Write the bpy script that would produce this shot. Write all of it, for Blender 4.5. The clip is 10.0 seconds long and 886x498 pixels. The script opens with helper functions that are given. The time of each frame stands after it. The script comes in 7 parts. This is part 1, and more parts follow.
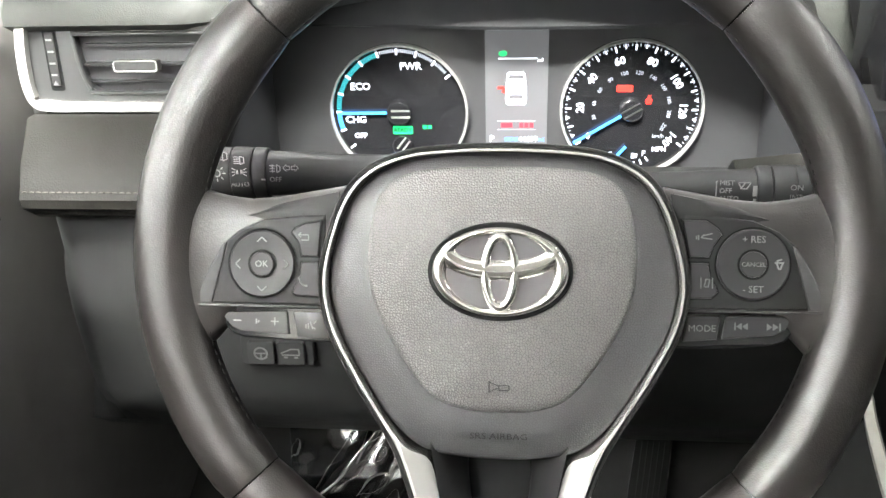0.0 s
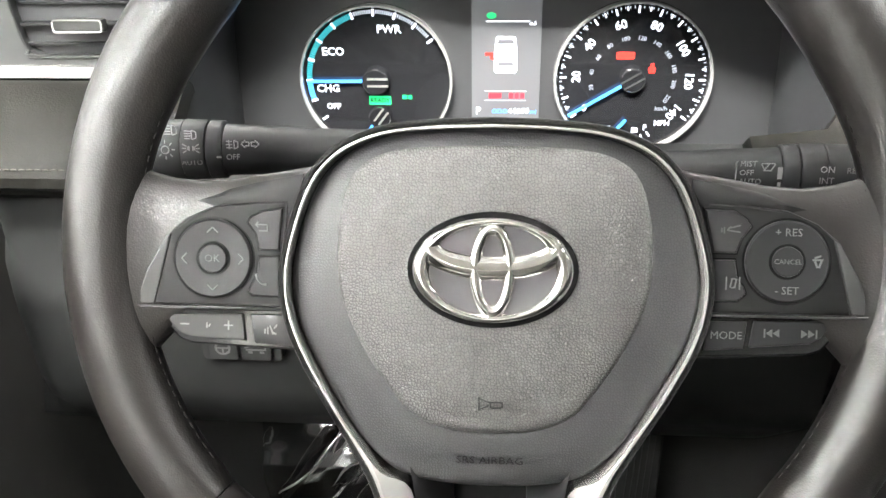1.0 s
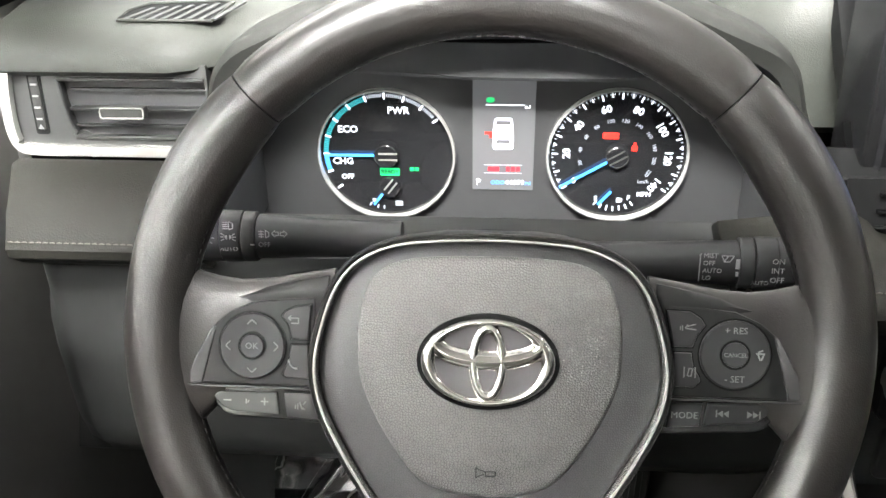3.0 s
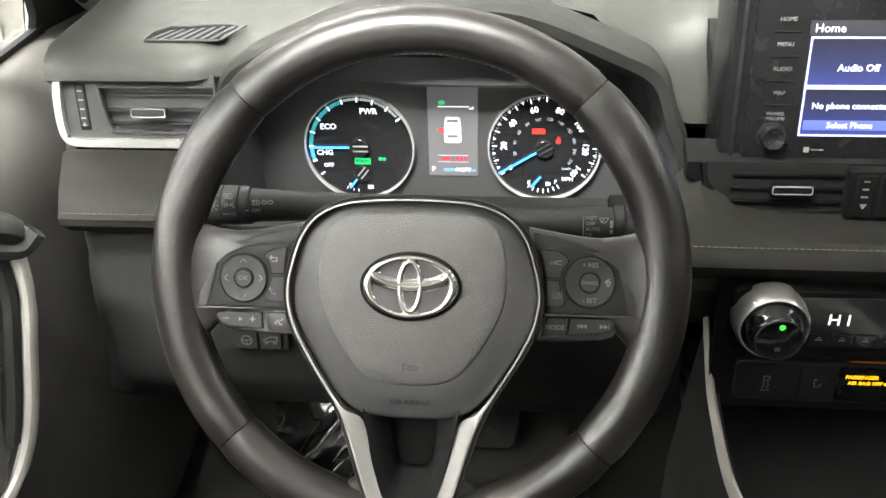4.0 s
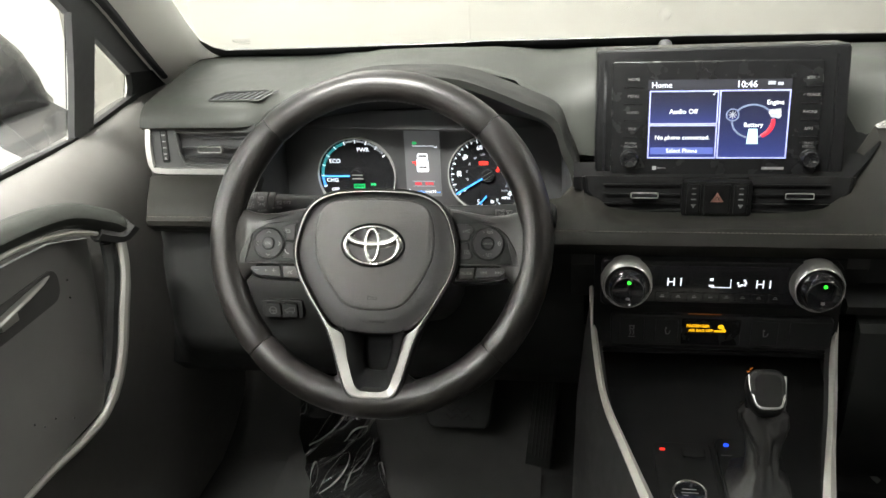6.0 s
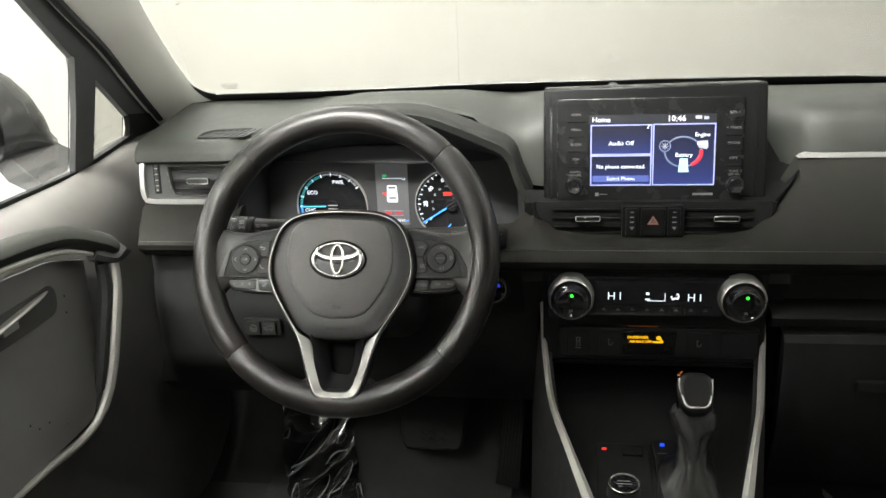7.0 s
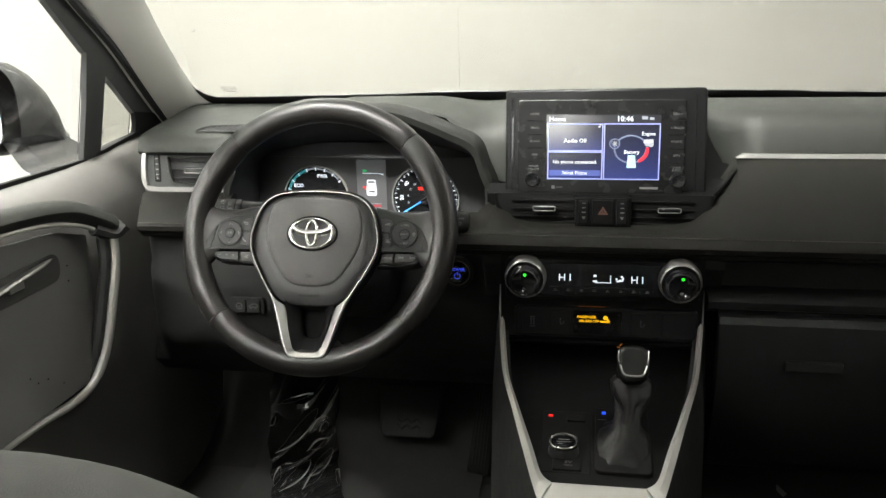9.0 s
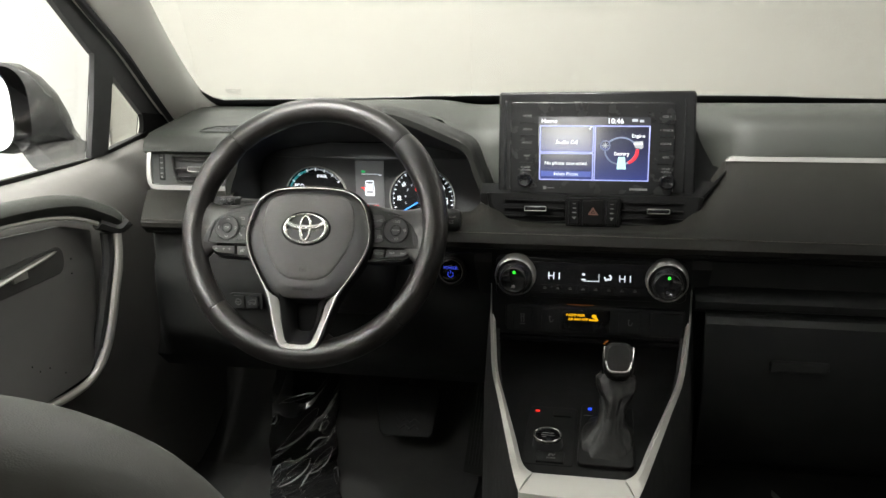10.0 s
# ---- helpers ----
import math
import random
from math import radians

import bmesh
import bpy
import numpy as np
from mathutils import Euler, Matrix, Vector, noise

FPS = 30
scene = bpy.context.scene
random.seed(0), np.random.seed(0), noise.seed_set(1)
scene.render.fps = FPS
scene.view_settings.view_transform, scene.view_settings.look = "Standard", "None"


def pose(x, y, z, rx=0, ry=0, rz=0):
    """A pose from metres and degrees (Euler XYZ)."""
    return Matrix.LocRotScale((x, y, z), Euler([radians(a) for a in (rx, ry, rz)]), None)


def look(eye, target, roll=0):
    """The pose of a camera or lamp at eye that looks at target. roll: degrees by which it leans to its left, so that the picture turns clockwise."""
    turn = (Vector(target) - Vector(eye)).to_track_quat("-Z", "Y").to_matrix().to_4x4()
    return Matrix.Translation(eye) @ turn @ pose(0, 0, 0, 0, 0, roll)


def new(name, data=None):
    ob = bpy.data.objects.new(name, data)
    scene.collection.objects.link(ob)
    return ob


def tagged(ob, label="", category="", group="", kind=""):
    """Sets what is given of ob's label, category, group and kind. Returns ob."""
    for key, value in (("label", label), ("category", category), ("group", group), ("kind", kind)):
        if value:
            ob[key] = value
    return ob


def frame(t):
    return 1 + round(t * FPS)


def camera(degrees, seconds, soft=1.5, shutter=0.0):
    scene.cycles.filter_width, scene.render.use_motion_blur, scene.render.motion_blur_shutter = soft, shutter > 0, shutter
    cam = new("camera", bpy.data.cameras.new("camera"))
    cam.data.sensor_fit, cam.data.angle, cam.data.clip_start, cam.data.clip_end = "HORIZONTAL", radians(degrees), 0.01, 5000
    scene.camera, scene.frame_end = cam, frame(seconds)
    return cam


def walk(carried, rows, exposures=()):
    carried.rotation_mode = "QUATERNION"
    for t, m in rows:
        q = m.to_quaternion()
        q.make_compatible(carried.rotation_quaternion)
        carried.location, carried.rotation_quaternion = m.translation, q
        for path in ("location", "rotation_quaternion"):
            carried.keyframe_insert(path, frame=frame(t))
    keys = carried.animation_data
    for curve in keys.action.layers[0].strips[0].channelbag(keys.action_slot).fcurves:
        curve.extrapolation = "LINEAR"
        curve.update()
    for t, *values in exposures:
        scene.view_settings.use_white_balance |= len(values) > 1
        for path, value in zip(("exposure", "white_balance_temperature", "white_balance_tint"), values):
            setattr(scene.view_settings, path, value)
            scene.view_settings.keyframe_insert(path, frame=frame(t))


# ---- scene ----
cam = camera(54.2, 10.0)
PATH = [
    (0, (0.0120, 0.0243, 0.8128), (-0.1790, 1.7941, -0.0990), -2.09),
    (0.5, (0.0080, 0.0517, 0.8064), (-0.1850, 1.8084, -0.1299), -2.28),
    (1, (0.0050, 0.0835, 0.7932), (-0.1390, 1.8240, -0.1815), -1.28),
    (1.5, (0.0020, 0.1011, 0.7832), (-0.1430, 1.8289, -0.2137), -1.97),
    (2, (0.0000, 0.1038, 0.7884), (-0.1509, 1.8178, -0.2312), -1.75),
    (2.5, (-0.0010, 0.0885, 0.8296), (-0.1380, 1.7996, -0.1968), -1.08),
    (2.7, (0.0000, 0.0745, 0.8458), (-0.1410, 1.8058, -0.1455), -0.98),
    (3.8, (0.0580, -0.0729, 0.9014), (-0.1170, 1.6774, -0.0502), -1.41),
    (4, (0.0740, -0.1096, 0.9113), (-0.1110, 1.6425, -0.0352), -1.49),
    (4.5, (0.1160, -0.1935, 0.9245), (-0.0900, 1.5800, 0.0233), -1.96),
    (5, (0.1520, -0.2772, 0.9347), (-0.0920, 1.4964, 0.0431), -2.48),
    (5.5, (0.1750, -0.3570, 0.9461), (-0.1019, 1.4510, 0.1371), -2.84),
    (5.7, (0.1840, -0.3907, 0.9572), (-0.0980, 1.4267, 0.1714), -2.64),
    (6.8, (0.2630, -0.5198, 0.9558), (-0.0470, 1.3348, 0.2743), -2.71),
    (7, (0.2720, -0.5393, 0.9466), (-0.0290, 1.3314, 0.3064), -2.64),
    (7.5, (0.2930, -0.5761, 0.9425), (0.0121, 1.3043, 0.3219), -2.38),
    (8, (0.3130, -0.6114, 0.9284), (0.0039, 1.2693, 0.3224), -2.23),
    (8.5, (0.3360, -0.6357, 0.9150), (-0.0019, 1.2507, 0.3429), -1.78),
    (9, (0.3520, -0.6569, 0.9008), (0.0211, 1.2383, 0.3541), -1.30),
    (9.5, (0.3790, -0.6743, 0.8908), (0.0209, 1.2240, 0.3730), -0.86),
    (10, (0.3950, -0.6809, 0.8834), (0.0191, 1.2154, 0.3708), -0.93),
]
walk(cam, [(t, look(eye, target, roll)) for t, eye, target, roll in PATH],
     exposures=[(0, 2.0, 6450, 9), (1.0, 1.9, 6450, 9), (2.7, 1.78, 6450, 9), (3.8, 1.33, 6550, 8), (4.5, 1.27, 6600, 7), (5.0, 1.20, 6600, 7), (5.7, 0.85, 6600, 6), (7, 0.55, 6600, 6), (8.5, 0.46, 6600, 6), (10, 0.36, 6600, 6)])
LIGHT_SIDE, LIGHT_FRONT, LIGHT_REAR, LIGHT_FAR, LIGHT_BANK, LIGHT_WASH, LIGHT_PANEL, GLOW = 440.0, 16.0, 15.0, 30.0, 44.0, 36.0, 7.0, 0.8

# ---- world and lights ----
world = bpy.data.worlds.new("studio_air")
scene.world = world
world.use_nodes = True
world.node_tree.nodes["Background"].inputs[0].default_value = (0.9, 0.92, 1.0, 1)
world.node_tree.nodes["Background"].inputs[1].default_value = 0.02


def area(name, size_x, size_y, watts, m, color=(1.0, 0.985, 0.95)):
    data = bpy.data.lights.new(name, "AREA")
    data.shape, data.size, data.size_y, data.energy, data.color = "RECTANGLE", size_x, size_y, watts, color
    ob = new(name, data)
    ob.matrix_basis = m
    return ob


# light banks added out of view in the booth: along the side beside the driver, ahead of the car, behind it and beside
# the passenger
CEIL = 2.55
area("lamp_side", 0.32, 2.6, LIGHT_SIDE, look((-0.80, -0.6, CEIL - 0.09), (-1.5, -0.6, 0.8)))
# added for the streaks of light on the wheel rim
area("lamp_bank", 0.24, 1.2, LIGHT_BANK, look((-1.12, -1.60, 2.40), (0.0, 0.3, 0.65)) @ pose(0, 0, 0, 0, 0, 90))
# added to whiten the side wall behind the driver's window
area("lamp_wash", 0.12, 2.2, LIGHT_WASH, look((-1.50, 1.60, 2.42), (-1.85, 1.60, 1.0)))
area("lamp_front", 3.0, 0.4, LIGHT_FRONT, look((0.4, 2.5, CEIL - 0.09), (0.4, 2.5, 0)))
area("lamp_rear", 1.4, 0.6, LIGHT_REAR, look((-0.9, -2.9, CEIL - 0.09), (-0.9, -2.9, 0)))
area("lamp_panel", 0.36, 0.24, LIGHT_PANEL, look((0.08, -4.40, 1.14), (0.2, 0.0, 0.85)))
# added fill for the driver's door and pillar trim
area("fill_far", 0.5, 4.0, LIGHT_FAR, look((2.8, 0.2, CEIL - 0.09), (2.8, 0.2, 0)))


# ---- materials ----
def mat(name, color, rough=0.5, metal=0.0, var=0.12, var_scale=9.0, grain=0.0, bump=0.0, kind="noise", coat=0.0, spec=0.5, rough_var=0.08):
    """A surface with broad mottling, fine roughness changes and a grain relief."""
    m = bpy.data.materials.new(name)
    m.use_nodes = True
    nt = m.node_tree
    p = nt.nodes["Principled BSDF"]
    p.inputs["Roughness"].default_value, p.inputs["Metallic"].default_value = rough, metal
    p.inputs["Specular IOR Level"].default_value = spec
    p.inputs["Coat Weight"].default_value = coat
    p.inputs["Coat Roughness"].default_value = 0.05
    co = nt.nodes.new("ShaderNodeTexCoord")
    n = nt.nodes.new("ShaderNodeTexNoise")
    n.inputs["Scale"].default_value, n.inputs["Detail"].default_value = var_scale, 4
    nt.links.new(co.outputs["Object"], n.inputs["Vector"])
    ramp = nt.nodes.new("ShaderNodeMix")
    ramp.data_type = "RGBA"
    lo, hi = [c * (1 - var) for c in color], [min(1, c * (1 + var)) for c in color]
    ramp.inputs["A"].default_value, ramp.inputs["B"].default_value = (*lo, 1), (*hi, 1)
    nt.links.new(n.outputs["Fac"], ramp.inputs["Factor"])
    nt.links.new(ramp.outputs["Result"], p.inputs["Base Color"])
    fine = nt.nodes.new("ShaderNodeTexNoise")
    fine.inputs["Scale"].default_value, fine.inputs["Detail"].default_value = 60.0, 3
    nt.links.new(co.outputs["Object"], fine.inputs["Vector"])
    span = nt.nodes.new("ShaderNodeMapRange")
    span.inputs["To Min"].default_value, span.inputs["To Max"].default_value = max(0.02, rough - rough_var), min(1, rough + rough_var)
    nt.links.new(fine.outputs["Fac"], span.inputs["Value"])
    nt.links.new(span.outputs["Result"], p.inputs["Roughness"])
    if bump:
        b = nt.nodes.new("ShaderNodeBump")
        b.inputs["Strength"].default_value, b.inputs["Distance"].default_value = bump, 0.0006
        if kind in ("leather", "pebble"):
            v = nt.nodes.new("ShaderNodeTexVoronoi")
            v.feature = "DISTANCE_TO_EDGE" if kind == "pebble" else "SMOOTH_F1"
            v.inputs["Scale"].default_value = grain
            if kind == "pebble":
                v.voronoi_dimensions = "2D"
                v.inputs["Randomness"].default_value = 0.85
            if kind == "leather":
                v.inputs["Smoothness"].default_value = 0.15
            nt.links.new(co.outputs["Object"], v.inputs["Vector"])
            inv = nt.nodes.new("ShaderNodeMapRange")
            inv.inputs["From Min"].default_value, inv.inputs["From Max"].default_value = (0.0, 0.52) if kind == "pebble" else (0.75, 0.05)
            if kind == "pebble":
                # uneven cells: the pattern is pushed about by a noise of nearly its own size
                warp = nt.nodes.new("ShaderNodeTexNoise")
                warp.inputs["Scale"].default_value, warp.inputs["Detail"].default_value = grain * 0.8, 1
                push = nt.nodes.new("ShaderNodeMix")
                push.data_type, push.blend_type = "RGBA", "LINEAR_LIGHT"
                push.inputs["Factor"].default_value = 0.45 / grain
                nt.links.new(co.outputs["Object"], warp.inputs["Vector"])
                nt.links.new(co.outputs["Object"], push.inputs["A"])
                nt.links.new(warp.outputs["Color"], push.inputs["B"])
                nt.links.new(push.outputs["Result"], v.inputs["Vector"])
            inv.interpolation_type = "SMOOTHSTEP"
            nt.links.new(v.outputs["Distance"], inv.inputs["Value"])
            nt.links.new(inv.outputs["Result"], b.inputs["Height"])
            if kind == "pebble":
                # shade in the creases between the pebbles is painted in, by darkening the base colour there
                crease_shade = nt.nodes.new("ShaderNodeMix")
                crease_shade.data_type, crease_shade.blend_type = "RGBA", "MULTIPLY"
                crease_shade.inputs["Factor"].default_value = 0.62
                line = nt.nodes.new("ShaderNodeMapRange")
                line.inputs["From Min"].default_value, line.inputs["From Max"].default_value = 0.01, 0.14
                nt.links.new(v.outputs["Distance"], line.inputs["Value"])
                nt.links.new(ramp.outputs["Result"], crease_shade.inputs["A"])
                nt.links.new(line.outputs["Result"], crease_shade.inputs["B"])
                nt.links.new(crease_shade.outputs["Result"], p.inputs["Base Color"])
        else:
            g = nt.nodes.new("ShaderNodeTexNoise")
            g.inputs["Scale"].default_value, g.inputs["Detail"].default_value = grain, 2
            nt.links.new(co.outputs["Object"], g.inputs["Vector"])
            nt.links.new(g.outputs["Fac"], b.inputs["Height"])
        nt.links.new(b.outputs["Normal"], p.inputs["Normal"])
    return m


def glow(name, color, strength):
    m = bpy.data.materials.new(name)
    m.use_nodes = True
    p = m.node_tree.nodes["Principled BSDF"]
    p.inputs["Base Color"].default_value = (*[c * 0.3 for c in color], 1)
    p.inputs["Roughness"].default_value = 0.4
    p.inputs["Emission Color"].default_value, p.inputs["Emission Strength"].default_value = (*color, 1), strength
    return m


def glass(name, rough=0.0, tint=(1, 1, 1)):
    m = bpy.data.materials.new(name)
    m.use_nodes = True
    p = m.node_tree.nodes["Principled BSDF"]
    p.inputs["Base Color"].default_value = (*tint, 1)
    p.inputs["Roughness"].default_value, p.inputs["Transmission Weight"].default_value, p.inputs["IOR"].default_value = rough, 1.0, 1.45
    return m


RIM_LEATHER = mat("rim_leather", (0.0110, 0.0096, 0.0090), 0.32, grain=1100, bump=0.10, kind="leather", var=0.2, spec=0.60, rough_var=0.03)
PAD_SMOOTH = mat("pad_smooth", (0.045, 0.045, 0.046), 0.36, grain=800, bump=0.18, kind="pebble")
PAD_GRAIN = mat("pad_grain", (0.105, 0.102, 0.100), 0.33, grain=740, bump=0.50, kind="pebble")
SPOKE = mat("spoke_plastic", (0.0065, 0.0065, 0.0065), 0.46, grain=1500, bump=0.06, spec=0.28)
BUTTON = mat("button_plastic", (0.014, 0.014, 0.0145), 0.45, grain=1800, bump=0.05, spec=0.35)
PIANO = mat("gloss_black", (0.010, 0.010, 0.011), 0.10, var=0.3, rough_var=0.04, coat=0.3)
GLOSS_BODY = mat("gloss_body", (0.006, 0.006, 0.0063), 0.22, var=0.2, rough_var=0.05, spec=0.25)
DOOR_DARK = mat("door_recess", (0.050, 0.049, 0.047), 0.6, grain=900, bump=0.16, kind="leather", spec=0.3)
GLOSS_GREY = mat("gloss_grey", (0.035, 0.035, 0.035), 0.18, var=0.2, rough_var=0.05)
VENT_FACE = mat("vent_face", (0.030, 0.0305, 0.030), 0.42, grain=1300, bump=0.06, spec=0.3)
STALK = mat("stalk_plastic", (0.007, 0.007, 0.0073), 0.55, grain=1400, bump=0.06, spec=0.25)
HOOD_SKIN = mat("hood_skin", (0.013, 0.0133, 0.0122), 0.58, grain=900, bump=0.14, kind="leather", spec=0.15)
LINING = mat("hood_lining", (0.027, 0.0275, 0.029), 0.62, grain=1100, bump=0.08, spec=0.2)
MATTE = mat("matte_black", (0.016, 0.016, 0.017), 0.65, grain=1400, bump=0.08)
VOID = mat("recess_black", (0.009, 0.009, 0.0092), 0.8, spec=0.05)
DASH = mat("dash_soft_plastic", (0.0195, 0.0208, 0.018), 0.54, grain=900, bump=0.16, kind="leather", var=0.08, spec=0.27)
DASH_LEATHER = mat("dash_leather", (0.0120, 0.0116, 0.0101), 0.60, grain=700, bump=0.16, kind="leather", spec=0.10)
VENT_BLACK = mat("vent_black", (0.013, 0.013, 0.0135), 0.50, spec=0.24)
FASCIA = mat("fascia_black", (0.0035, 0.0035, 0.0036), 0.50, grain=1500, bump=0.04, spec=0.12)
FACE_BLACK = mat("face_black", (0.006, 0.006, 0.0063), 0.26, grain=1500, bump=0.02, spec=0.22)
KNEE = mat("knee_plastic", (0.0115, 0.0117, 0.0115), 0.60, grain=1100, bump=0.14, spec=0.22)
LOWER = mat("lower_plastic", (0.021, 0.021, 0.0205), 0.60, grain=1100, bump=0.14, spec=0.25)
SILVER = mat("satin_silver", (0.42, 0.41, 0.385), 0.34, metal=0.75, var=0.05, rough_var=0.05)
SILVER_PAINT = mat("silver_paint", (0.50, 0.49, 0.455), 0.38, metal=0.3, var=0.05, rough_var=0.05)
SILVER_BRIGHT = mat("bright_silver", (0.56, 0.55, 0.53), 0.235, metal=0.7, var=0.04, rough_var=0.03)
DARK_THREAD = mat("dark_thread", (0.012, 0.0115, 0.011), 0.9)
CHROME = mat("chrome", (0.74, 0.73, 0.71), 0.07, metal=1.0, var=0.03, rough_var=0.03)
EMBLEM_GREY = mat("emblem_grey", (0.055, 0.052, 0.055), 0.55, grain=1500, bump=0.15)
CLOTH = mat("pillar_cloth", (0.72, 0.71, 0.66), 0.9, grain=1600, bump=0.25, var=0.06)
# both door colours are lifted above black plastic to carry lens haze
DOOR_TOP = mat("door_upper", (0.082, 0.0785, 0.074), 0.58, grain=900, bump=0.16, kind="leather", spec=0.35)
DOOR = mat("door_hazed_plastic", (0.13, 0.127, 0.122), 0.55, grain=900, bump=0.16, kind="leather")
FRAME_GREY = mat("frame_grey", (0.045, 0.045, 0.046), 0.5, grain=1200, bump=0.08)
RUBBER = mat("black_rubber", (0.008, 0.008, 0.008), 0.6, spec=0.2)
CARPET = mat("carpet", (0.019, 0.0187, 0.018), 0.95, grain=900, bump=0.9)
SEAT = mat("seat_leather", (0.062, 0.060, 0.053), 0.55, grain=900, bump=0.12, kind="leather")
BOOT = mat("boot_leather", (0.0065, 0.0063, 0.0060), 0.46, grain=700, bump=0.2, kind="leather", spec=0.25)
WALL = mat("booth_wall", (0.46, 0.453, 0.410), 0.7, var=0.015, var_scale=0.7, grain=40, bump=0.02)
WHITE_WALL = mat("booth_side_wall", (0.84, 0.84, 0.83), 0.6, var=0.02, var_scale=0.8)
# greys of the unseen booth surfaces, set dark to hold back bounced light
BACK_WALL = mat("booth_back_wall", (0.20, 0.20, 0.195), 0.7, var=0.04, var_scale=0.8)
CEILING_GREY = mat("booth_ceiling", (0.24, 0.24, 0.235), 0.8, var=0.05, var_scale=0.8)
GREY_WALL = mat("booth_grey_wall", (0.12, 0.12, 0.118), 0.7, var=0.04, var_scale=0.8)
GROUND = mat("booth_floor", (0.24, 0.24, 0.235), 0.5, var=0.15, var_scale=1.5)
BODY = mat("car_paint_inner", (0.10, 0.10, 0.10), 0.5)
HEADLINER = mat("headliner", (0.56, 0.55, 0.52), 0.95, grain=900, bump=0.3)
PRINT = mat("white_print", (0.14, 0.14, 0.14), 0.6, var=0.1)
GLASS_PRINT = mat("glass_print", (0.05, 0.05, 0.05), 0.6, var=0.1)
PRINT_DIM = mat("grey_print", (0.12, 0.12, 0.12), 0.6, var=0.1)
PRINT_FAINT = mat("faint_print", (0.055, 0.055, 0.055), 0.6, var=0.1)
STITCH = mat("grey_thread", (0.085, 0.080, 0.070), 0.8)
ORANGE_PRINT = mat("hazard_print", (0.12, 0.055, 0.042), 0.5)
FRIT = mat("frit_black", (0.01, 0.01, 0.01), 0.35)
CLEAR = glass("clear_glass")
TINTED = glass("tinted_glass", tint=(0.70, 0.70, 0.685))
FILM = mat("plastic_film", (0.014, 0.014, 0.014), 0.09, var=0.2, rough_var=0.05, coat=1.0, spec=1.0)
# much paler than the film: highlights on its folds put into the colour
FILM_GLINT = mat("film_glint", (0.22, 0.22, 0.215), 0.16, var=0.2, rough_var=0.05, coat=1.0, spec=1.0)
MIRROR = mat("mirror_glass", (0.85, 0.87, 0.88), 0.03, metal=1.0, var=0.02, rough_var=0.01)
G_WHITE = glow("lit_white", (0.86, 0.90, 1.0), GLOW * 1.0)
G_DIM = glow("lit_dim_white", (0.55, 0.58, 0.66), GLOW * 0.45)
G_BLUE = glow("lit_blue", (0.06, 0.33, 1.0), GLOW * 1.3)
G_LAMP_BLUE = glow("lamp_blue", (0.01, 0.06, 1.0), GLOW * 1.2)
KNOB_METAL = mat("knob_metal", (0.42, 0.41, 0.39), 0.235, metal=1.0, var=0.05, rough_var=0.03)
# shaded sides of the silver knob barrel, the shade put into the colour
KNOB_SHADED = mat("knob_shaded", (0.20, 0.195, 0.185), 0.36, metal=0.7, var=0.05, rough_var=0.04)
BED_BLACK = mat("bed_black", (0.007, 0.007, 0.007), 0.55, grain=900, bump=0.1, spec=0.12)
G_TEAL = glow("lit_teal", (0.03, 0.36, 0.40), GLOW * 0.55)
G_RED = glow("lit_red", (1.0, 0.03, 0.02), GLOW * 1.0)
G_DIMRED = glow("lit_dim_red", (0.7, 0.03, 0.05), GLOW * 0.5)
G_GREEN = glow("lit_green", (0.02, 0.75, 0.20), GLOW * 0.42)
G_LED = glow("led_green", (0.05, 1.0, 0.05), GLOW * 1.0)
G_AMBER = glow("lit_amber", (1.0, 0.50, 0.01), GLOW * 0.9)
G_AMBER_DIM = glow("dim_amber", (0.45, 0.13, 0.01), GLOW * 0.4)
G_AMBER_FAINT = glow("faint_amber", (0.45, 0.13, 0.01), GLOW * 0.16)
G_LINE = glow("screen_line", (0.42, 0.45, 0.95), GLOW * 0.75)
G_CYAN = glow("screen_cyan", (0.50, 0.88, 0.95), GLOW * 0.9)
G_PANEL = glow("display_grey", (0.19, 0.19, 0.20), GLOW * 0.17)


def screen_material():
    """A lit screen, near black at the top and blue at the bottom of each pane."""
    m = bpy.data.materials.new("screen_pane")
    m.use_nodes = True
    nt = m.node_tree
    p = nt.nodes["Principled BSDF"]
    p.inputs["Roughness"].default_value = 0.12
    p.inputs["Base Color"].default_value = (0.01, 0.01, 0.012, 1)
    co = nt.nodes.new("ShaderNodeTexCoord")
    sep = nt.nodes.new("ShaderNodeSeparateXYZ")
    mix = nt.nodes.new("ShaderNodeMix")
    mix.data_type = "RGBA"
    mix.inputs["A"].default_value, mix.inputs["B"].default_value = (0.055, 0.085, 0.42, 1), (0.010, 0.011, 0.03, 1)
    nt.links.new(co.outputs["Generated"], sep.inputs[0])
    bend = nt.nodes.new("ShaderNodeMath")
    bend.operation = "POWER"
    bend.inputs[1].default_value = 0.45
    nt.links.new(sep.outputs["Y"], bend.inputs[0])
    nt.links.new(bend.outputs["Value"], mix.inputs["Factor"])
    nt.links.new(mix.outputs["Result"], p.inputs["Emission Color"])
    p.inputs["Emission Strength"].default_value = GLOW * 0.7
    return m


SCREEN = screen_material()


# ---- building helpers ----
def world_of(ob):
    return world_of(ob.parent) @ ob.matrix_basis if ob.parent else ob.matrix_basis


def thing(name, m=None, label="", category="", group="", kind=""):
    ob = new(name)
    ob.empty_display_size = 0.02
    ob.matrix_basis = m if m else Matrix()
    return tagged(ob, label, category, group, kind)


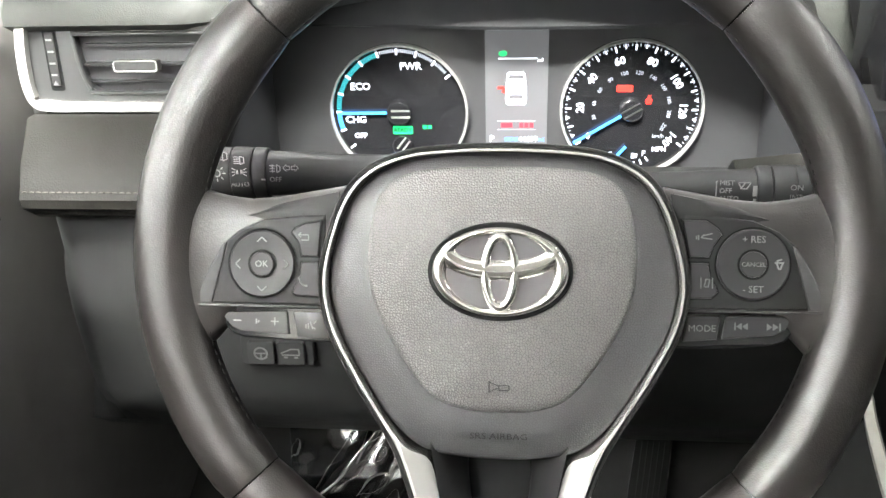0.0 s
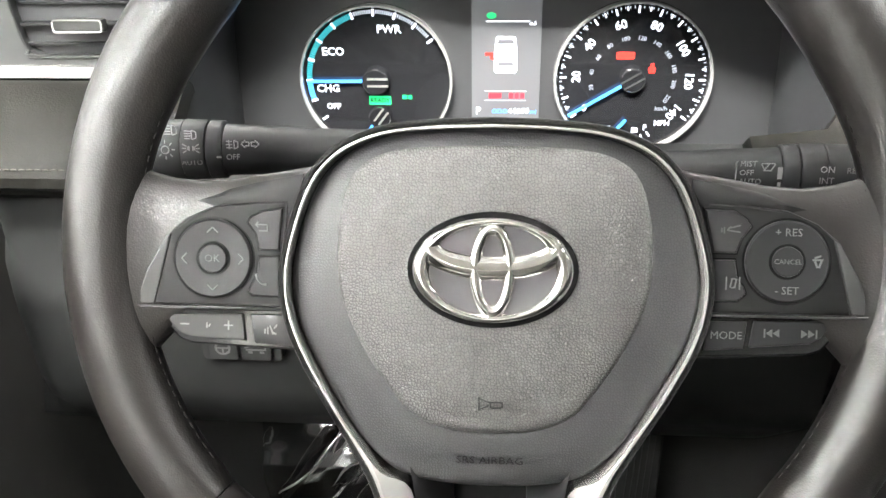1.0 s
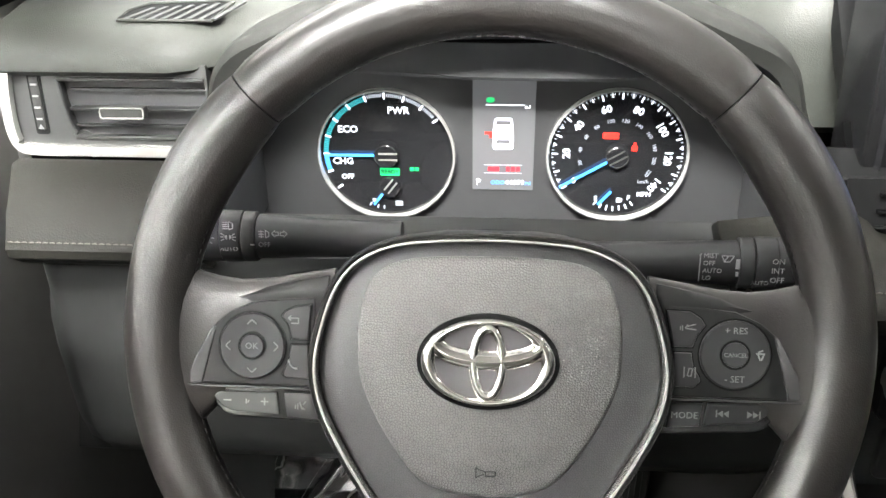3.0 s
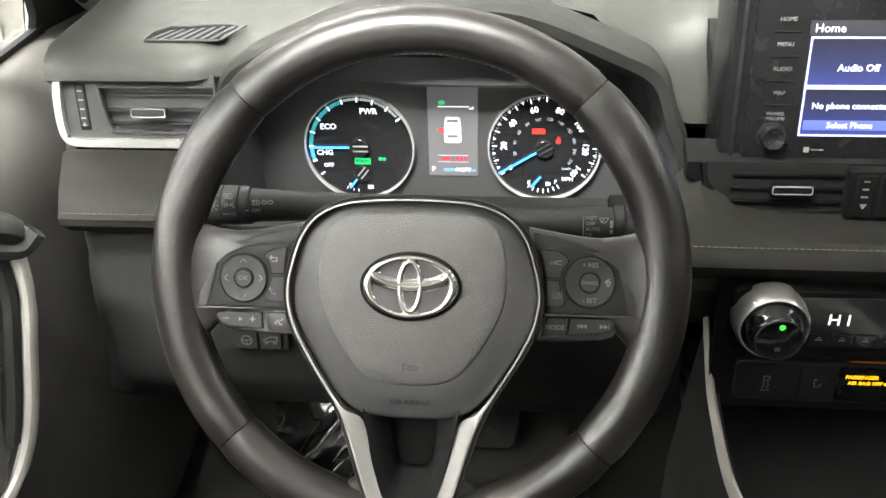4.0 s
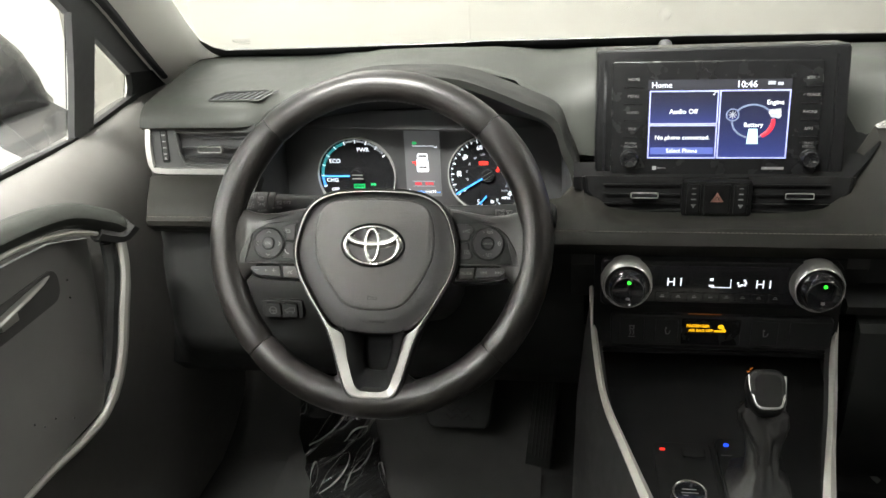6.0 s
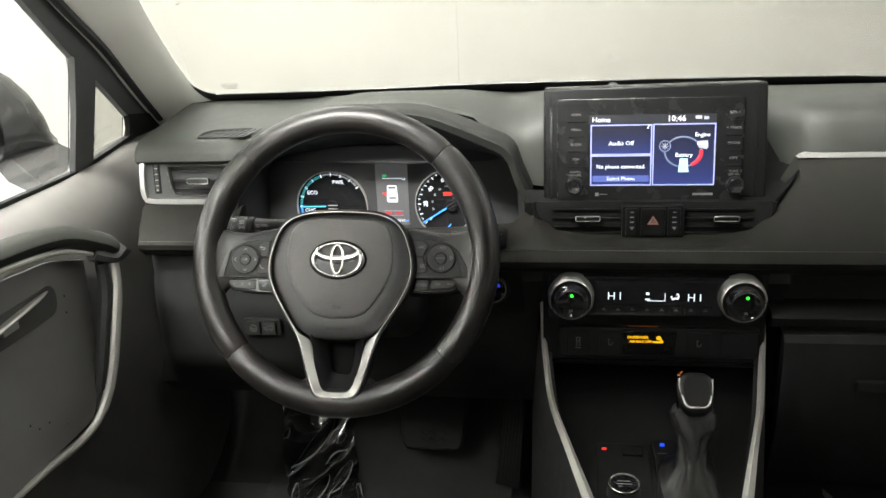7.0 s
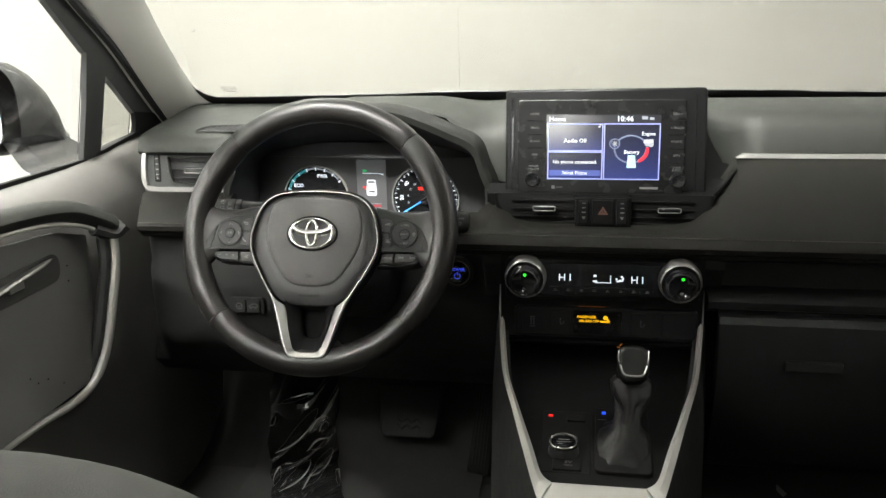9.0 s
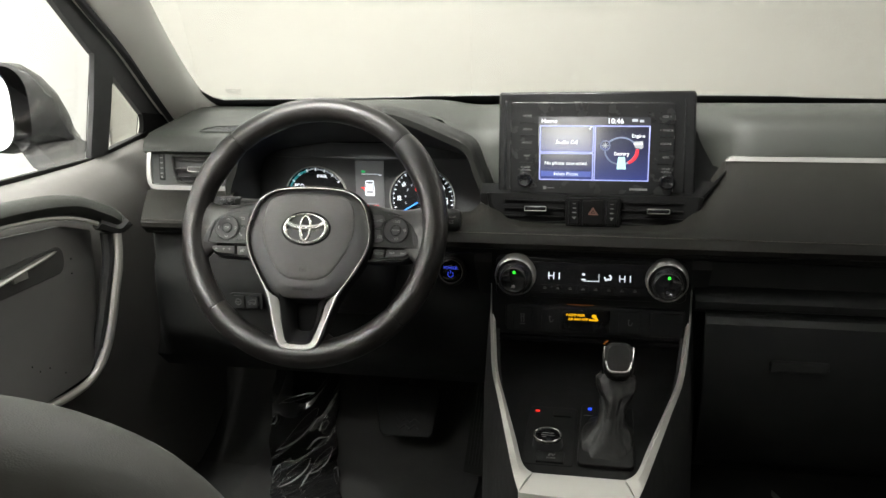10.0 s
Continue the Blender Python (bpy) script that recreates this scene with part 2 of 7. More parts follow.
def part(name, bm, material, parent, label="", m=None, smooth=True, sharp=0.6, world=False):
    """Links a bmesh as one mesh object under a thing or a part; m places the mesh in its parent's axes."""
    if m:
        bm.transform(m)
    if world:
        bm.transform(world_of(parent).inverted())
    bmesh.ops.recalc_face_normals(bm, faces=bm.faces)
    if smooth:
        big = 6 * sum(f.calc_area() for f in bm.faces) / max(1, len(bm.faces)) if len(bm.faces) < 60 else 1e9
        for f in bm.faces:
            f.smooth = len(f.verts) <= 4 and f.calc_area() < big
        for e in bm.edges:
            if len(e.link_faces) == 2 and e.calc_face_angle(0) > sharp:
                e.smooth = False
    me = bpy.data.meshes.new(name)
    bm.to_mesh(me)
    bm.free()
    me.materials.append(material)
    ob = new(name, me)
    if parent:
        ob.parent = parent
    return tagged(ob, label)


def offset(poly, d):
    """A closed outline moved outwards by d (inwards where negative); the outline runs counterclockwise or clockwise."""
    n = len(poly)
    a = sum(poly[i][0] * poly[(i + 1) % n][1] - poly[(i + 1) % n][0] * poly[i][1] for i in range(n))
    s = 1 if a > 0 else -1
    out = []
    for i in range(n):
        p0, p1, p2 = Vector(poly[i - 1]), Vector(poly[i]), Vector(poly[(i + 1) % n])
        e1, e2 = (p1 - p0).normalized(), (p2 - p1).normalized()
        n1, n2 = Vector((e1.y, -e1.x)) * s, Vector((e2.y, -e2.x)) * s
        b = n1 + n2
        b = b / max(0.35, b.dot(n1)) if b.length > 1e-6 else n1
        out.append(tuple(p1 + b * d))
    return out


def curve(points, steps=6, closed=False):
    """A Catmull-Rom line through the points, in two or three dimensions."""
    pts = [Vector(p) for p in points]
    n, out = len(pts), []
    for i in range(n if closed else n - 1):
        g = (lambda k: pts[k % n]) if closed else (lambda k: pts[min(max(k, 0), n - 1)])
        p0, p1, p2, p3 = g(i - 1), g(i), g(i + 1), g(i + 2)
        for k in range(steps):
            t = k / steps
            out.append(0.5 * (2 * p1 + (p2 - p0) * t + (2 * p0 - 5 * p1 + 4 * p2 - p3) * t * t + (3 * p1 - p0 - 3 * p2 + p3) * t ** 3))
    if not closed:
        out.append(pts[-1])
    return [tuple(p) for p in out]


def rounded(w, h, r, n=5, cx=0.0, cy=0.0):
    pts = []
    for sx, sy, a in ((1, 1, 0), (-1, 1, 90), (-1, -1, 180), (1, -1, 270)):
        for k in range(n + 1):
            t = radians(a + 90 * k / n)
            pts.append((cx + sx * (w / 2 - r) + r * math.cos(t), cy + sy * (h / 2 - r) + r * math.sin(t)))
    return pts


def ellipse(a, b, n=40, cx=0.0, cy=0.0, start=0.0):
    return [(cx + a * math.cos(start + 2 * math.pi * k / n), cy + b * math.sin(start + 2 * math.pi * k / n)) for k in range(n)]


def loft(rings, closed=True, cap=(True, True), bm=None):
    """Faces between rings of 3D points of one count."""
    bm = bm or bmesh.new()
    vs = [[bm.verts.new(p) for p in ring] for ring in rings]
    n = len(rings[0])
    for a, b in zip(vs, vs[1:]):
        for i in range(n if closed else n - 1):
            bm.faces.new((a[i], a[(i + 1) % n], b[(i + 1) % n], b[i]))
    if closed and cap[0]:
        bm.faces.new(vs[0])
    if closed and cap[1]:
        bm.faces.new(vs[-1][::-1])
    return bm


def prism(poly, z0, z1, bevel=0.0, bm=None, steps=2):
    """A slab with its outline in x and y and its upper edge rounded."""
    rings = [[(x, y, z0) for x, y in poly]]
    if bevel:
        for k in range(steps + 1):
            a = math.pi / 2 * k / steps
            rings.append([(x, y, z1 - bevel + bevel * math.sin(a)) for x, y in offset(poly, -bevel * (1 - math.cos(a)))])
    else:
        rings.append([(x, y, z1) for x, y in poly])
    return loft(rings, bm=bm)


def band(outer, inner, z0, z1, bevel=0.0, bm=None):
    """A frame between two closed outlines of one count."""
    rings = [[(x, y, z0) for x, y in outer], [(x, y, z1 - bevel) for x, y in outer]]
    if bevel:
        k = 0.35
        rings.append([(x + (u - x) * k * 0.6, y + (v - y) * k * 0.6, z1) for (x, y), (u, v) in zip(outer, inner)])
        rings.append([(u + (x - u) * k * 0.6, v + (y - v) * k * 0.6, z1) for (x, y), (u, v) in zip(outer, inner)])
    rings += [[(x, y, z1 - bevel) for x, y in inner], [(x, y, z0) for x, y in inner]]
    bm = loft(rings, cap=(False, False), bm=bm)
    return bm


def box(sx, sy, sz, bevel=0.0, cx=0.0, cy=0.0, cz=0.0):
    """A box with all its long edges rounded."""
    bm = bmesh.new()
    bmesh.ops.create_cube(bm, size=1)
    for v in bm.verts:
        v.co = (v.co.x * sx + cx, v.co.y * sy + cy, v.co.z * sz + cz)
    if bevel:
        bmesh.ops.bevel(bm, geom=bm.edges[:], offset=bevel, segments=2, profile=0.6, affect="EDGES")
    return bm


def lathe(profile, n=40, bm=None):
    """A body of revolution about z from (radius, height) pairs."""
    rings = [[(max(r, 1e-5) * math.cos(2 * math.pi * k / n), max(r, 1e-5) * math.sin(2 * math.pi * k / n), z) for k in range(n)] for r, z in profile]
    return loft(rings, cap=(profile[0][0] < 1e-4, profile[-1][0] < 1e-4), bm=bm)


def tube(path, radius, n=10, closed=False, up=(0, 0, 1), flat=1.0, bm=None):
    """A swept tube; radius is a number or one number a point; flat squeezes it along its second axis."""
    pts, rings = [Vector(p) for p in path], []
    m = len(pts)
    for i, p in enumerate(pts):
        a = pts[i - 1] if (closed or i) else pts[0]
        b = pts[(i + 1) % m] if (closed or i < m - 1) else pts[-1]
        d = (b - a).normalized()
        side = d.cross(Vector(up))
        side = side.normalized() if side.length > 1e-5 else Vector((1, 0, 0))
        top = side.cross(d).normalized()
        r = radius[i] if isinstance(radius, (list, tuple)) else radius
        rings.append([tuple(p + side * r * math.cos(2 * math.pi * k / n) + top * r * flat * math.sin(2 * math.pi * k / n)) for k in range(n)])
    if closed:
        rings.append(rings[0])
        bm = loft(rings, cap=(False, False), bm=bm)
        bmesh.ops.remove_doubles(bm, verts=bm.verts, dist=1e-6)
        return bm
    return loft(rings, bm=bm)


def strip(path_a, path_b, depth, bm=None):
    """A strap between two 3D lines of one count, with a thickness along the given vector."""
    d = Vector(depth)
    rings = [[tuple(Vector(a)), tuple(Vector(b)), tuple(Vector(b) + d), tuple(Vector(a) + d)] for a, b in zip(path_a, path_b)]
    return loft(rings, bm=bm)


def words(body, size, parent, material, x=0.0, y=0.0, z=0.0, turn=0.0, name="marking", align="CENTER", m=None, shear=0.0, bold=0.0, wide=1.0):
    """Lettering, as thin raised print in its parent's plane."""
    cu = bpy.data.curves.new(name, "FONT")
    cu.body, cu.size, cu.align_x, cu.align_y, cu.extrude, cu.shear, cu.offset = body, size, align, "CENTER", 0.00008, shear, bold
    cu.resolution_u = 2
    tmp = bpy.data.objects.new("tmp", cu)
    scene.collection.objects.link(tmp)
    bpy.context.view_layer.update()
    me = bpy.data.meshes.new_from_object(tmp.evaluated_get(bpy.context.evaluated_depsgraph_get()))
    bpy.data.objects.remove(tmp)
    bpy.data.curves.remove(cu)
    me.name = name
    me.transform((m or Matrix()) @ pose(x, y, z, 0, 0, turn) @ Matrix.Diagonal((wide, 1, 1, 1)))
    me.materials.clear()
    me.materials.append(material)
    ob = new(name, me)
    ob.parent = parent
    return ob


def bars(items, z, h=0.0002, bm=None):
    """Thin raised rectangles (x, y, width, height, turn) joined into one print."""
    bm = bm or bmesh.new()
    for x, y, w, t, *a in items:
        c, s = math.cos(radians(a[0])) if a else 1, math.sin(radians(a[0])) if a else 0
        prism([(x + c * u * w / 2 - s * v * t / 2, y + s * u * w / 2 + c * v * t / 2) for u, v in ((-1, -1), (1, -1), (1, 1), (-1, 1))], z, z + h, bm=bm)
    return bm


def dashes(path, length, gap, width, up=(0, 0, 1), lift=0.0):
    """Stitches along a line."""
    pts = [Vector(p) for p in path]
    bm, run = bmesh.new(), 0.0
    for a, b in zip(pts, pts[1:]):
        seg = (b - a).length
        d = (b - a).normalized()
        while run < seg:
            p = a + d * run + Vector(up) * lift
            q = p + d * min(length, seg)
            tube([p, p + (q - p) * 0.5 + Vector(up) * width * 0.25, q], [width * 0.35, width * 0.5, width * 0.35], 5, bm=bm)
            run += length + gap
        run -= seg
    return bm


FACE = lambda x, y, z, back=0.0: pose(x, y, z, 90 - back)
MID = 0.370


# ---- the booth round the car ----
def slab(name, size, at, material, label, category):
    bm = box(*size, bevel=0.01)
    ob = part(name, bm, material, None, label, smooth=False)
    ob.matrix_basis = pose(*at)
    return tagged(ob, label, category, kind="structure")


GZ = -0.42
# floor, back, right wall and ceiling are unseen, added to shape the light
slab("ground", (6.4, 7.6, 0.1), (0.4, -0.8, GZ - 0.05), GROUND, "assumed booth floor, unseen, grey to cut bounced light", "floor")
slab("wall_back", (6.4, 0.1, 3.0), (0.4, -4.55, GZ + 1.45), BACK_WALL, "assumed back wall of the booth, unseen, grey to cut bounced light", "wall")
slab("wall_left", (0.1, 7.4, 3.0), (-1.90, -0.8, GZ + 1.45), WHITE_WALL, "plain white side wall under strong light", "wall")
slab("wall_right", (0.1, 7.4, 3.0), (3.55, -0.8, GZ + 1.45), GREY_WALL, "assumed far side wall, unseen, dark grey to cut bounced light", "wall")
slab("ceiling", (6.4, 7.6, 0.1), (0.4, -0.8, CEIL + 0.05), CEILING_GREY, "assumed booth ceiling, unseen, grey to cut bounced light", "ceiling")
front = slab("wall_front", (6.4, 0.06, 3.0), (0.4, 3.0, GZ + 1.45), WHITE_WALL, "cream painted panel wall ahead of the car", "wall")
for x, w in ((-1.05, 1.7195), (1.03, 2.4395), (2.88, 1.2595)):
    ob = part("panel", box(w, 0.03, 2.96, bevel=0.0006), WALL, front, smooth=False)
    ob.matrix_basis = pose(x - 0.4, -0.046, 0)
part("scuff_mark", bars([(0.0, 0.0, 0.016, 0.003, 8), (0.007, 0.002, 0.006, 0.005, 20)], 0), GLASS_PRINT, front, "small dark scuff", m=Matrix.Translation((-1.74, -0.0625, 0.81 - GZ - 1.45)) @ pose(0, 0, 0, 90))
# housings for the assumed lamps, none of them in view
for name, sx, sy, x, y in (("side", 0.32, 2.6, -0.80, -0.6), ("front", 3.0, 0.4, 0.4, 2.5), ("rear", 1.4, 0.6, -0.9, -2.9), ("far", 0.5, 4.0, 2.8, 0.2)):
    lamp = thing("assumed_ceiling_light", pose(x, y, CEIL), "assumed white light bank on the booth ceiling, out of view", "ceiling light", "booth lights")
    part("housing", box(sx + 0.08, sy + 0.08, 0.07, 0.008, cz=-0.035), WHITE_WALL, lamp)

# housings for the two added lamps, bank and wash
for name, x, y, z, w, n, tilt in (("bank", -1.12, -1.60, 2.40, 0.28, 1.26, 33.8), ("wash", -1.50, 1.60, 2.42, 0.16, 2.26, -13.8)):
    lamp = thing("added_hanging_light", pose(x, y, z), "added long light bank under the booth ceiling, out of view", "ceiling light", "hanging lights")
    part("housing", box(w, n, 0.04, 0.008, cz=0.026), WHITE_WALL, lamp, m=pose(0, 0, 0, 0, -tilt, 0))
    part("hanger", tube([(0, -0.5, 0.03), (0, -0.5, CEIL - z + 0.005)], 0.006, 6), MATTE, lamp)
    part("hanger", tube([(0, 0.5, 0.03), (0, 0.5, CEIL - z + 0.005)], 0.006, 6), MATTE, lamp)
panel_ = thing("wall_light", pose(0.08, -4.46, 1.14), "small white light panel on the back wall", "wall light")
part("housing", box(0.40, 0.08, 0.28, 0.008), WHITE_WALL, panel_)


# ---- the car's shell ----
def sheet(sections, thick, material, name, parent, label="", kind=None):
    """An open surface from rows of points, given a thickness downwards or outwards along the vector."""
    bm = loft(sections, closed=False)
    d = Vector(thick)
    geo = bmesh.ops.extrude_face_region(bm, geom=bm.faces[:])
    for v in geo["geom"]:
        if isinstance(v, bmesh.types.BMVert):
            v.co += d
    return part(name, bm, material, parent, label, world=parent is not None)


floor = part("floor", box(1.66, 2.9, 0.04, 0.008), CARPET, None)
floor.matrix_basis = pose(MID, -0.58, -0.021)
tagged(floor, "black carpeted car floor", "floor", kind="structure")
fw = sheet([[(x, 0.82, -0.005), (x, 0.88, 0.03), (x, 1.0, 0.20), (x, 1.06, 0.42), (x, 1.06, 0.69)] for x in (-0.46, 0.2, 0.8, 1.2)], (0, 0.03, -0.02), CARPET, "wall_firewall", None)
tagged(fw, "black carpeted toe board and firewall", "firewall", kind="structure")

GLASS_Y, GLASS_Z, RAKE = 0.87, 0.727, 0.6
wz = lambda y: GLASS_Z + (GLASS_Y - y) * RAKE
roof_pts = [(0.165, 1.150), (0.0, 1.185), (-0.5, 1.215), (-1.2, 1.20), (-1.95, 1.13)]
roof = sheet([[(-0.20 - b * 0.02, y, z - 0.03 * b), (-0.05, y, z), (MID, y, z + 0.015), (0.80, y, z), (0.94 + b * 0.02, y, z - 0.03 * b)] for (y, z), b in zip(roof_pts, (0, 1, 1, 1, 1))], (0, 0, 0.03), HEADLINER, "ceiling_roof", None)
tagged(roof, "light grey cloth headliner under the roof", "headliner", kind="structure")

# windshield
ws_left = [(-0.185, 0.165, wz(0.165)), (-0.289, 0.546, wz(0.546)), (-0.322, 0.667, wz(0.667)), (-0.346, 0.78, wz(0.78)), (-0.350, 0.835, wz(0.835)), (-0.350, 0.95, wz(0.95))]
shield = sheet([[(x, y, z), (MID * 0.4 + x * 0.6, y + 0.004, z), (MID, y + 0.006, z), (MID + (MID - x), y, z)] for x, y, z in ws_left], (0, 0.0025, 0.004), CLEAR, "window_windshield", None)
shield.visible_shadow = False
tagged(shield, "clear laminated windshield glass", "windshield", kind="structure")
# black edge printed round the glass
edge_in = curve([(-0.185, 0.165), (-0.289, 0.546), (-0.322, 0.667), (-0.343, 0.775), (-0.341, 0.812), (-0.325, 0.832), (-0.28, 0.836), (0.0, 0.828), (0.1, 0.822), (0.37, 0.818)], 6)
edge_out = [(x if x > 0.3 else x - 0.014 - (0.02 if y > 0.805 else 0), y + (0.05 if y > 0.815 else 0.012 * (y > 0.8))) for x, y in edge_in]
sheet([[(a[0], a[1], wz(a[1]) - 0.002), (b[0], b[1], wz(b[1]) - 0.002)] for a, b in zip(edge_in, edge_out)], (0, 0.0006, 0.001), FRIT, "frit_band", shield, "black ceramic edge of the glass")
sheet([[(2 * MID - a[0], a[1], wz(a[1]) - 0.002), (2 * MID - b[0], b[1], wz(b[1]) - 0.002)] for a, b in zip(edge_in, edge_out)], (0, 0.0006, 0.001), FRIT, "frit_band", shield, "black ceramic edge of the glass")
WS = Matrix.Translation((-0.280, 0.805, wz(0.805) - 0.003)) @ pose(0, 0, 0, -math.degrees(math.atan(RAKE)))
bm = bars([(0, 0.009, 0.020, 0.0016), (-0.004, 0.004, 0.022, 0.0009), (0, 0.0, 0.030, 0.0010), (-0.008, -0.004, 0.012, 0.0009), (0.009, -0.004, 0.008, 0.0009), (0.014, -0.009, 0.003, 0.003), (-0.002, -0.009, 0.022, 0.0009)], -0.0003)
part("glass_marking", bm, GLASS_PRINT, shield, "small grey maker's marks on the glass", m=WS, world=True)

# A-pillar trim beside the windshield, on both sides
pil_ws = [(-0.172, 0.120, wz(0.12) + 0.0), (-0.283, 0.530, wz(0.53)), (-0.318, 0.665, wz(0.665)), (-0.340, 0.775, wz(0.775)), (-0.344, 0.838, wz(0.838)), (-0.325, 0.872, 0.724), (-0.29, 0.90, 0.708)]
pil_win = [(-0.245, -0.030, 1.150), (-0.347, 0.441, 0.921), (-0.382, 0.598, 0.843), (-0.414, 0.725, 0.772), (-0.446, 0.853, 0.702), (-0.458, 0.905, 0.675), (-0.462, 0.93, 0.655)]


def pillar_rows(sign):
    rows = []
    for a, b in zip(curve(pil_ws, 4), curve(pil_win, 4)):
        va, vb = Vector(a), Vector(b)
        inward = Vector((0.62, -0.62, 0.35)).normalized()
        row = []
        for k in range(7):
            t = k / 6
            q = va.lerp(vb, t) + inward * 0.026 * math.sin(math.pi * t) ** 0.7
            row.append((q.x if sign > 0 else 2 * MID - q.x, q.y, q.z))
        rows.append(row)
    return rows


pl = sheet(pillar_rows(1), (-0.006, 0.008, 0), CLOTH, "trim_pillar_left", None)
tagged(pl, "light grey cloth-covered windshield pillar trim", "pillar trim", kind="structure")
pr = sheet(pillar_rows(-1), (0.006, 0.008, 0), CLOTH, "trim_pillar_right", None)
tagged(pr, "light grey cloth-covered windshield pillar trim", "pillar trim", kind="structure")

# passenger side and rear of the cabin: plain walls with window openings
sd = thing("wall_passenger_side", pose(1.16, 0, 0), "dark plain passenger side of the cabin", "cabin side", kind="structure")
part("lower_wall", box(0.06, 3.0, 0.70, 0.01, cx=0.03, cy=-0.5, cz=0.32), LOWER, sd)
for y in (-0.62, -1.9):
    part("post", tube([(0.04, y, 0.66), (-0.08, y - 0.05, 0.92), (-0.20, y - 0.1, 1.17)], 0.05, 8), CLOTH, sd)
rr = thing("wall_rear", pose(MID, -2.0, 0), "dark plain rear end of the cabin", "cabin rear", kind="structure")
part("tailgate", box(1.6, 0.06, 0.72, 0.01, cz=0.34), LOWER, rr)
ld = thing("wall_rear_side", pose(-0.44, -1.2, 0), "dark plain rear side of the cabin behind the front door", "cabin side", kind="structure")
part("lower_wall", box(0.06, 1.5, 0.68, 0.01, cz=0.32, cy=0.0), LOWER, ld)
for y in (0.62, -0.65):
    part("post", tube([(0.0, y, 0.65), (0.09, y - 0.04, 0.92), (0.21, y - 0.08, 1.17)], 0.05, 8), CLOTH, ld)


# ---- driver's door ----
WX = lambda z: -0.46 + 0.45 * (z - 0.67)
door = thing("driver_door", pose(-0.42, 0.2, 0.0), "closed black plastic car door with silver trim and grab frame", "car door")
# main panel: rows along the car, from the belt line down
DOOR_ROWS = []
for y, up, pull in ((-0.45, 0.0, 0), (-0.1, 0, 0), (0.15, 0, 0), (0.3, 0, 0), (0.42, 0, 0), (0.5, 0, 0), (0.56, 0, 0), (0.63, 0.003, 0), (0.68, 0.006, 0), (0.75, 0.017, 0.002), (0.80, 0.02, 0.004), (0.92, 0.02, 0.008)):
    f = min(1, max(0, (y - 0.45) / 0.3))
    DOOR_ROWS.append([(-0.464, y, 0.664 + up), (-0.452, y, 0.664 + up), (-0.432, y, 0.655 + up * 0.8), (-0.408 - 0.01 * f, y, 0.634), (-0.394 - 0.012 * f, y, 0.60), (-0.390 - 0.012 * f, y, 0.54), (-0.394 - 0.01 * f, y, 0.42), (-0.396, y, 0.33), (-0.392, y, 0.22), (-0.405, y, 0.10), (-0.43, y, -0.01)])
bm = loft(DOOR_ROWS, closed=False)
geo = bmesh.ops.extrude_face_region(bm, geom=bm.faces[:])
for v in geo["geom"]:
    if isinstance(v, bmesh.types.BMVert):
        v.co += Vector((-0.03, 0, -0.004))
panel = part("door_panel", bm, DOOR_TOP, door, "black grained plastic", world=True)
# padded ledge over the insert
ledge = curve([(-0.385, -0.40, 0.655), (-0.383, 0.0, 0.655), (-0.380, 0.25, 0.650), (-0.372, 0.40, 0.636), (-0.352, 0.465, 0.610), (-0.338, 0.492, 0.588)], 6)
part("ledge_pad", tube(ledge, [0.020] * (len(ledge) - 4) + [0.018, 0.016, 0.013, 0.009], 12, flat=0.75), DASH, door, world=True)
# recessed insert
ins = [(0.475, 0.582), (0.470, 0.50), (0.455, 0.40), (0.43, 0.365), (0.28, 0.365), (-0.35, 0.35), (-0.35, 0.62), (0.2, 0.625), (0.40, 0.605)]
bm = prism(ins, -0.386, -0.381)
for v in bm.verts:
    v.co = (v.co.z, v.co.x, v.co.y)
insert = part("insert_panel", bm, DOOR, door, world=True)
trim_path = curve([(-0.378, -0.38, 0.640), (-0.376, 0.10, 0.638), (-0.368, 0.30, 0.632), (-0.362, 0.405, 0.616), (-0.345, 0.462, 0.592)], 6)
part("upper_trim", tube(trim_path, 0.0036, 8, flat=0.9), SILVER_PAINT, door, "thin satin silver line", world=True)
corner = [(-0.352, 0.450, 0.600), (-0.338, 0.478, 0.586), (-0.326, 0.490, 0.596)]
part("trim_corner", tube(curve(corner, 4), 0.011, 8), GLOSS_GREY, door, "grey corner cap of the grab frame", world=True)
grab = curve([(-0.338, 0.476, 0.582), (-0.342, 0.480, 0.54), (-0.352, 0.476, 0.485), (-0.362, 0.470, 0.430), (-0.372, 0.460, 0.388), (-0.380, 0.434, 0.358), (-0.385, 0.385, 0.350), (-0.386, 0.30, 0.357), (-0.388, 0.10, 0.36), (-0.388, -0.3, 0.36)], 6)
part("grab_frame", tube(grab, [0.0075] * 8 + [0.0085] * 20 + [0.007] * (len(grab) - 28), 10, up=(1, 0, 0), flat=0.8), SILVER_PAINT, door, "satin silver grab frame", world=True)
grab_in = [(x - 0.012, y - 0.010 if z > 0.4 else y - 0.004, z + (0.006 if z < 0.4 else 0)) for x, y, z in grab]
part("grab_liner", tube(grab_in, 0.009, 8, up=(1, 0, 0)), GLOSS_GREY, door, "grey liner behind the grab frame", world=True)
lever = curve([(-0.385, 0.400, 0.573), (-0.380, 0.36, 0.570), (-0.376, 0.31, 0.567), (-0.376, 0.20, 0.556)], 5)
part("release_lever", tube(lever, [0.002, 0.003, 0.004, 0.005] + [0.006] * (len(lever) - 4), 8, flat=0.6), SILVER, door, "satin silver release lever", world=True)
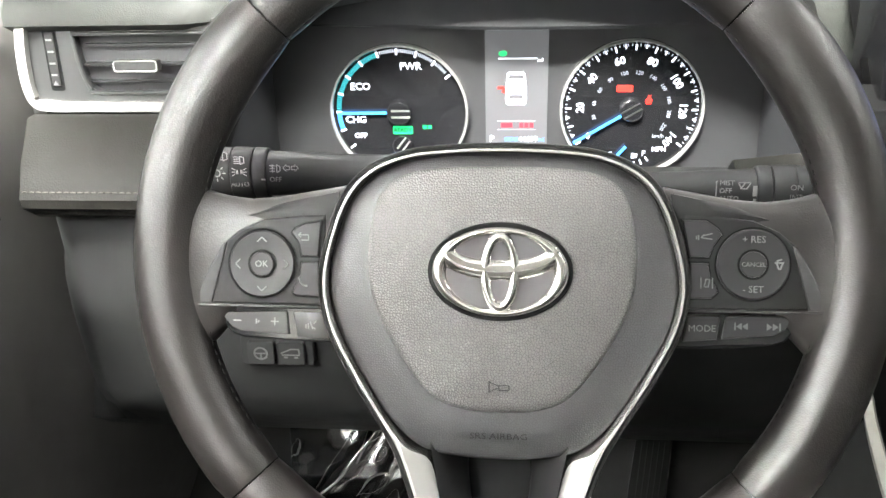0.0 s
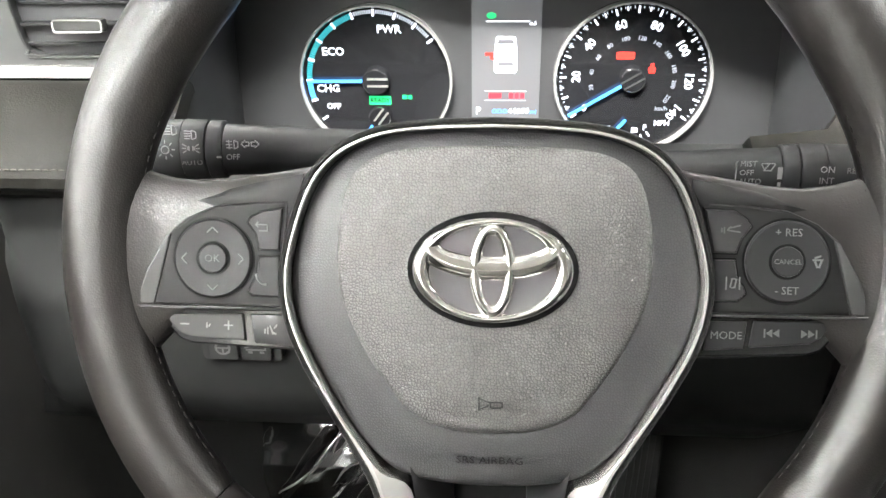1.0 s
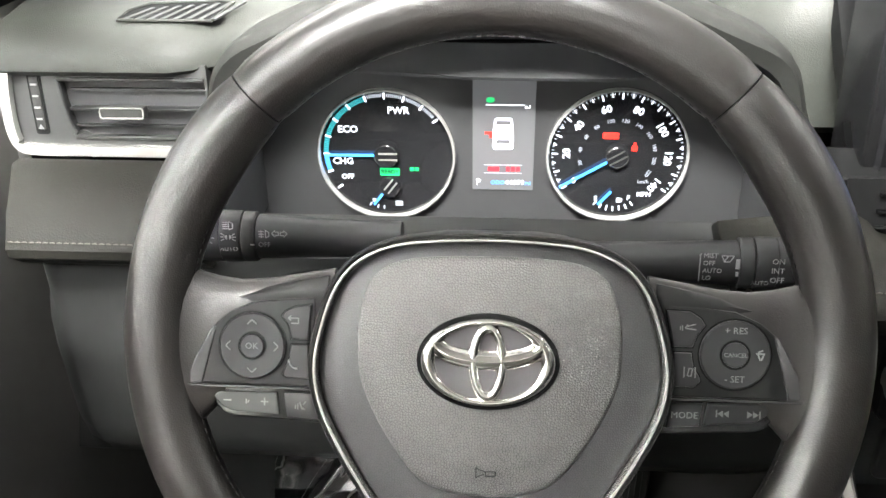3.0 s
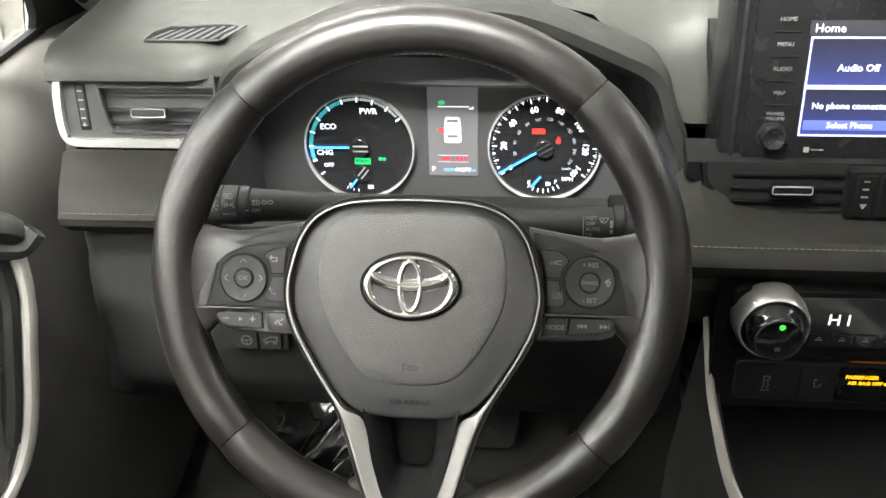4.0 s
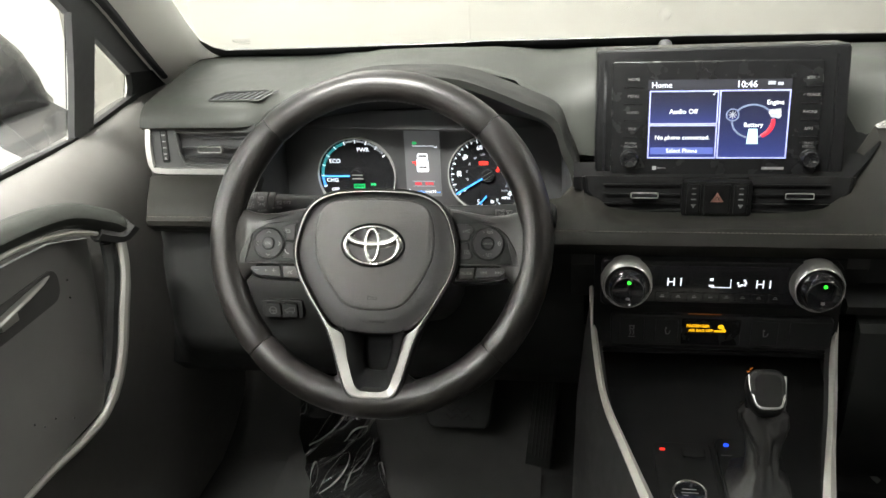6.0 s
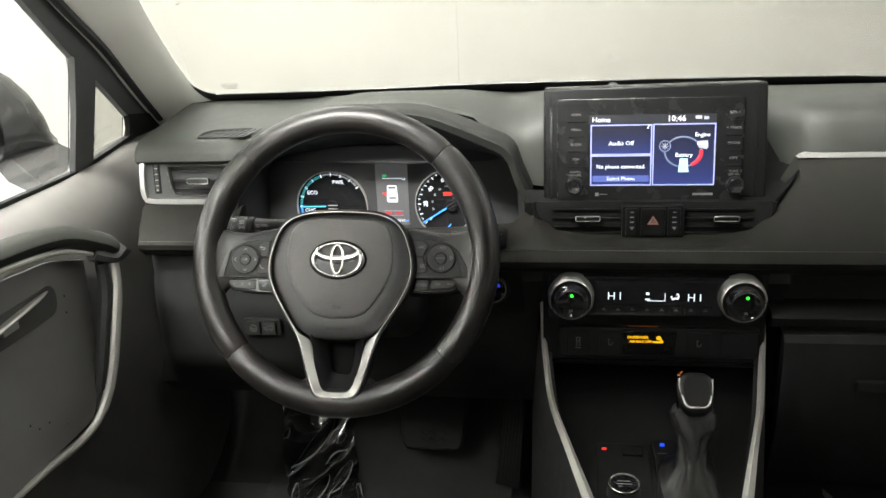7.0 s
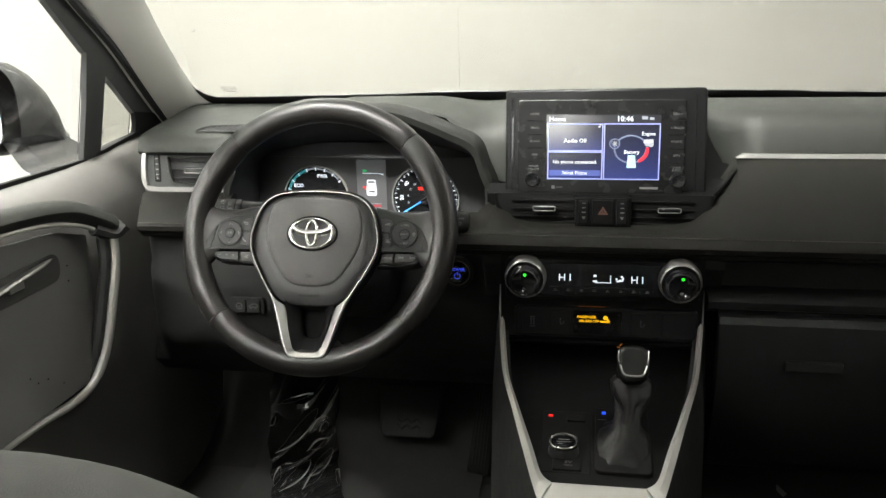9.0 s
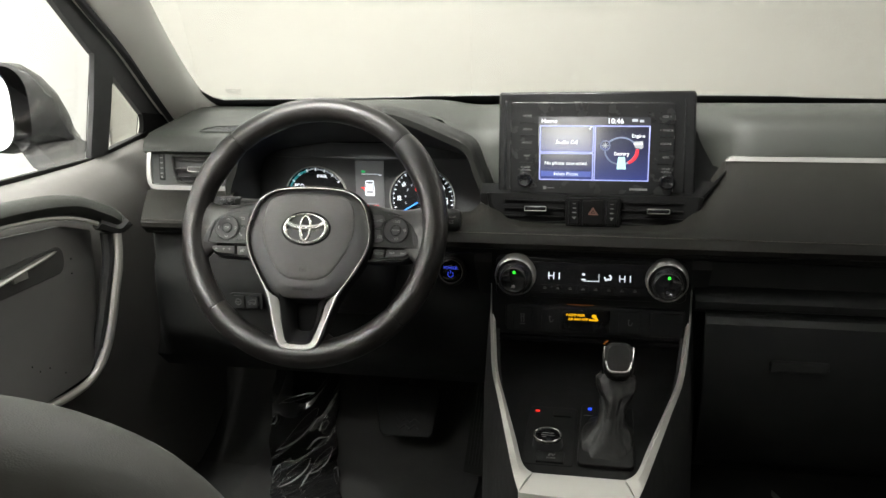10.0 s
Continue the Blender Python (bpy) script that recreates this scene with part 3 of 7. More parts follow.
part("lock_tab", box(0.006, 0.030, 0.010, 0.002, cx=-0.3765, cy=0.298, cz=0.5585), SILVER, door, "satin silver lock tab", world=True)
bm = prism(rounded(0.200, 0.040, 0.016), 0, 0.003, 0.001)
part("lever_bowl", bm, DOOR_DARK, door, "dark bowl round the lever", m=Matrix.Translation((-0.382, 0.30, 0.558)) @ Euler((radians(90), 0, radians(90))).to_matrix().to_4x4(), world=True)
bm = bmesh.new()
for y, z in ((0.303, 0.428), (0.318, 0.415), (0.339, 0.412), (0.372, 0.391), (0.418, 0.552), (0.416, 0.530)):
    bmesh.ops.create_icosphere(bm, subdivisions=1, radius=0.0016, matrix=Matrix.Translation((-0.3812, y, z)))
part("clip_heads", bm, GLOSS_GREY, door, "small shiny clip heads", world=True)
# window frame in the leaning glass plane
W3 = lambda y, z, d=0.0: (WX(z) + d, y, z)


def frame_strip(name, a, b, material, label="", thick=0.009, lift=0.0):
    rows = [[W3(*p, lift), W3(*q, lift), W3(*q, lift - thick), W3(*p, lift - thick)] for p, q in zip(a, b)]
    return part(name, loft(rows), material, door, label, world=True)


frame_strip("upper_frame", [(-0.45, 1.03), (-0.05, 1.10), (0.14, 1.056), (0.398, 0.920), (0.535, 0.843)], [(-0.45, 1.10), (-0.04, 1.17), (0.17, 1.075), (0.441, 0.925), (0.598, 0.848)], FRAME_GREY, "black window frame")
frame_strip("upper_frame", [(0.535, 0.843), (0.605, 0.808), (0.680, 0.766), (0.756, 0.723)], [(0.598, 0.848), (0.664, 0.812), (0.76, 0.758), (0.86, 0.704)], FRAME_GREY, "black window frame")
frame_strip("divider", [(0.535, 0.843), (0.575, 0.76), (0.618, 0.655)], [(0.605, 0.808), (0.632, 0.745), (0.666, 0.664)], FRAME_GREY, "upright black bar between the panes", lift=0.004)
frame_strip("front_frame", [(0.745, 0.731), (0.765, 0.705), (0.772, 0.680)], [(0.95, 0.70), (0.95, 0.68), (0.95, 0.655)], RUBBER, "black frame corner", lift=0.002)
frame_strip("belt_seal", [(-0.45, 0.672), (0.2, 0.673), (0.618, 0.670)], [(-0.45, 0.660), (0.2, 0.660), (0.63, 0.658)], RUBBER, "black rubber belt seal", lift=0.006)
frame_strip("belt_seal", [(0.650, 0.674), (0.72, 0.684), (0.780, 0.694)], [(0.650, 0.660), (0.72, 0.668), (0.790, 0.680)], RUBBER, "black rubber belt seal", lift=0.004)
for nm, poly in (("quarter_pane", [(0.60, 0.815), (0.76, 0.73), (0.78, 0.685), (0.65, 0.665)]), ("window_pane", [(-0.45, 1.05), (-0.05, 1.12), (0.14, 1.065), (0.55, 0.85), (0.63, 0.66), (-0.45, 0.66)])):
    bm = loft([[W3(y, z, -0.014) for y, z in poly], [W3(y, z, -0.018) for y, z in poly]])
    pane = part(nm, bm, TINTED if nm == "quarter_pane" else CLEAR, door, "clear glass", world=True, smooth=False)
    pane.visible_shadow = False
bm = bars([(0, 0.008, 0.012, 0.0012, 20), (0, 0.003, 0.004, 0.004), (0, -0.003, 0.008, 0.001, 20)], 0)
part("pane_marking", bm, GLASS_PRINT, door, "small grey marks on the quarter glass", m=Matrix.Translation(W3(0.682, 0.700, -0.012)) @ Euler((radians(90), 0, radians(90))).to_matrix().to_4x4(), world=True)

# rubber seal between the frame and the pillar trim
seal = curve([W3(-0.04, 1.17, 0.008), W3(0.17, 1.075, 0.008), W3(0.441, 0.925, 0.008), W3(0.598, 0.848, 0.008), W3(0.76, 0.758, 0.008), W3(0.86, 0.704, 0.008)], 5)
part("frame_seal", tube(seal, 0.0065, 8), MATTE, door, "round rubber seal", world=True)

# outside mirror
mir = thing("side_mirror", pose(-0.60, 0.72, 0.63), "black door mirror in its housing, outside the window", "side mirror")
rings = []
for y, s in ((0.655, 1.0), (0.66, 1.04), (0.69, 1.02), (0.72, 0.92), (0.75, 0.74), (0.775, 0.48), (0.79, 0.22), (0.794, 0.1)):
    rings.append([(-0.576 - 0.1075 * s + x * s - 0.012 * (1 - s), y - 0.02 * (x / 0.1), 0.668 + 0.077 * s + z * s) for x, z in rounded(0.215, 0.150, 0.05, 5)])
part("mirror_housing", loft(rings, cap=(False, True)), GLOSS_GREY, mir, "black plastic housing", world=True)
rg = rounded(0.205, 0.142, 0.046, 5)
part("mirror_pane", loft([[(-0.716 + x, 0.658 - 0.02 * (x / 0.1), 0.745 + z) for x, z in rg], [(-0.716 + x, 0.664 - 0.02 * (x / 0.1), 0.745 + z) for x, z in rg]]), MIRROR, mir, "mirror glass", world=True, smooth=False)
part("mirror_foot", loft([[(-0.64, 0.665, 0.69), (-0.595, 0.66, 0.685), (-0.59, 0.775, 0.685), (-0.64, 0.775, 0.69)], [(-0.60, 0.655, 0.645), (-0.545, 0.65, 0.645), (-0.54, 0.81, 0.640), (-0.60, 0.80, 0.645)], [(-0.54, 0.66, 0.61), (-0.49, 0.655, 0.62), (-0.48, 0.83, 0.62), (-0.54, 0.82, 0.61)]]), GLOSS_GREY, mir, "black mirror foot", world=True)
skin = part("body_panel", box(0.05, 1.9, 0.56, 0.015, cx=-0.535, cy=0.1, cz=0.36), BODY, door, "outer skin of the door", world=True)


# ---- driver's seat ----
seat = thing("driver_seat", pose(0, -0.3, 0.0), "grey leather driver's seat with rounded shoulders", "car seat")
rings = []
for z, y, w, d in curve([(0.30, -0.26, 0.235, 0.065), (0.42, -0.295, 0.25, 0.07), (0.54, -0.33, 0.262, 0.068), (0.62, -0.355, 0.262, 0.063), (0.675, -0.373, 0.246, 0.057), (0.708, -0.384, 0.216, 0.049), (0.729, -0.391, 0.166, 0.037), (0.738, -0.395, 0.095, 0.020)], 4):
    rings.append([(x * 0.93, y + yy * 0.9, z - 0.010) for x, yy in rounded(2 * w, 2 * d, d * 0.92, 6)])
part("backrest", loft(rings), SEAT, seat, "grey leather backrest", world=True, sharp=1.2)
rings = []
for y, w, z0, z1 in ((-0.30, 0.22, 0.20, 0.30), (-0.15, 0.25, 0.18, 0.315), (0.0, 0.25, 0.18, 0.315), (0.05, 0.24, 0.19, 0.30), (0.07, 0.22, 0.21, 0.27)):
    rings.append([(x, y, (z0 + z1) / 2 + zz) for x, zz in rounded(2 * w, z1 - z0, 0.045, 5)])
part("cushion", loft(rings), SEAT, seat, "grey leather seat cushion", world=True, sharp=1.2)
part("seat_base", box(0.40, 0.36, 0.18, 0.02, cx=0, cy=-0.13, cz=0.09), LOWER, seat, "black seat base", world=True)


# ---- dashboard ----
dash = thing("dashboard", pose(MID, 0.75, 0.3), "black soft-touch dashboard with leather band, silver trim and stitching", "dashboard")


def ease(a, b, x):
    t = min(1, max(0, (x - a) / (b - a)))
    return t * t * (3 - 2 * t)


LEFT_TOP = [(1.02, 0.69), (0.87, 0.733), (0.80, 0.728), (0.73, 0.719), (0.68, 0.713), (0.645, 0.708), (0.630, 0.700), (0.622, 0.689), (0.621, 0.681)]
RIGHT_TOP = [(1.02, 0.69), (0.87, 0.736), (0.80, 0.745), (0.73, 0.750), (0.68, 0.750), (0.645, 0.745), (0.629, 0.736), (0.620, 0.721), (0.612, 0.688)]
CENTRE_TOP = [(1.02, 0.69), (0.87, 0.736), (0.80, 0.745), (0.74, 0.750), (0.712, 0.744), (0.693, 0.733), (0.678, 0.718), (0.671, 0.690), (0.666, 0.630)]
def hood_z(x):
    return float(np.interp(abs(x), (0.0, 0.07, 0.15, 0.186, 0.20, 0.214), (0.756, 0.752, 0.722, 0.703, 0.669, 0.631)))


HOOD_TOP = [(1.02, 0.69), (0.87, 0.738), (0.80, 0.750), (0.73, 0.754), (0.70, 0.752), (0.685, 0.750), (0.675, 0.747), (0.668, 0.743), (0.664, 0.738)]
rows = []
for x in (-0.365, -0.34, -0.30, -0.25, -0.235, -0.22, -0.205, -0.19, -0.17, -0.15, -0.10, -0.05, 0.0, 0.06, 0.10, 0.13, 0.15, 0.165, 0.18, 0.195, 0.21, 0.225, 0.24, 0.27, 0.30, 0.37, 0.44, 0.50, 0.52, 0.54, 0.56, 0.575, 0.60, 0.70, 0.80, 0.92, 1.05, 1.16):
    a, b, c = ease(-0.22, 0.0, x), ease(0.50, 0.585, x), 0.004 * ease(-0.33, -0.365, x)
    inside = -0.235 < x < 0.235
    fade = max(ease(0.13, 0.235, x), ease(-0.165, -0.235, x))
    row = []
    for l, m_, r, h in zip(LEFT_TOP, CENTRE_TOP, RIGHT_TOP, HOOD_TOP):
        y, z = (1 - a) * l[0] + a * ((1 - b) * m_[0] + b * r[0]), (1 - a) * l[1] + a * ((1 - b) * m_[1] + b * r[1])
        if inside:
            out = (y, z)
            k = ease(-0.20, -0.03, x) * (1 - ease(0.10, 0.21, x) * 0.75)
            y, z = h[0], l[1] * (1 - k) + h[1] * k
            if y < 0.72 and x > 0.0:
                w = min(1, (0.72 - y) / 0.05)
                z = z * (1 - w) + w * min(z, hood_z(x) + 0.003)
            y, z = y + (out[0] - y) * fade, z + (out[1] - z) * fade
        row.append((x, y, z))
    rows.append(row)
sheet(rows, (0, 0.02, -0.012), DASH, "top_pad", dash, "black grained soft plastic")
part("light_sensor", lathe([(0.0095, -0.006), (0.0095, 0.002), (0.0080, 0.0065), (0.0045, 0.0092), (0.0, 0.0100)], 24), MATTE, dash, "small black sensor dome", m=Matrix.Translation((0.328, 0.80, 0.7455)), world=True)
# speaker and defroster grille by the driver's pillar
def dash_top(x, y):
    rr_ = LEFT_TOP if x < -0.15 else RIGHT_TOP
    for (y1, z1), (y2, z2) in zip(rr_, rr_[1:]):
        if y2 <= y <= y1:
            return z2 + (z1 - z2) * (y - y2) / (y1 - y2)
    return 0.715


gr = thing("defroster_grille", pose(-0.235, 0.668, 0.7125), "black slatted defroster grille in the dash top", "grille")
outline = [(-0.276, 0.650), (-0.206, 0.649), (-0.199, 0.684), (-0.210, 0.688), (-0.262, 0.682), (-0.274, 0.668)]
part("slot", loft([[(x, y, dash_top(x, y) + 0.0008) for x, y in outline], [(x, y, dash_top(x, y) + 0.0016) for x, y in outline]]), VOID, gr, "dark slot", world=True, smooth=False)
for k in range(8):
    x = -0.268 + 0.0093 * k
    y1 = 0.672 + 0.0018 * k
    ya, xa = 0.651, x - 0.004
    part("slat", loft([[(xa, ya, dash_top(x, ya) + 0.0016), (xa + 0.004, ya, dash_top(x, ya) + 0.0016), (xa + 0.004, ya, dash_top(x, ya) + 0.0028), (xa, ya, dash_top(x, ya) + 0.0028)],
                       [(x + 0.010, y1, dash_top(x, y1) + 0.0016), (x + 0.0135, y1, dash_top(x, y1) + 0.0016), (x + 0.0135, y1, dash_top(x, y1) + 0.0028), (x + 0.010, y1, dash_top(x, y1) + 0.0028)]]), MATTE, gr, world=True)
part("rim", tube([(x, y, dash_top(x, y) + 0.002) for x, y in outline], 0.0011, 6, closed=True), DASH, gr, world=True)

# leather band with its lip, from the centre to the passenger's door, and the short one by the driver's door
def band_rows(table):
    rows = []
    for x, top in table:
        ty, tz = top
        rows.append([(x, ty + 0.01, tz + 0.004), (x, ty, tz), (x, ty + (0.502 - ty) * 0.35, tz + (0.5935 - tz) * 0.30), (x, ty + (0.502 - ty) * 0.7, tz + (0.5935 - tz) * 0.68), (x, 0.502, 0.5935), (x, 0.4905, 0.5868), (x, 0.4855, 0.579), (x, 0.4885, 0.571), (x, 0.502, 0.5655), (x, 0.54, 0.565)])
    return rows


RIGHT_BAND = [(0.145, (0.555, 0.598)), (0.19, (0.560, 0.601)), (0.207, (0.580, 0.613)), (0.218, (0.60, 0.630)), (0.232, (0.575, 0.614)), (0.248, (0.555, 0.597)), (0.268, (0.548, 0.5905)), (0.37, (0.548, 0.590)), (0.472, (0.548, 0.5905)), (0.492, (0.555, 0.597)), (0.515, (0.578, 0.622)), (0.536, (0.600, 0.648)), (0.556, (0.612, 0.676)), (0.60, (0.614, 0.680)), (0.75, (0.614, 0.680)), (0.95, (0.614, 0.680)), (1.16, (0.614, 0.680))]
sheet(band_rows(RIGHT_BAND), (0, 0.012, -0.010), DASH_LEATHER, "leather_band", dash, "dark brown-grey stitched leather")
LEFT_BAND = [(-0.352, (0.600, 0.6190)), (-0.30, (0.600, 0.6190)), (-0.25, (0.600, 0.6190)), (-0.20, (0.600, 0.6190))]
lb = []
for x, (ty, tz) in LEFT_BAND:
    e = 0.014 if x < -0.34 else 0.0
    lb.append([(x, ty + 0.01, tz), (x, ty, tz), (x + e * 0.35, 0.583, 0.610), (x + e * 0.75, 0.562, 0.599), (x + e, 0.549, 0.587), (x + e, 0.544, 0.579), (x + e, 0.545, 0.572), (x + e * 0.9, 0.552, 0.567), (x + e * 0.5, 0.57, 0.566)])
sheet(lb, (0, 0.012, -0.010), DASH_LEATHER, "leather_band", dash, "dark brown-grey stitched leather")
part("stitching", dashes([(x, 0.4965, 0.5910) for x in np.linspace(0.15, 1.15, 40)], 0.0038, 0.0012, 0.0011), STITCH, dash, "pale thread seam", world=True)
part("stitching", dashes([(x, 0.5462, 0.5838) for x in np.linspace(-0.336, -0.202, 9)], 0.0038, 0.0012, 0.0011), STITCH, dash, "pale thread seam", world=True)
fascia = []
for x in (0.206, 0.222, 0.2308, 0.232, 0.262, 0.30, 0.37, 0.44, 0.478, 0.500, 0.520, 0.540, 0.556):
    low_z = float(np.interp(x, (0.206, 0.222, 0.252, 0.492, 0.535, 0.556), (0.622, 0.612, 0.590, 0.590, 0.645, 0.668)))
    back_ = 0.03 * ease(0.525, 0.556, x)
    deep, crown = (0.588, 0.645) if x < 0.231 else (1.0, 1.0)
    fascia.append([(x, min(y, deep) + back_, max(min(z, crown), low_z)) for y, z in ((0.676, 0.724), (0.664, 0.706), (0.646, 0.688), (0.625, 0.668), (0.602, 0.652), (0.578, 0.641), (0.5645, 0.634), (0.5635, 0.615), (0.5635, 0.585))])
sheet(fascia, (0, 0.012, -0.004), FASCIA, "vent_fascia", dash, "smooth black housing round the centre vents")
part("core", box(1.50, 0.24, 0.34, 0.01, cx=0.40, cy=0.825, cz=0.530), VOID, dash, "dark inner body", world=True)
# silver strip over the passenger's band
sl = [(0.556, 0.6155, 0.680), (0.566, 0.6155, 0.6865), (0.75, 0.6155, 0.6870), (1.15, 0.6155, 0.6870)]
part("silver_strip", strip([(x, y - 0.004, z) for x, y, z in sl], [(0.556, 0.6115, 0.6795), (0.566, 0.6105, 0.6800), (0.75, 0.6105, 0.6800), (1.15, 0.6105, 0.6800)], (0, 0.012, 0)), SILVER_BRIGHT, dash, "satin silver strip", world=True)
# lower parts
low = []
for x in (0.515, 0.53, 0.7, 0.9, 1.16):
    low.append([(x, 0.54, 0.568), (x, 0.548, 0.54), (x, 0.543, 0.512), (x, 0.505, 0.508), (x, 0.497, 0.503), (x, 0.500, 0.492), (x, 0.515, 0.486)])
sheet(low, (0, 0.02, -0.01), KNEE, "open_shelf", dash, "dark open shelf under the leather band")
glove = []
for x in (0.53, 0.56, 0.8, 1.10, 1.14):
    glove.append([(x, 0.52, 0.484), (x, 0.497, 0.482), (x, 0.489, 0.474), (x, 0.488, 0.43), (x, 0.497, 0.34), (x, 0.53, 0.25), (x, 0.60, 0.20), (x, 0.8, 0.19)])
gb = sheet(glove, (0, 0.02, 0.01), KNEE, "glove_box_door", dash, "black glove box door")
part("latch", box(0.075, 0.012, 0.016, 0.004, cx=0.655, cy=0.487, cz=0.418), KNEE, gb, "glove box latch", world=True)
knee = []
for x, bk in ((-0.386, 0.10), (-0.370, 0.065), (-0.354, 0.035), (-0.338, 0.012), (-0.32, 0.0), (-0.15, 0.0), (0.0, 0.0), (0.15, 0.0), (0.222, 0.0)):
    knee.append([(x, 0.58 + bk, 0.573), (x, 0.572 + bk, 0.562), (x, 0.572 + bk, 0.50), (x, 0.564 + bk, 0.488), (x, 0.562 + bk, 0.46), (x, 0.565 + bk, 0.405), (x, 0.576 + bk * 0.8, 0.377), (x, 0.602 + bk * 0.5, 0.351), (x, 0.636, 0.317), (x, 0.668, 0.286), (x, 0.70, 0.279), (x, 0.98, 0.34)])
sheet(knee, (0, 0.02, 0.01), KNEE, "knee_panel", dash, "black lower dash panel")
part("end_cap", loft([[(-0.352, 0.640, 0.684), (-0.352, 0.626, 0.61), (-0.352, 0.612, 0.574), (-0.352, 0.612, 0.42), (-0.352, 0.72, 0.42), (-0.352, 0.72, 0.695)], [(-0.366, 0.645, 0.690), (-0.366, 0.632, 0.61), (-0.366, 0.632, 0.570), (-0.366, 0.632, 0.42), (-0.366, 0.72, 0.42), (-0.366, 0.72, 0.70)]]), LOWER, dash, world=True, smooth=False)
# two switches on the knee panel
sw = thing("switch_pair", FACE(-0.174, 0.557, 0.4505, 4), "black switch panel with two marked buttons", "switch panel")
part("plate", prism(rounded(0.056, 0.026, 0.004), -0.01, 0.0010, 0.001), KNEE, sw)
for dx, nm in ((-0.0115, "heated_wheel_button"), (0.0115, "tailgate_button")):
    b = part(nm, prism(rounded(0.0205, 0.0195, 0.003, cx=dx), 0.0005, 0.0052, 0.0006), KNEE, sw)
    if dx < 0:
        part("icon", band(ellipse(0.0055, 0.0055, 20, dx), ellipse(0.0042, 0.0042, 20, dx), 0.0051, 0.0056), PRINT_FAINT, b)
        part("icon", bars([(dx, 0, 0.009, 0.0012), (dx, -0.002, 0.0012, 0.005), (dx + 0.003, -0.004, 0.004, 0.0012, 30)], 0.0051), PRINT_FAINT, b)
    else:
        part("icon", bars([(dx, -0.001, 0.014, 0.0012), (dx - 0.004, 0.002, 0.008, 0.0011, 25), (dx + 0.003, 0.004, 0.008, 0.0011, 0), (dx + 0.0065, 0.001, 0.0011, 0.005), (dx - 0.004, -0.003, 0.003, 0.0016), (dx + 0.004, -0.003, 0.003, 0.0016)], 0.0051), PRINT_FAINT, b)


# ---- steering wheel ----
wheel = thing("steering_wheel", FACE(0.0, 0.38, 0.62, 25.3), "black leather steering wheel with silver-edged hub and thumb buttons", "steering wheel")
RIM_R, RIM_Z = 0.1698, -0.0235


def rim_ring(a, grow=0.0):
    """The rim's section at an angle, thicker where the thumbs rest."""
    deg = math.degrees(a) % 360
    thumb = sum(math.exp(-((((deg - c + 180) % 360) - 180) / 13) ** 2) for c in (32, 148))
    low_ = math.exp(-((((deg - 270 + 180) % 360) - 180) / 40) ** 2)
    rr_, ra = 0.0172 + 0.0014 * thumb + grow + 0.0008 * low_, 0.0158 + 0.0008 * thumb + grow
    pts = []
    for k in range(18):
        t = 2 * math.pi * k / 18
        r = RIM_R - 0.0007 * thumb + rr_ * math.cos(t)
        pts.append((r * math.cos(a) - 0.0002, r * math.sin(a) * (0.984 if math.sin(a) > 0 else 1.008) + 0.0045, RIM_Z + ra * math.sin(t)))
    return pts


def rim_arc(a0, a1, name, label):
    n = max(8, int((a1 - a0) / 3))
    rings = []
    for k in range(n + 1):
        a = radians(a0 + (a1 - a0) * k / n)
        edge = min(k, n - k)
        rings.append(rim_ring(a, -0.0010 if edge == 0 else 0.0))
    return part(name, loft(rings), RIM_LEATHER, wheel, label, sharp=1.0)


GAP = 0.16
rim_arc(46.7 + GAP, 134.6 - GAP, "upper_rim", "smooth black leather")
rim_arc(134.6 + GAP, 222.6 - GAP, "side_rim", "black leather grip")
rim_arc(-42.5 + GAP, 46.7 - GAP, "side_rim", "black leather grip")
rim_arc(222.6 + GAP, 317.5 - GAP, "lower_rim", "smooth black leather")
core = []
for k in range(60):
    a = 2 * math.pi * k / 60
    core.append(rim_ring(a, -0.0035))
core.append(core[0])
bm = loft(core, cap=(False, False))
bmesh.ops.remove_doubles(bm, verts=bm.verts, dist=1e-6)
part("rim_core", bm, VOID, wheel)
# thread seam round the inside of the rim
part("rim_stitching", dashes([(0.1522 * math.cos(a) - 0.0002, 0.1498 * math.sin(a) + 0.0045, -0.0195) for a in np.linspace(radians(-38), radians(218), 120)], 0.0026, 0.0026, 0.0006), DARK_THREAD, wheel, "dark thread seam")

# hub outlines, right half from the top down; mirrored for the left
HALF = [(0.0, 0.0600), (0.024, 0.0592), (0.046, 0.0565), (0.0635, 0.0490), (0.0752, 0.0355), (0.0828, 0.0135), (0.0862, -0.0085), (0.0822, -0.0300), (0.0708, -0.0530), (0.0575, -0.0745), (0.0487, -0.0900), (0.0415, -0.1095), (0.0352, -0.1310), (0.0285, -0.1505), (0.0225, -0.1585), (0.0130, -0.1612), (0.0, -0.1615)]
PAD_HALF = [(0.0, 0.0557), (0.023, 0.0550), (0.0435, 0.0525), (0.0595, 0.0455), (0.0707, 0.0335), (0.0783, 0.0125), (0.0815, -0.0085), (0.0776, -0.0288), (0.0664, -0.0508), (0.0530, -0.0720), (0.0415, -0.0838), (0.0310, -0.0888), (0.0150, -0.0912), (0.0, -0.0916)]
CENTRE_HALF = [(0.0, 0.0512), (0.024, 0.0507), (0.0440, 0.0480), (0.0565, 0.0400), (0.0622, 0.0240), (0.0638, 0.0050), (0.0620, -0.0140), (0.0545, -0.0325), (0.0435, -0.0500), (0.0320, -0.0630), (0.0170, -0.0687), (0.0, -0.0698)]


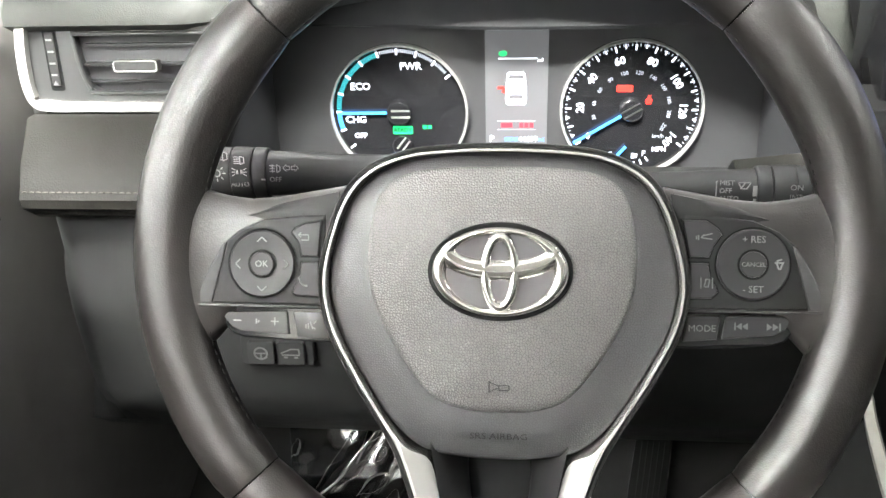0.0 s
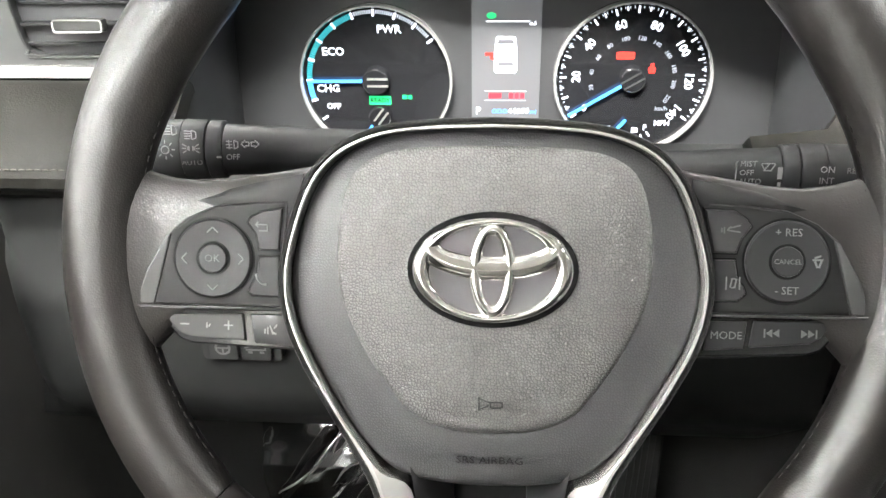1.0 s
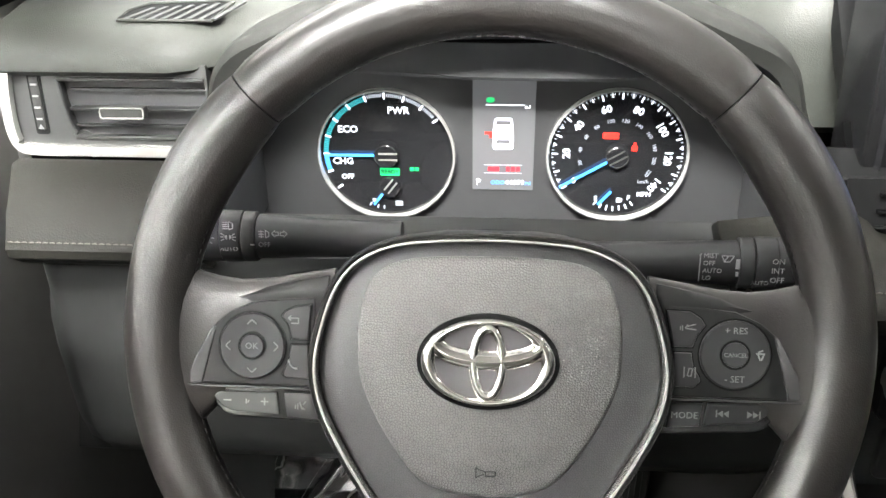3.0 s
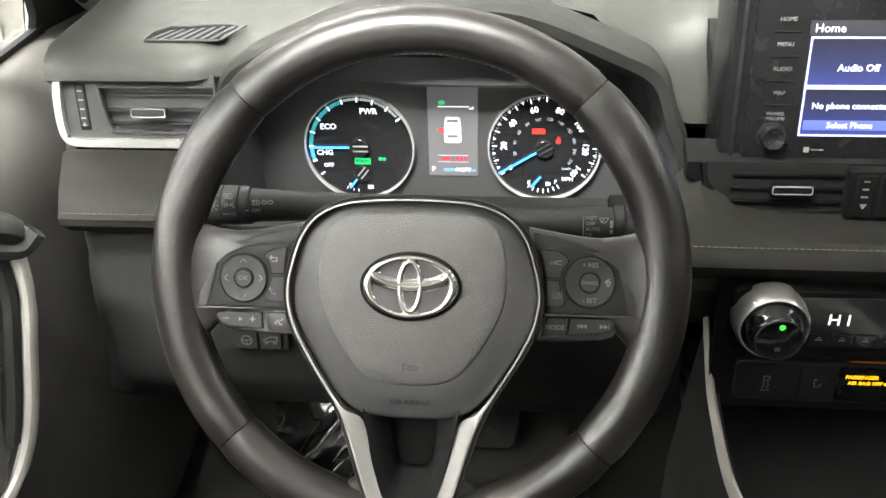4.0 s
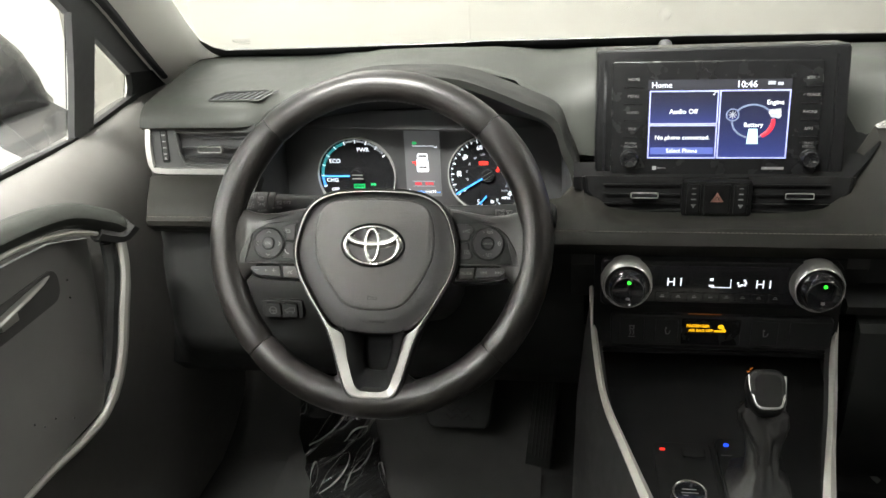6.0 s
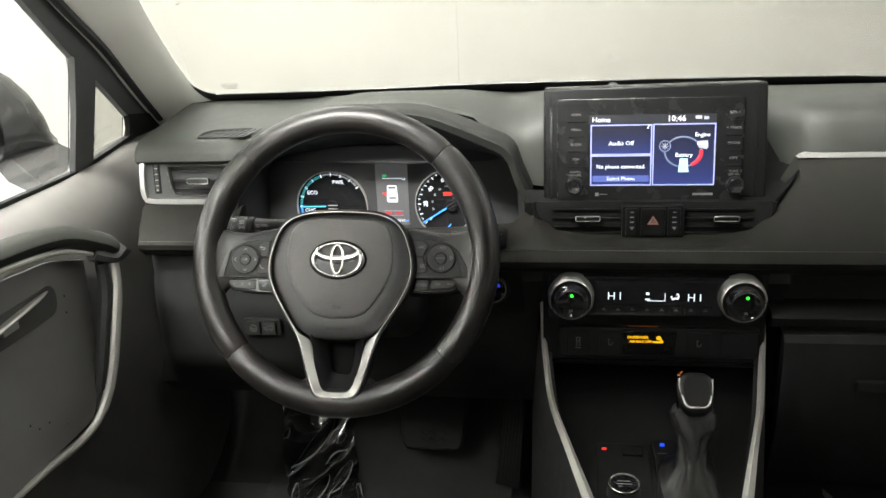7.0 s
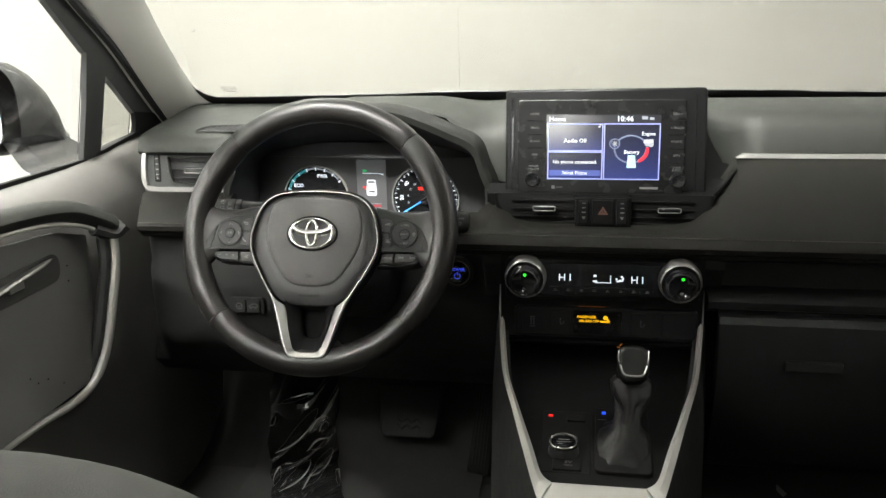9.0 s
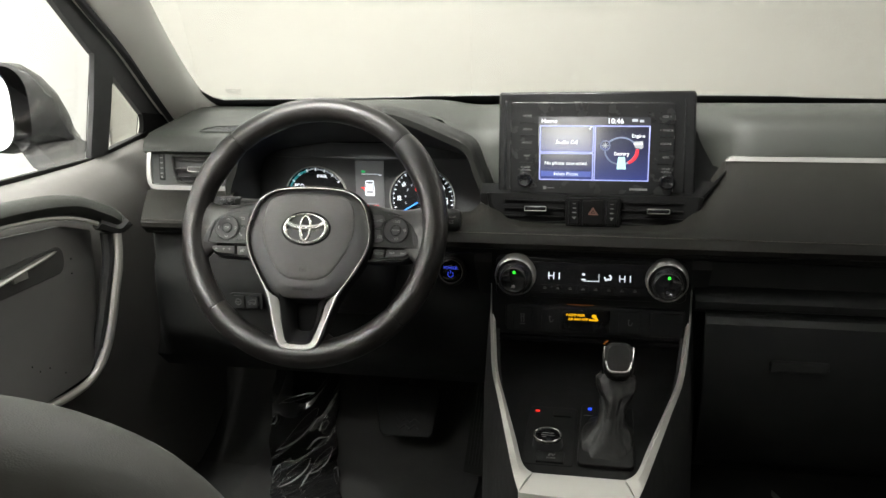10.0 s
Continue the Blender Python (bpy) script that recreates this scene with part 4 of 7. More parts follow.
def whole(half, steps=4):
    # the crown of the hub lies a little lower than the drawn outline
    r = curve([(x, y - 0.0036 * ease(-0.03, 0.055, y)) for x, y in half], steps)
    return r + [(-x, y) for x, y in r[-2:0:-1]]


OUT = whole(HALF)
INNER_HALF = [(0.0, 0.0574), (0.0236, 0.0567), (0.0450, 0.0541), (0.0616, 0.0470), (0.0729, 0.0344), (0.0803, 0.0130), (0.0836, -0.0086), (0.0797, -0.0291), (0.0684, -0.0514), (0.0550, -0.0730), (0.0452, -0.0880), (0.0330, -0.0970), (0.0265, -0.1240), (0.0200, -0.1455), (0.0160, -0.1520), (0.0100, -0.1545), (0.0, -0.1548)]
INNER_HALF = [(x + (u - x) * 0.42, y + (v - y) * 0.42) if v > -0.088 else (x, y) for (x, y), (u, v) in zip(INNER_HALF, HALF)]
INN = whole(INNER_HALF)
def sloped_band(outer, inner):
    """The hub surround: a flat crest along its outer edge, and an inner face that falls away where the surround is wide."""
    rings = [[(x, y, -0.024) for x, y in outer], [(x, y, -0.0077) for x, y in outer]]
    wide = [math.hypot(x - u, y - v) for (x, y), (u, v) in zip(outer, inner)]
    crest = [min(0.9, 0.0026 / max(w, 1e-5)) for w in wide]
    for k, z in ((0.25, -0.0066), (0.85, -0.0066)):
        rings.append([(x + (u - x) * c * k, y + (v - y) * c * k, z) for (x, y), (u, v), c in zip(outer, inner, crest)])
    rings.append([(u, v, -0.0072 - 0.62 * max(0.0, w - 0.0028)) for (u, v), w in zip(inner, wide)])
    rings.append([(u, v, -0.024) for u, v in inner])
    return loft(rings, cap=(False, False))


part("hub_trim", sloped_band(OUT, INN), SILVER_BRIGHT, wheel, "satin silver hub surround", sharp=0.5)
edge = offset(OUT, 0.0028)
part("hub_edge", band(edge, offset(OUT, 0.0002), -0.028, -0.0082, 0.0015), RUBBER, wheel, "black stitched edge", sharp=0.5)
seam_line = offset(OUT, 0.0018)
for side_ in (seam_line[:41], seam_line[:-41:-1]):
    part("edge_stitching", dashes([(x, y, -0.0078) for x, y in side_ if y > -0.10], 0.0016, 0.0012, 0.0007), DARK_THREAD, wheel, "fine grey stitching")
back = [(x, max(y, -0.094)) for x, y in offset(OUT, -0.0015)]
part("hub_back", prism(back, -0.045, -0.026, 0.002), MATTE, wheel, "dark hub back plate")
# bridge and recess between the lower legs
low_half = [(0.0, -0.085), (0.0335, -0.085), (0.031, -0.0985), (0.0260, -0.122), (0.0195, -0.1455), (0.0155, -0.1515), (0.0098, -0.1540), (0.0, -0.1543)]
LOWER_POLY = [(x, y) for x, y in low_half] + [(-x, y) for x, y in low_half[-2:0:-1]]
holes = [(0.0, -0.097), (0.0165, -0.097), (0.0165, -0.108), (0.0150, -0.121), (0.0125, -0.131), (0.0100, -0.1335), (0.0060, -0.1345), (0.0, -0.1348)]
HOLE = holes + [(-x, y) for x, y in holes[-2:0:-1]]
rings = [[(x, y, -0.0115) for x, y in LOWER_POLY], [(x * 0.94, y, -0.0135) for x, y in LOWER_POLY], [(x, y, -0.030) for x, y in HOLE], [(x * 0.98, y, -0.042) for x, y in HOLE]]
part("lower_spoke", loft(rings, cap=(False, False)), VENT_BLACK, wheel, "dark hollow lower spoke", sharp=0.9)
part("spoke_hollow", prism([(x * 1.1, y) for x, y in HOLE], -0.046, -0.0415), VOID, wheel)

# airbag cover
PAD = offset(whole(PAD_HALF), 0.0024)
rings = [[(x, y, -0.022) for x, y in PAD], [(x, y, -0.0145) for x, y in PAD], [(x, y, -0.0132) for x, y in offset(PAD, -0.0012)], [(x, y, -0.0118) for x, y in offset(PAD, -0.0040)], [(x, y, -0.0100) for x, y in offset(PAD, -0.0090)], [(x, y, -0.0088) for x, y in offset(PAD, -0.0145)]]
CEN = whole(CENTRE_HALF)
cover = part("airbag_cover", loft(rings + [[(x * 0.78, y * 0.78 - 0.003, -0.0085) for x, y in PAD], [(x * 0.4, y * 0.4 - 0.003, -0.0070) for x, y in PAD]]), PAD_SMOOTH, wheel, "smooth dark grey airbag cover", sharp=1.2)
rings = [[(x, y, -0.0105) for x, y in CEN], [(x, y, -0.0082) for x, y in CEN], [(x, y, -0.0068) for x, y in offset(CEN, -0.0022)], [(x, y, -0.0052) for x, y in offset(CEN, -0.0075)], [(x * 0.70, y * 0.70, -0.0030) for x, y in CEN], [(x * 0.55, y * 0.55, -0.0017) for x, y in CEN], [(x * 0.38, y * 0.38, -0.0007) for x, y in CEN], [(x * 0.2, y * 0.2, 0.0) for x, y in CEN]]
part("cover_centre", loft(rings), PAD_GRAIN, cover, "pebbled grey leather-look centre", sharp=1.2)
part("horn_icon", bars([(-0.0046, -0.0565, 0.0006, 0.0056), (-0.0026, -0.0551, 0.0044, 0.0004, -24), (-0.0026, -0.0580, 0.0044, 0.0004, 24), (0.0022, -0.0559, 0.0056, 0.0004), (0.0022, -0.0582, 0.0046, 0.0005), (0.0048, -0.0570, 0.0006, 0.0020), (0.0000, -0.0570, 0.0005, 0.0020)], -0.0050, 0.0016), MATTE, cover, "pressed horn outline")
words("SRS AIRBAG", 0.0046, cover, SPOKE, name="pressed_lettering", wide=1.15, m=Matrix.Translation((0, -0.0815, -0.0086)) @ pose(0, 0, 0, 14))
# oval badge: plain chrome ovals on a grey field
badge = part("badge_field", prism(ellipse(0.0352, 0.0240, 48), -0.003, 0.0006, 0.0006), VOID, cover, "dark sunken badge field")
badge.matrix_basis = pose(0, -0.0018, 0) @ Matrix.Diagonal((0.965, 0.965, 1, 1))
part("badge_plate", prism(ellipse(0.0315, 0.0205, 48), 0.0, 0.0011, 0.0003), EMBLEM_GREY, badge, "grey badge ground")


def oval(a, b, wa, wb, cy=0.0, cyi=None, n=56, h=0.0034):
    """A ring with a half-round section between two ovals."""
    cyi = cy if cyi is None else cyi
    rings = []
    for k in range(9):
        t = k / 8
        e = ellipse(a - wa * t, b - wb * t, n, 0, cy + (cyi - cy) * t)
        rings.append([(x, y, 0.0004 + h * math.sin(math.pi * t) ** 0.6) for x, y in e])
    return loft(rings, cap=(False, False))


part("badge_ring", oval(0.0335, 0.0221, 0.0082, 0.0040), CHROME, badge, "chrome oval", sharp=1.2)
part("badge_ring", oval(0.0104, 0.0206, 0.0064, 0.0072, 0, 0, 44), CHROME, badge, "chrome oval", sharp=1.2)
part("badge_ring", oval(0.0302, 0.0128, 0.0080, 0.0068, 0.0078, 0.0122, 52), CHROME, badge, "chrome oval", sharp=1.2)

# leather webs that carry the rim into the spokes
for s in (-1, 1):
    rows = []
    for x, y0, y1, h in ((0.078, -0.018, 0.0355, 0.0072), (0.095, -0.018, 0.0325, 0.0073), (0.112, -0.018, 0.0295, 0.0074), (0.126, -0.020, 0.0285, 0.0076), (0.138, -0.036, 0.0300, 0.0080), (0.148, -0.047, 0.0325, 0.0088), (0.156, -0.057, 0.0365, 0.0110), (0.163, -0.068, 0.0435, 0.0135), (0.170, -0.076, 0.051, 0.0140)):
        cy, hy = (y0 + y1) / 2 + 0.0035, (y1 - y0) / 2
        rows.append([(s * x - 0.0002, cy + hy * math.copysign(abs(math.cos(a)) ** 0.6, math.cos(a)), -0.0255 + h * math.copysign(abs(math.sin(a)) ** 0.8, math.sin(a))) for a in [2 * math.pi * k / 28 for k in range(28)]])
    part("spoke_web", loft(rows), RIM_LEATHER, wheel, "leather web between rim and spoke", sharp=1.2)

# leather fillets where the lower legs meet the rim
for s in (-1, 1):
    rows = []
    for x, top, h in ((0.018, -0.142, 0.006), (0.026, -0.136, 0.0075), (0.033, -0.1375, 0.0085), (0.040, -0.1425, 0.0095), (0.048, -0.1475, 0.0110), (0.058, -0.1500, 0.0125)):
        cy, hy = (top - 0.168) / 2 + 0.0035, (top + 0.168) / 2
        rows.append([(s * x - 0.0002, cy + hy * math.cos(a), -0.0250 + h * math.sin(a)) for a in [2 * math.pi * k / 24 for k in range(24)]])
    part("leg_web", loft(rows), RIM_LEATHER, wheel, "leather web at the foot of the lower spoke", sharp=1.2)

# spokes with button pods
for s in (-1, 1):
    mx = Matrix.Diagonal((s, 1, 1, 1))
    top_e = [(0.080, 0.0362, -0.014), (0.105, 0.0312, -0.0145), (0.126, 0.0255, -0.0170), (0.138, 0.0225, -0.0225), (0.148, 0.0200, -0.0310)]
    mid_e = [(0.080, 0.0250, -0.0125), (0.105, 0.0245, -0.0125), (0.130, 0.0210, -0.0145), (0.142, 0.0160, -0.0165), (0.150, 0.0120, -0.0280)]
    bot_e = [(0.080, -0.0390, -0.0165), (0.105, -0.0380, -0.0165), (0.130, -0.0365, -0.018), (0.141, -0.0310, -0.0190), (0.149, -0.0220, -0.0255)]
    rows = []
    for a, b, c in zip(curve(top_e, 4), curve(mid_e, 4), curve(bot_e, 4)):
        rows.append([(a[0], a[1] + 0.002, a[2] - 0.018), a, (b[0], (a[1] + b[1]) / 2, max(a[2], b[2]) + 0.0004), b, (c[0], c[1], c[2] - 0.002), (c[0], c[1] - 0.002, c[2] - 0.018)])
    spoke = part("spoke", loft(rows, closed=True), SPOKE, wheel, "dark grey plastic spoke", m=mx, sharp=0.9)
    dy = 0.0 if s < 0 else 0.0015
    face = [(0.0860, 0.0250), (0.1000, 0.0245), (0.1180, 0.0222), (0.1300, 0.0170), (0.1380, 0.0105), (0.1460, -0.0050), (0.1515, -0.0178), (0.1505, -0.0203), (0.0880, -0.0203)]
    pod = part("button_pod", prism([(s * x, y + dy) for x, y in face], -0.022, -0.0120, 0.0012), SPOKE, spoke, "dark satin button panel")
    tipp = [(0.1362, 0.0105), (0.1385, 0.0100), (0.1468, -0.0050), (0.1520, -0.0178), (0.1508, -0.0200), (0.1440, -0.0200)]
    part("pod_edge", prism([(s * x, y + dy) for x, y in tipp], -0.022, -0.0112, 0.0008), GLOSS_GREY, pod, "shiny grey pod edge")
    part("pod_line", prism([(s * x, y + dy) for x, y in ((0.0880, -0.0203), (0.1508, -0.0203), (0.1500, -0.0216), (0.0880, -0.0216))], -0.022, -0.0104, 0.0005), GLOSS_GREY, pod, "shiny lower line")
    cx, cy = s * 0.118, 0.0 + (0.003 if s > 0 else 0)
    part("ring_well", prism(ellipse(0.0178, 0.0178, 36, cx, cy), -0.016, -0.01175), VOID, pod)
    ring = part("ring_button", loft([[(x, y, z) for x, y in ellipse(r, r, 36, cx, cy)] for r, z in ((0.0168, -0.013), (0.0168, -0.0110), (0.0160, -0.0102), (0.0115, -0.0108), (0.0072, -0.0112), (0.0072, -0.013))], cap=(True, True)), BUTTON, pod, "round rocker ring")
    part("inner_gap", prism(ellipse(0.0073, 0.0073, 30, cx, cy), -0.0125, -0.01085), VOID, ring)
    ok = part("centre_button", prism(ellipse(0.0062, 0.0062, 30, cx, cy), -0.0125, -0.0100, 0.0006), BUTTON, ring, "round middle button")
    Z = -0.0101
    if s < 0:
        words("OK", 0.0046, ok, PRINT, cx, cy, -0.0099)
        for a in (0, 90, 180, 270):
            c_, s_ = math.cos(radians(a)), math.sin(radians(a))
            px, py = cx + 0.0122 * c_, cy + 0.0122 * s_
            part("arrow", bars([(px + s_ * 0.0012, py - c_ * 0.0012, 0.0032, 0.0006, a + 45), (px - s_ * 0.0012, py + c_ * 0.0012, 0.0032, 0.0006, a - 45)], -0.0107, 0.0004), PRINT, ring)
    else:
        words("CANCEL", 0.0029, ok, PRINT_DIM, cx, cy, -0.0099)
        words("+ RES", 0.0045, ring, PRINT, cx, cy + 0.0118, Z)
        words("- SET", 0.0045, ring, PRINT, cx, cy - 0.0118, Z)
        part("icon", bars([(cx + 0.0118, cy + 0.001, 0.0042, 0.0007), (cx + 0.0112, cy - 0.0008, 0.0007, 0.003, 20), (cx + 0.0128, cy - 0.0008, 0.0007, 0.003, -20), (cx + 0.0118, cy + 0.0022, 0.0026, 0.0007, 20)], -0.0106, 0.0004), PRINT, ring)
    # two keys between ring and hub
    if s < 0:
        up_key = [(-0.0880, 0.0216), (-0.0965, 0.0204), (-0.1015, 0.0180), (-0.1030, 0.0155), (-0.0995, 0.0110), (-0.0982, 0.0040), (-0.0895, 0.0040)]
        dn_key = [(-0.0895, 0.0012), (-0.0982, 0.0012), (-0.0990, -0.0060), (-0.1015, -0.0110), (-0.1027, -0.0140), (-0.1005, -0.0156), (-0.0890, -0.0158)]
    else:
        up_key = [(0.0850, 0.0238), (0.0965, 0.0234), (0.1015, 0.0200), (0.1035, 0.0168), (0.0998, 0.0120), (0.0978, 0.0062), (0.0885, 0.0062)]
        dn_key = [(0.0890, 0.0034), (0.0973, 0.0034), (0.0985, -0.0040), (0.1012, -0.0078), (0.1020, -0.0105), (0.0990, -0.0134), (0.0890, -0.0136)]
    for nm, key in (("upper_key", up_key), ("lower_key", dn_key)):
        part("key_gap", prism(offset(key, 0.0007), -0.016, -0.01170), VOID, pod)
        kx, ky = sum(p[0] for p in key) / 7, sum(p[1] for p in key) / 7
        kb = part(nm, prism(key, -0.014, -0.0108, 0.0006), BUTTON, pod)
        zk = -0.0109
        if s < 0 and nm == "upper_key":
            part("icon", bars([(kx - 0.0005, ky + 0.0012, 0.005, 0.0006), (kx + 0.0005, ky - 0.0014, 0.0040, 0.0006), (kx + 0.0022, ky - 0.0001, 0.0006, 0.003), (kx - 0.0022, ky + 0.0018, 0.0018, 0.0006, 45), (kx - 0.0022, ky + 0.0006, 0.0018, 0.0006, -45)], zk, 0.0004), PRINT, kb, "return arrow")
        elif s < 0:
            part("icon", tube(curve([(kx - 0.002, ky + 0.0024, -0.0106), (kx - 0.0014, ky, -0.0106), (kx + 0.0005, ky - 0.0018, -0.0106), (kx + 0.0024, ky - 0.002, -0.0106)], 4), [0.0006] * 3 + [0.0004] * 7 + [0.0006] * 3, 6, flat=0.5), PRINT, kb, "telephone sign")
        elif nm == "upper_key":
            part("icon", bars([(kx + 0.001, ky + 0.0015, 0.004, 0.0006, 15), (kx + 0.0004, ky - 0.0004, 0.005, 0.0006, -8), (kx - 0.0016, ky + 0.0008, 0.0022, 0.0006, 50), (kx - 0.0035, ky, 0.0005, 0.0026), (kx - 0.0045, ky, 0.0005, 0.0018)], zk, 0.0004), PRINT_DIM, kb, "distance sign")
        else:
            part("icon", bars([(kx - 0.0025, ky, 0.0005, 0.0052), (kx + 0.0028, ky, 0.0005, 0.0052), (kx - 0.0006, ky, 0.0005, 0.0036, -12), (kx + 0.0012, ky, 0.0005, 0.0036, -12), (kx + 0.0003, ky + 0.0018, 0.0018, 0.0005), (kx + 0.0003, ky - 0.0018, 0.0018, 0.0005)], zk, 0.0004), PRINT_DIM, kb, "lane sign")
    spoke.matrix_basis = pose(s * 0.0007, -0.0006, -0.005)
    # lower row
    tray = [(0.0850, -0.0218), (0.1440, -0.0218), (0.1405, -0.0290), (0.1345, -0.0358), (0.1290, -0.0376), (0.0830, -0.0395)]
    lowtray = part("lower_tray", prism([(s * x, y + (0.0015 if s > 0 else 0)) for x, y in tray], -0.026, -0.0160, 0.001), PIANO, pod, "glossy black tray")
    if s < 0:
        keys = (("rocker_key", [(-0.1403, -0.0246), (-0.1380, -0.0285), (-0.1345, -0.0322), (-0.1300, -0.0342), (-0.1050, -0.0356), (-0.1062, -0.0240)]), ("voice_key", [(-0.1030, -0.0240), (-0.1010, -0.0366), (-0.0846, -0.0376), (-0.0862, -0.0240)]))
    else:
        keys = (("mode_key", [(0.0888, -0.0224), (0.1043, -0.0221), (0.1028, -0.0336), (0.0867, -0.0348)]), ("rocker_key", [(0.1068, -0.0220), (0.1385, -0.0214), (0.1345, -0.0280), (0.1295, -0.0310), (0.1050, -0.0332)]))
    for nm, key in keys:
        kb = part(nm, prism(key, -0.020, -0.0145, 0.0008), BUTTON if s > 0 else GLOSS_GREY, lowtray, "satin grey key")
        kx, ky = sum(p[0] for p in key) / len(key), sum(p[1] for p in key) / len(key)
        zk = -0.0146
        if nm == "mode_key":
            words("MODE", 0.0046, kb, PRINT, kx, ky, -0.0143)
        elif nm == "voice_key":
            part("icon", bars([(kx, ky, 0.0006, 0.004, 20), (kx + 0.0018, ky + 0.0015, 0.0022, 0.0006, 50), (kx + 0.0012, ky - 0.0014, 0.002, 0.0006, -30), (kx - 0.0016, ky - 0.0004, 0.0005, 0.003), (kx - 0.0028, ky - 0.0006, 0.0005, 0.002)], zk, 0.0004), PRINT, kb, "speaking face sign")
        elif s < 0:
            part("icon", bars([(-0.1318, -0.0288, 0.004, 0.0006), (-0.1125, -0.0290, 0.004, 0.0006), (-0.1125, -0.0290, 0.0006, 0.004), (-0.122, -0.0291, 0.0006, 0.0024), (-0.1208, -0.0291, 0.0014, 0.0006, 60)], zk, 0.0004), PRINT, kb, "volume signs")
        else:
            for bx, d in ((0.1145, -1), (0.1285, 1)):
                bm = bmesh.new()
                for off in (-0.0015, 0.0013):
                    prism([(bx + off - d * 0.0012, -0.0268 + 0.0017), (bx + off - d * 0.0012, -0.0268 - 0.0017), (bx + off + d * 0.0014, -0.0268)], -0.0147, -0.0142, bm=bm)
                bars([(bx + d * 0.0034, -0.0268, 0.0006, 0.0036)], -0.0147, 0.0005, bm=bm)
                part("icon", bm, PRINT_DIM, kb, "track skip sign")


# ---- steering column and stalks ----
col = thing("steering_column", pose(0, 0.5, 0.5), "black plastic steering column shroud behind the wheel", "steering column")
rings = []
for d, w, hu, hd in ((0.055, 0.050, 0.040, 0.055), (0.075, 0.068, 0.052, 0.065), (0.12, 0.074, 0.055, 0.075), (0.20, 0.074, 0.052, 0.085), (0.27, 0.07, 0.050, 0.09)):
    c = Vector((0, 0.38, 0.62)) + Vector((0, 0.904, -0.427)) * d
    rings.append([(x, c.y + 0.427 * (y * (hu if y > 0 else hd)), c.z + 0.904 * (y * (hu if y > 0 else hd))) for x, y in [(u * w, v) for u, v in rounded(2, 2, 0.6, 5)]])
part("shroud", loft(rings), MATTE, col, world=True, sharp=0.9)


def stalk(name, label, s):
    st = thing(name, FACE(s * 0.10, 0.500, 0.618 if s < 0 else 0.6075, 12), label, "stalk")
    # along local x from the column outwards, flattened
    SL = 0.0425
    prof = [(-0.045, 0.012), (-0.02, 0.0125), (0.0, 0.0130), (0.020, 0.0140), (SL - 0.0005, 0.0150)]
    part("arm", loft([[(s * x, 0.92 * r * math.cos(t), 0.75 * r * math.sin(t)) for t in [2 * math.pi * k / 16 for k in range(16)]] for x, r in prof]), STALK, st)
    part("sleeve", loft([[(s * x, r * math.cos(t), 0.80 * r * math.sin(t)) for t in [2 * math.pi * k / 18 for k in range(18)]] for x, r in ((SL, 0.0145), (SL + 0.0012, 0.0155), (0.0500, 0.0158), (0.0510, 0.0150))]), STALK, st, "ridged turning sleeve")
    knob = part("knob", loft([[(s * x, r * math.cos(t), 0.80 * r * math.sin(t)) for t in [2 * math.pi * k / 18 for k in range(18)]] for x, r in ((0.0515, 0.0152), (0.053, 0.0160), (0.0635, 0.0162), (0.0640, 0.0155), (0.0647, 0.0160), (0.082, 0.0155), (0.087, 0.0125), (0.088, 0.006))]), STALK, st, "turning end")
    return st, knob


st, knob = stalk("turn_signal_stalk", "black light and indicator stalk with white symbols", -1)
ZF = 0.0118
# indicator arrows, fog lamp and its OFF on the arm
for d in (-1, 1):
    bm = bars([(-0.0268 + d * 0.0016, 0.0062, 0.0022, 0.0005), (-0.0268 + d * 0.0016, 0.0042, 0.0022, 0.0005), (-0.0268 + d * 0.0006, 0.0052, 0.0005, 0.0020), (-0.0268 + d * 0.0036, 0.0062, 0.0030, 0.0005, -d * 42), (-0.0268 + d * 0.0036, 0.0042, 0.0030, 0.0005, d * 42)], ZF)
    part("arrow_sign", bm, PRINT, st)
part("lamp_sign", bars([(-0.0352, 0.0048, 0.0005, 0.0046), (-0.0342, 0.0066, 0.0020, 0.0005, -25), (-0.0342, 0.0030, 0.0020, 0.0005, 25), (-0.0332, 0.0048, 0.0005, 0.0028), (-0.0378, 0.0064, 0.0032, 0.0005), (-0.0378, 0.0048, 0.0032, 0.0005), (-0.0378, 0.0032, 0.0032, 0.0005), (-0.0378, 0.0048, 0.0005, 0.0048)], ZF), PRINT, st)
words("OFF", 0.0042, st, PRINT, -0.0362, -0.0018, ZF)
part("pointer_mark", bars([(-0.0432, -0.0016, 0.0026, 0.0009)], 0.0128), PRINT, st)
# head lamps, side lamps and AUTO on the inner ring, high beam and bulb on the outer one
words("AUTO", 0.0040, knob, PRINT_DIM, -0.0578, -0.0048, 0.0123)
for px, py, k in ((-0.0570, 0.0098, 1.0), (-0.0672, 0.0122, 1.1)):
    bm = bars([(px - 0.0022 * k, py + 0.0020 * k - 0.0013 * k * j, 0.0032 * k, 0.0005) for j in range(4)], 0.0126)
    bars([(px, py, 0.0005, 0.0046 * k), (px + 0.0012 * k, py + 0.0020 * k, 0.0024 * k, 0.0005, -20), (px + 0.0012 * k, py - 0.0020 * k, 0.0024 * k, 0.0005, 20), (px + 0.0024 * k, py, 0.0005, 0.0030 * k)], 0.0126, bm=bm)
    part("lamp_sign", bm, PRINT, knob)
bm = bmesh.new()
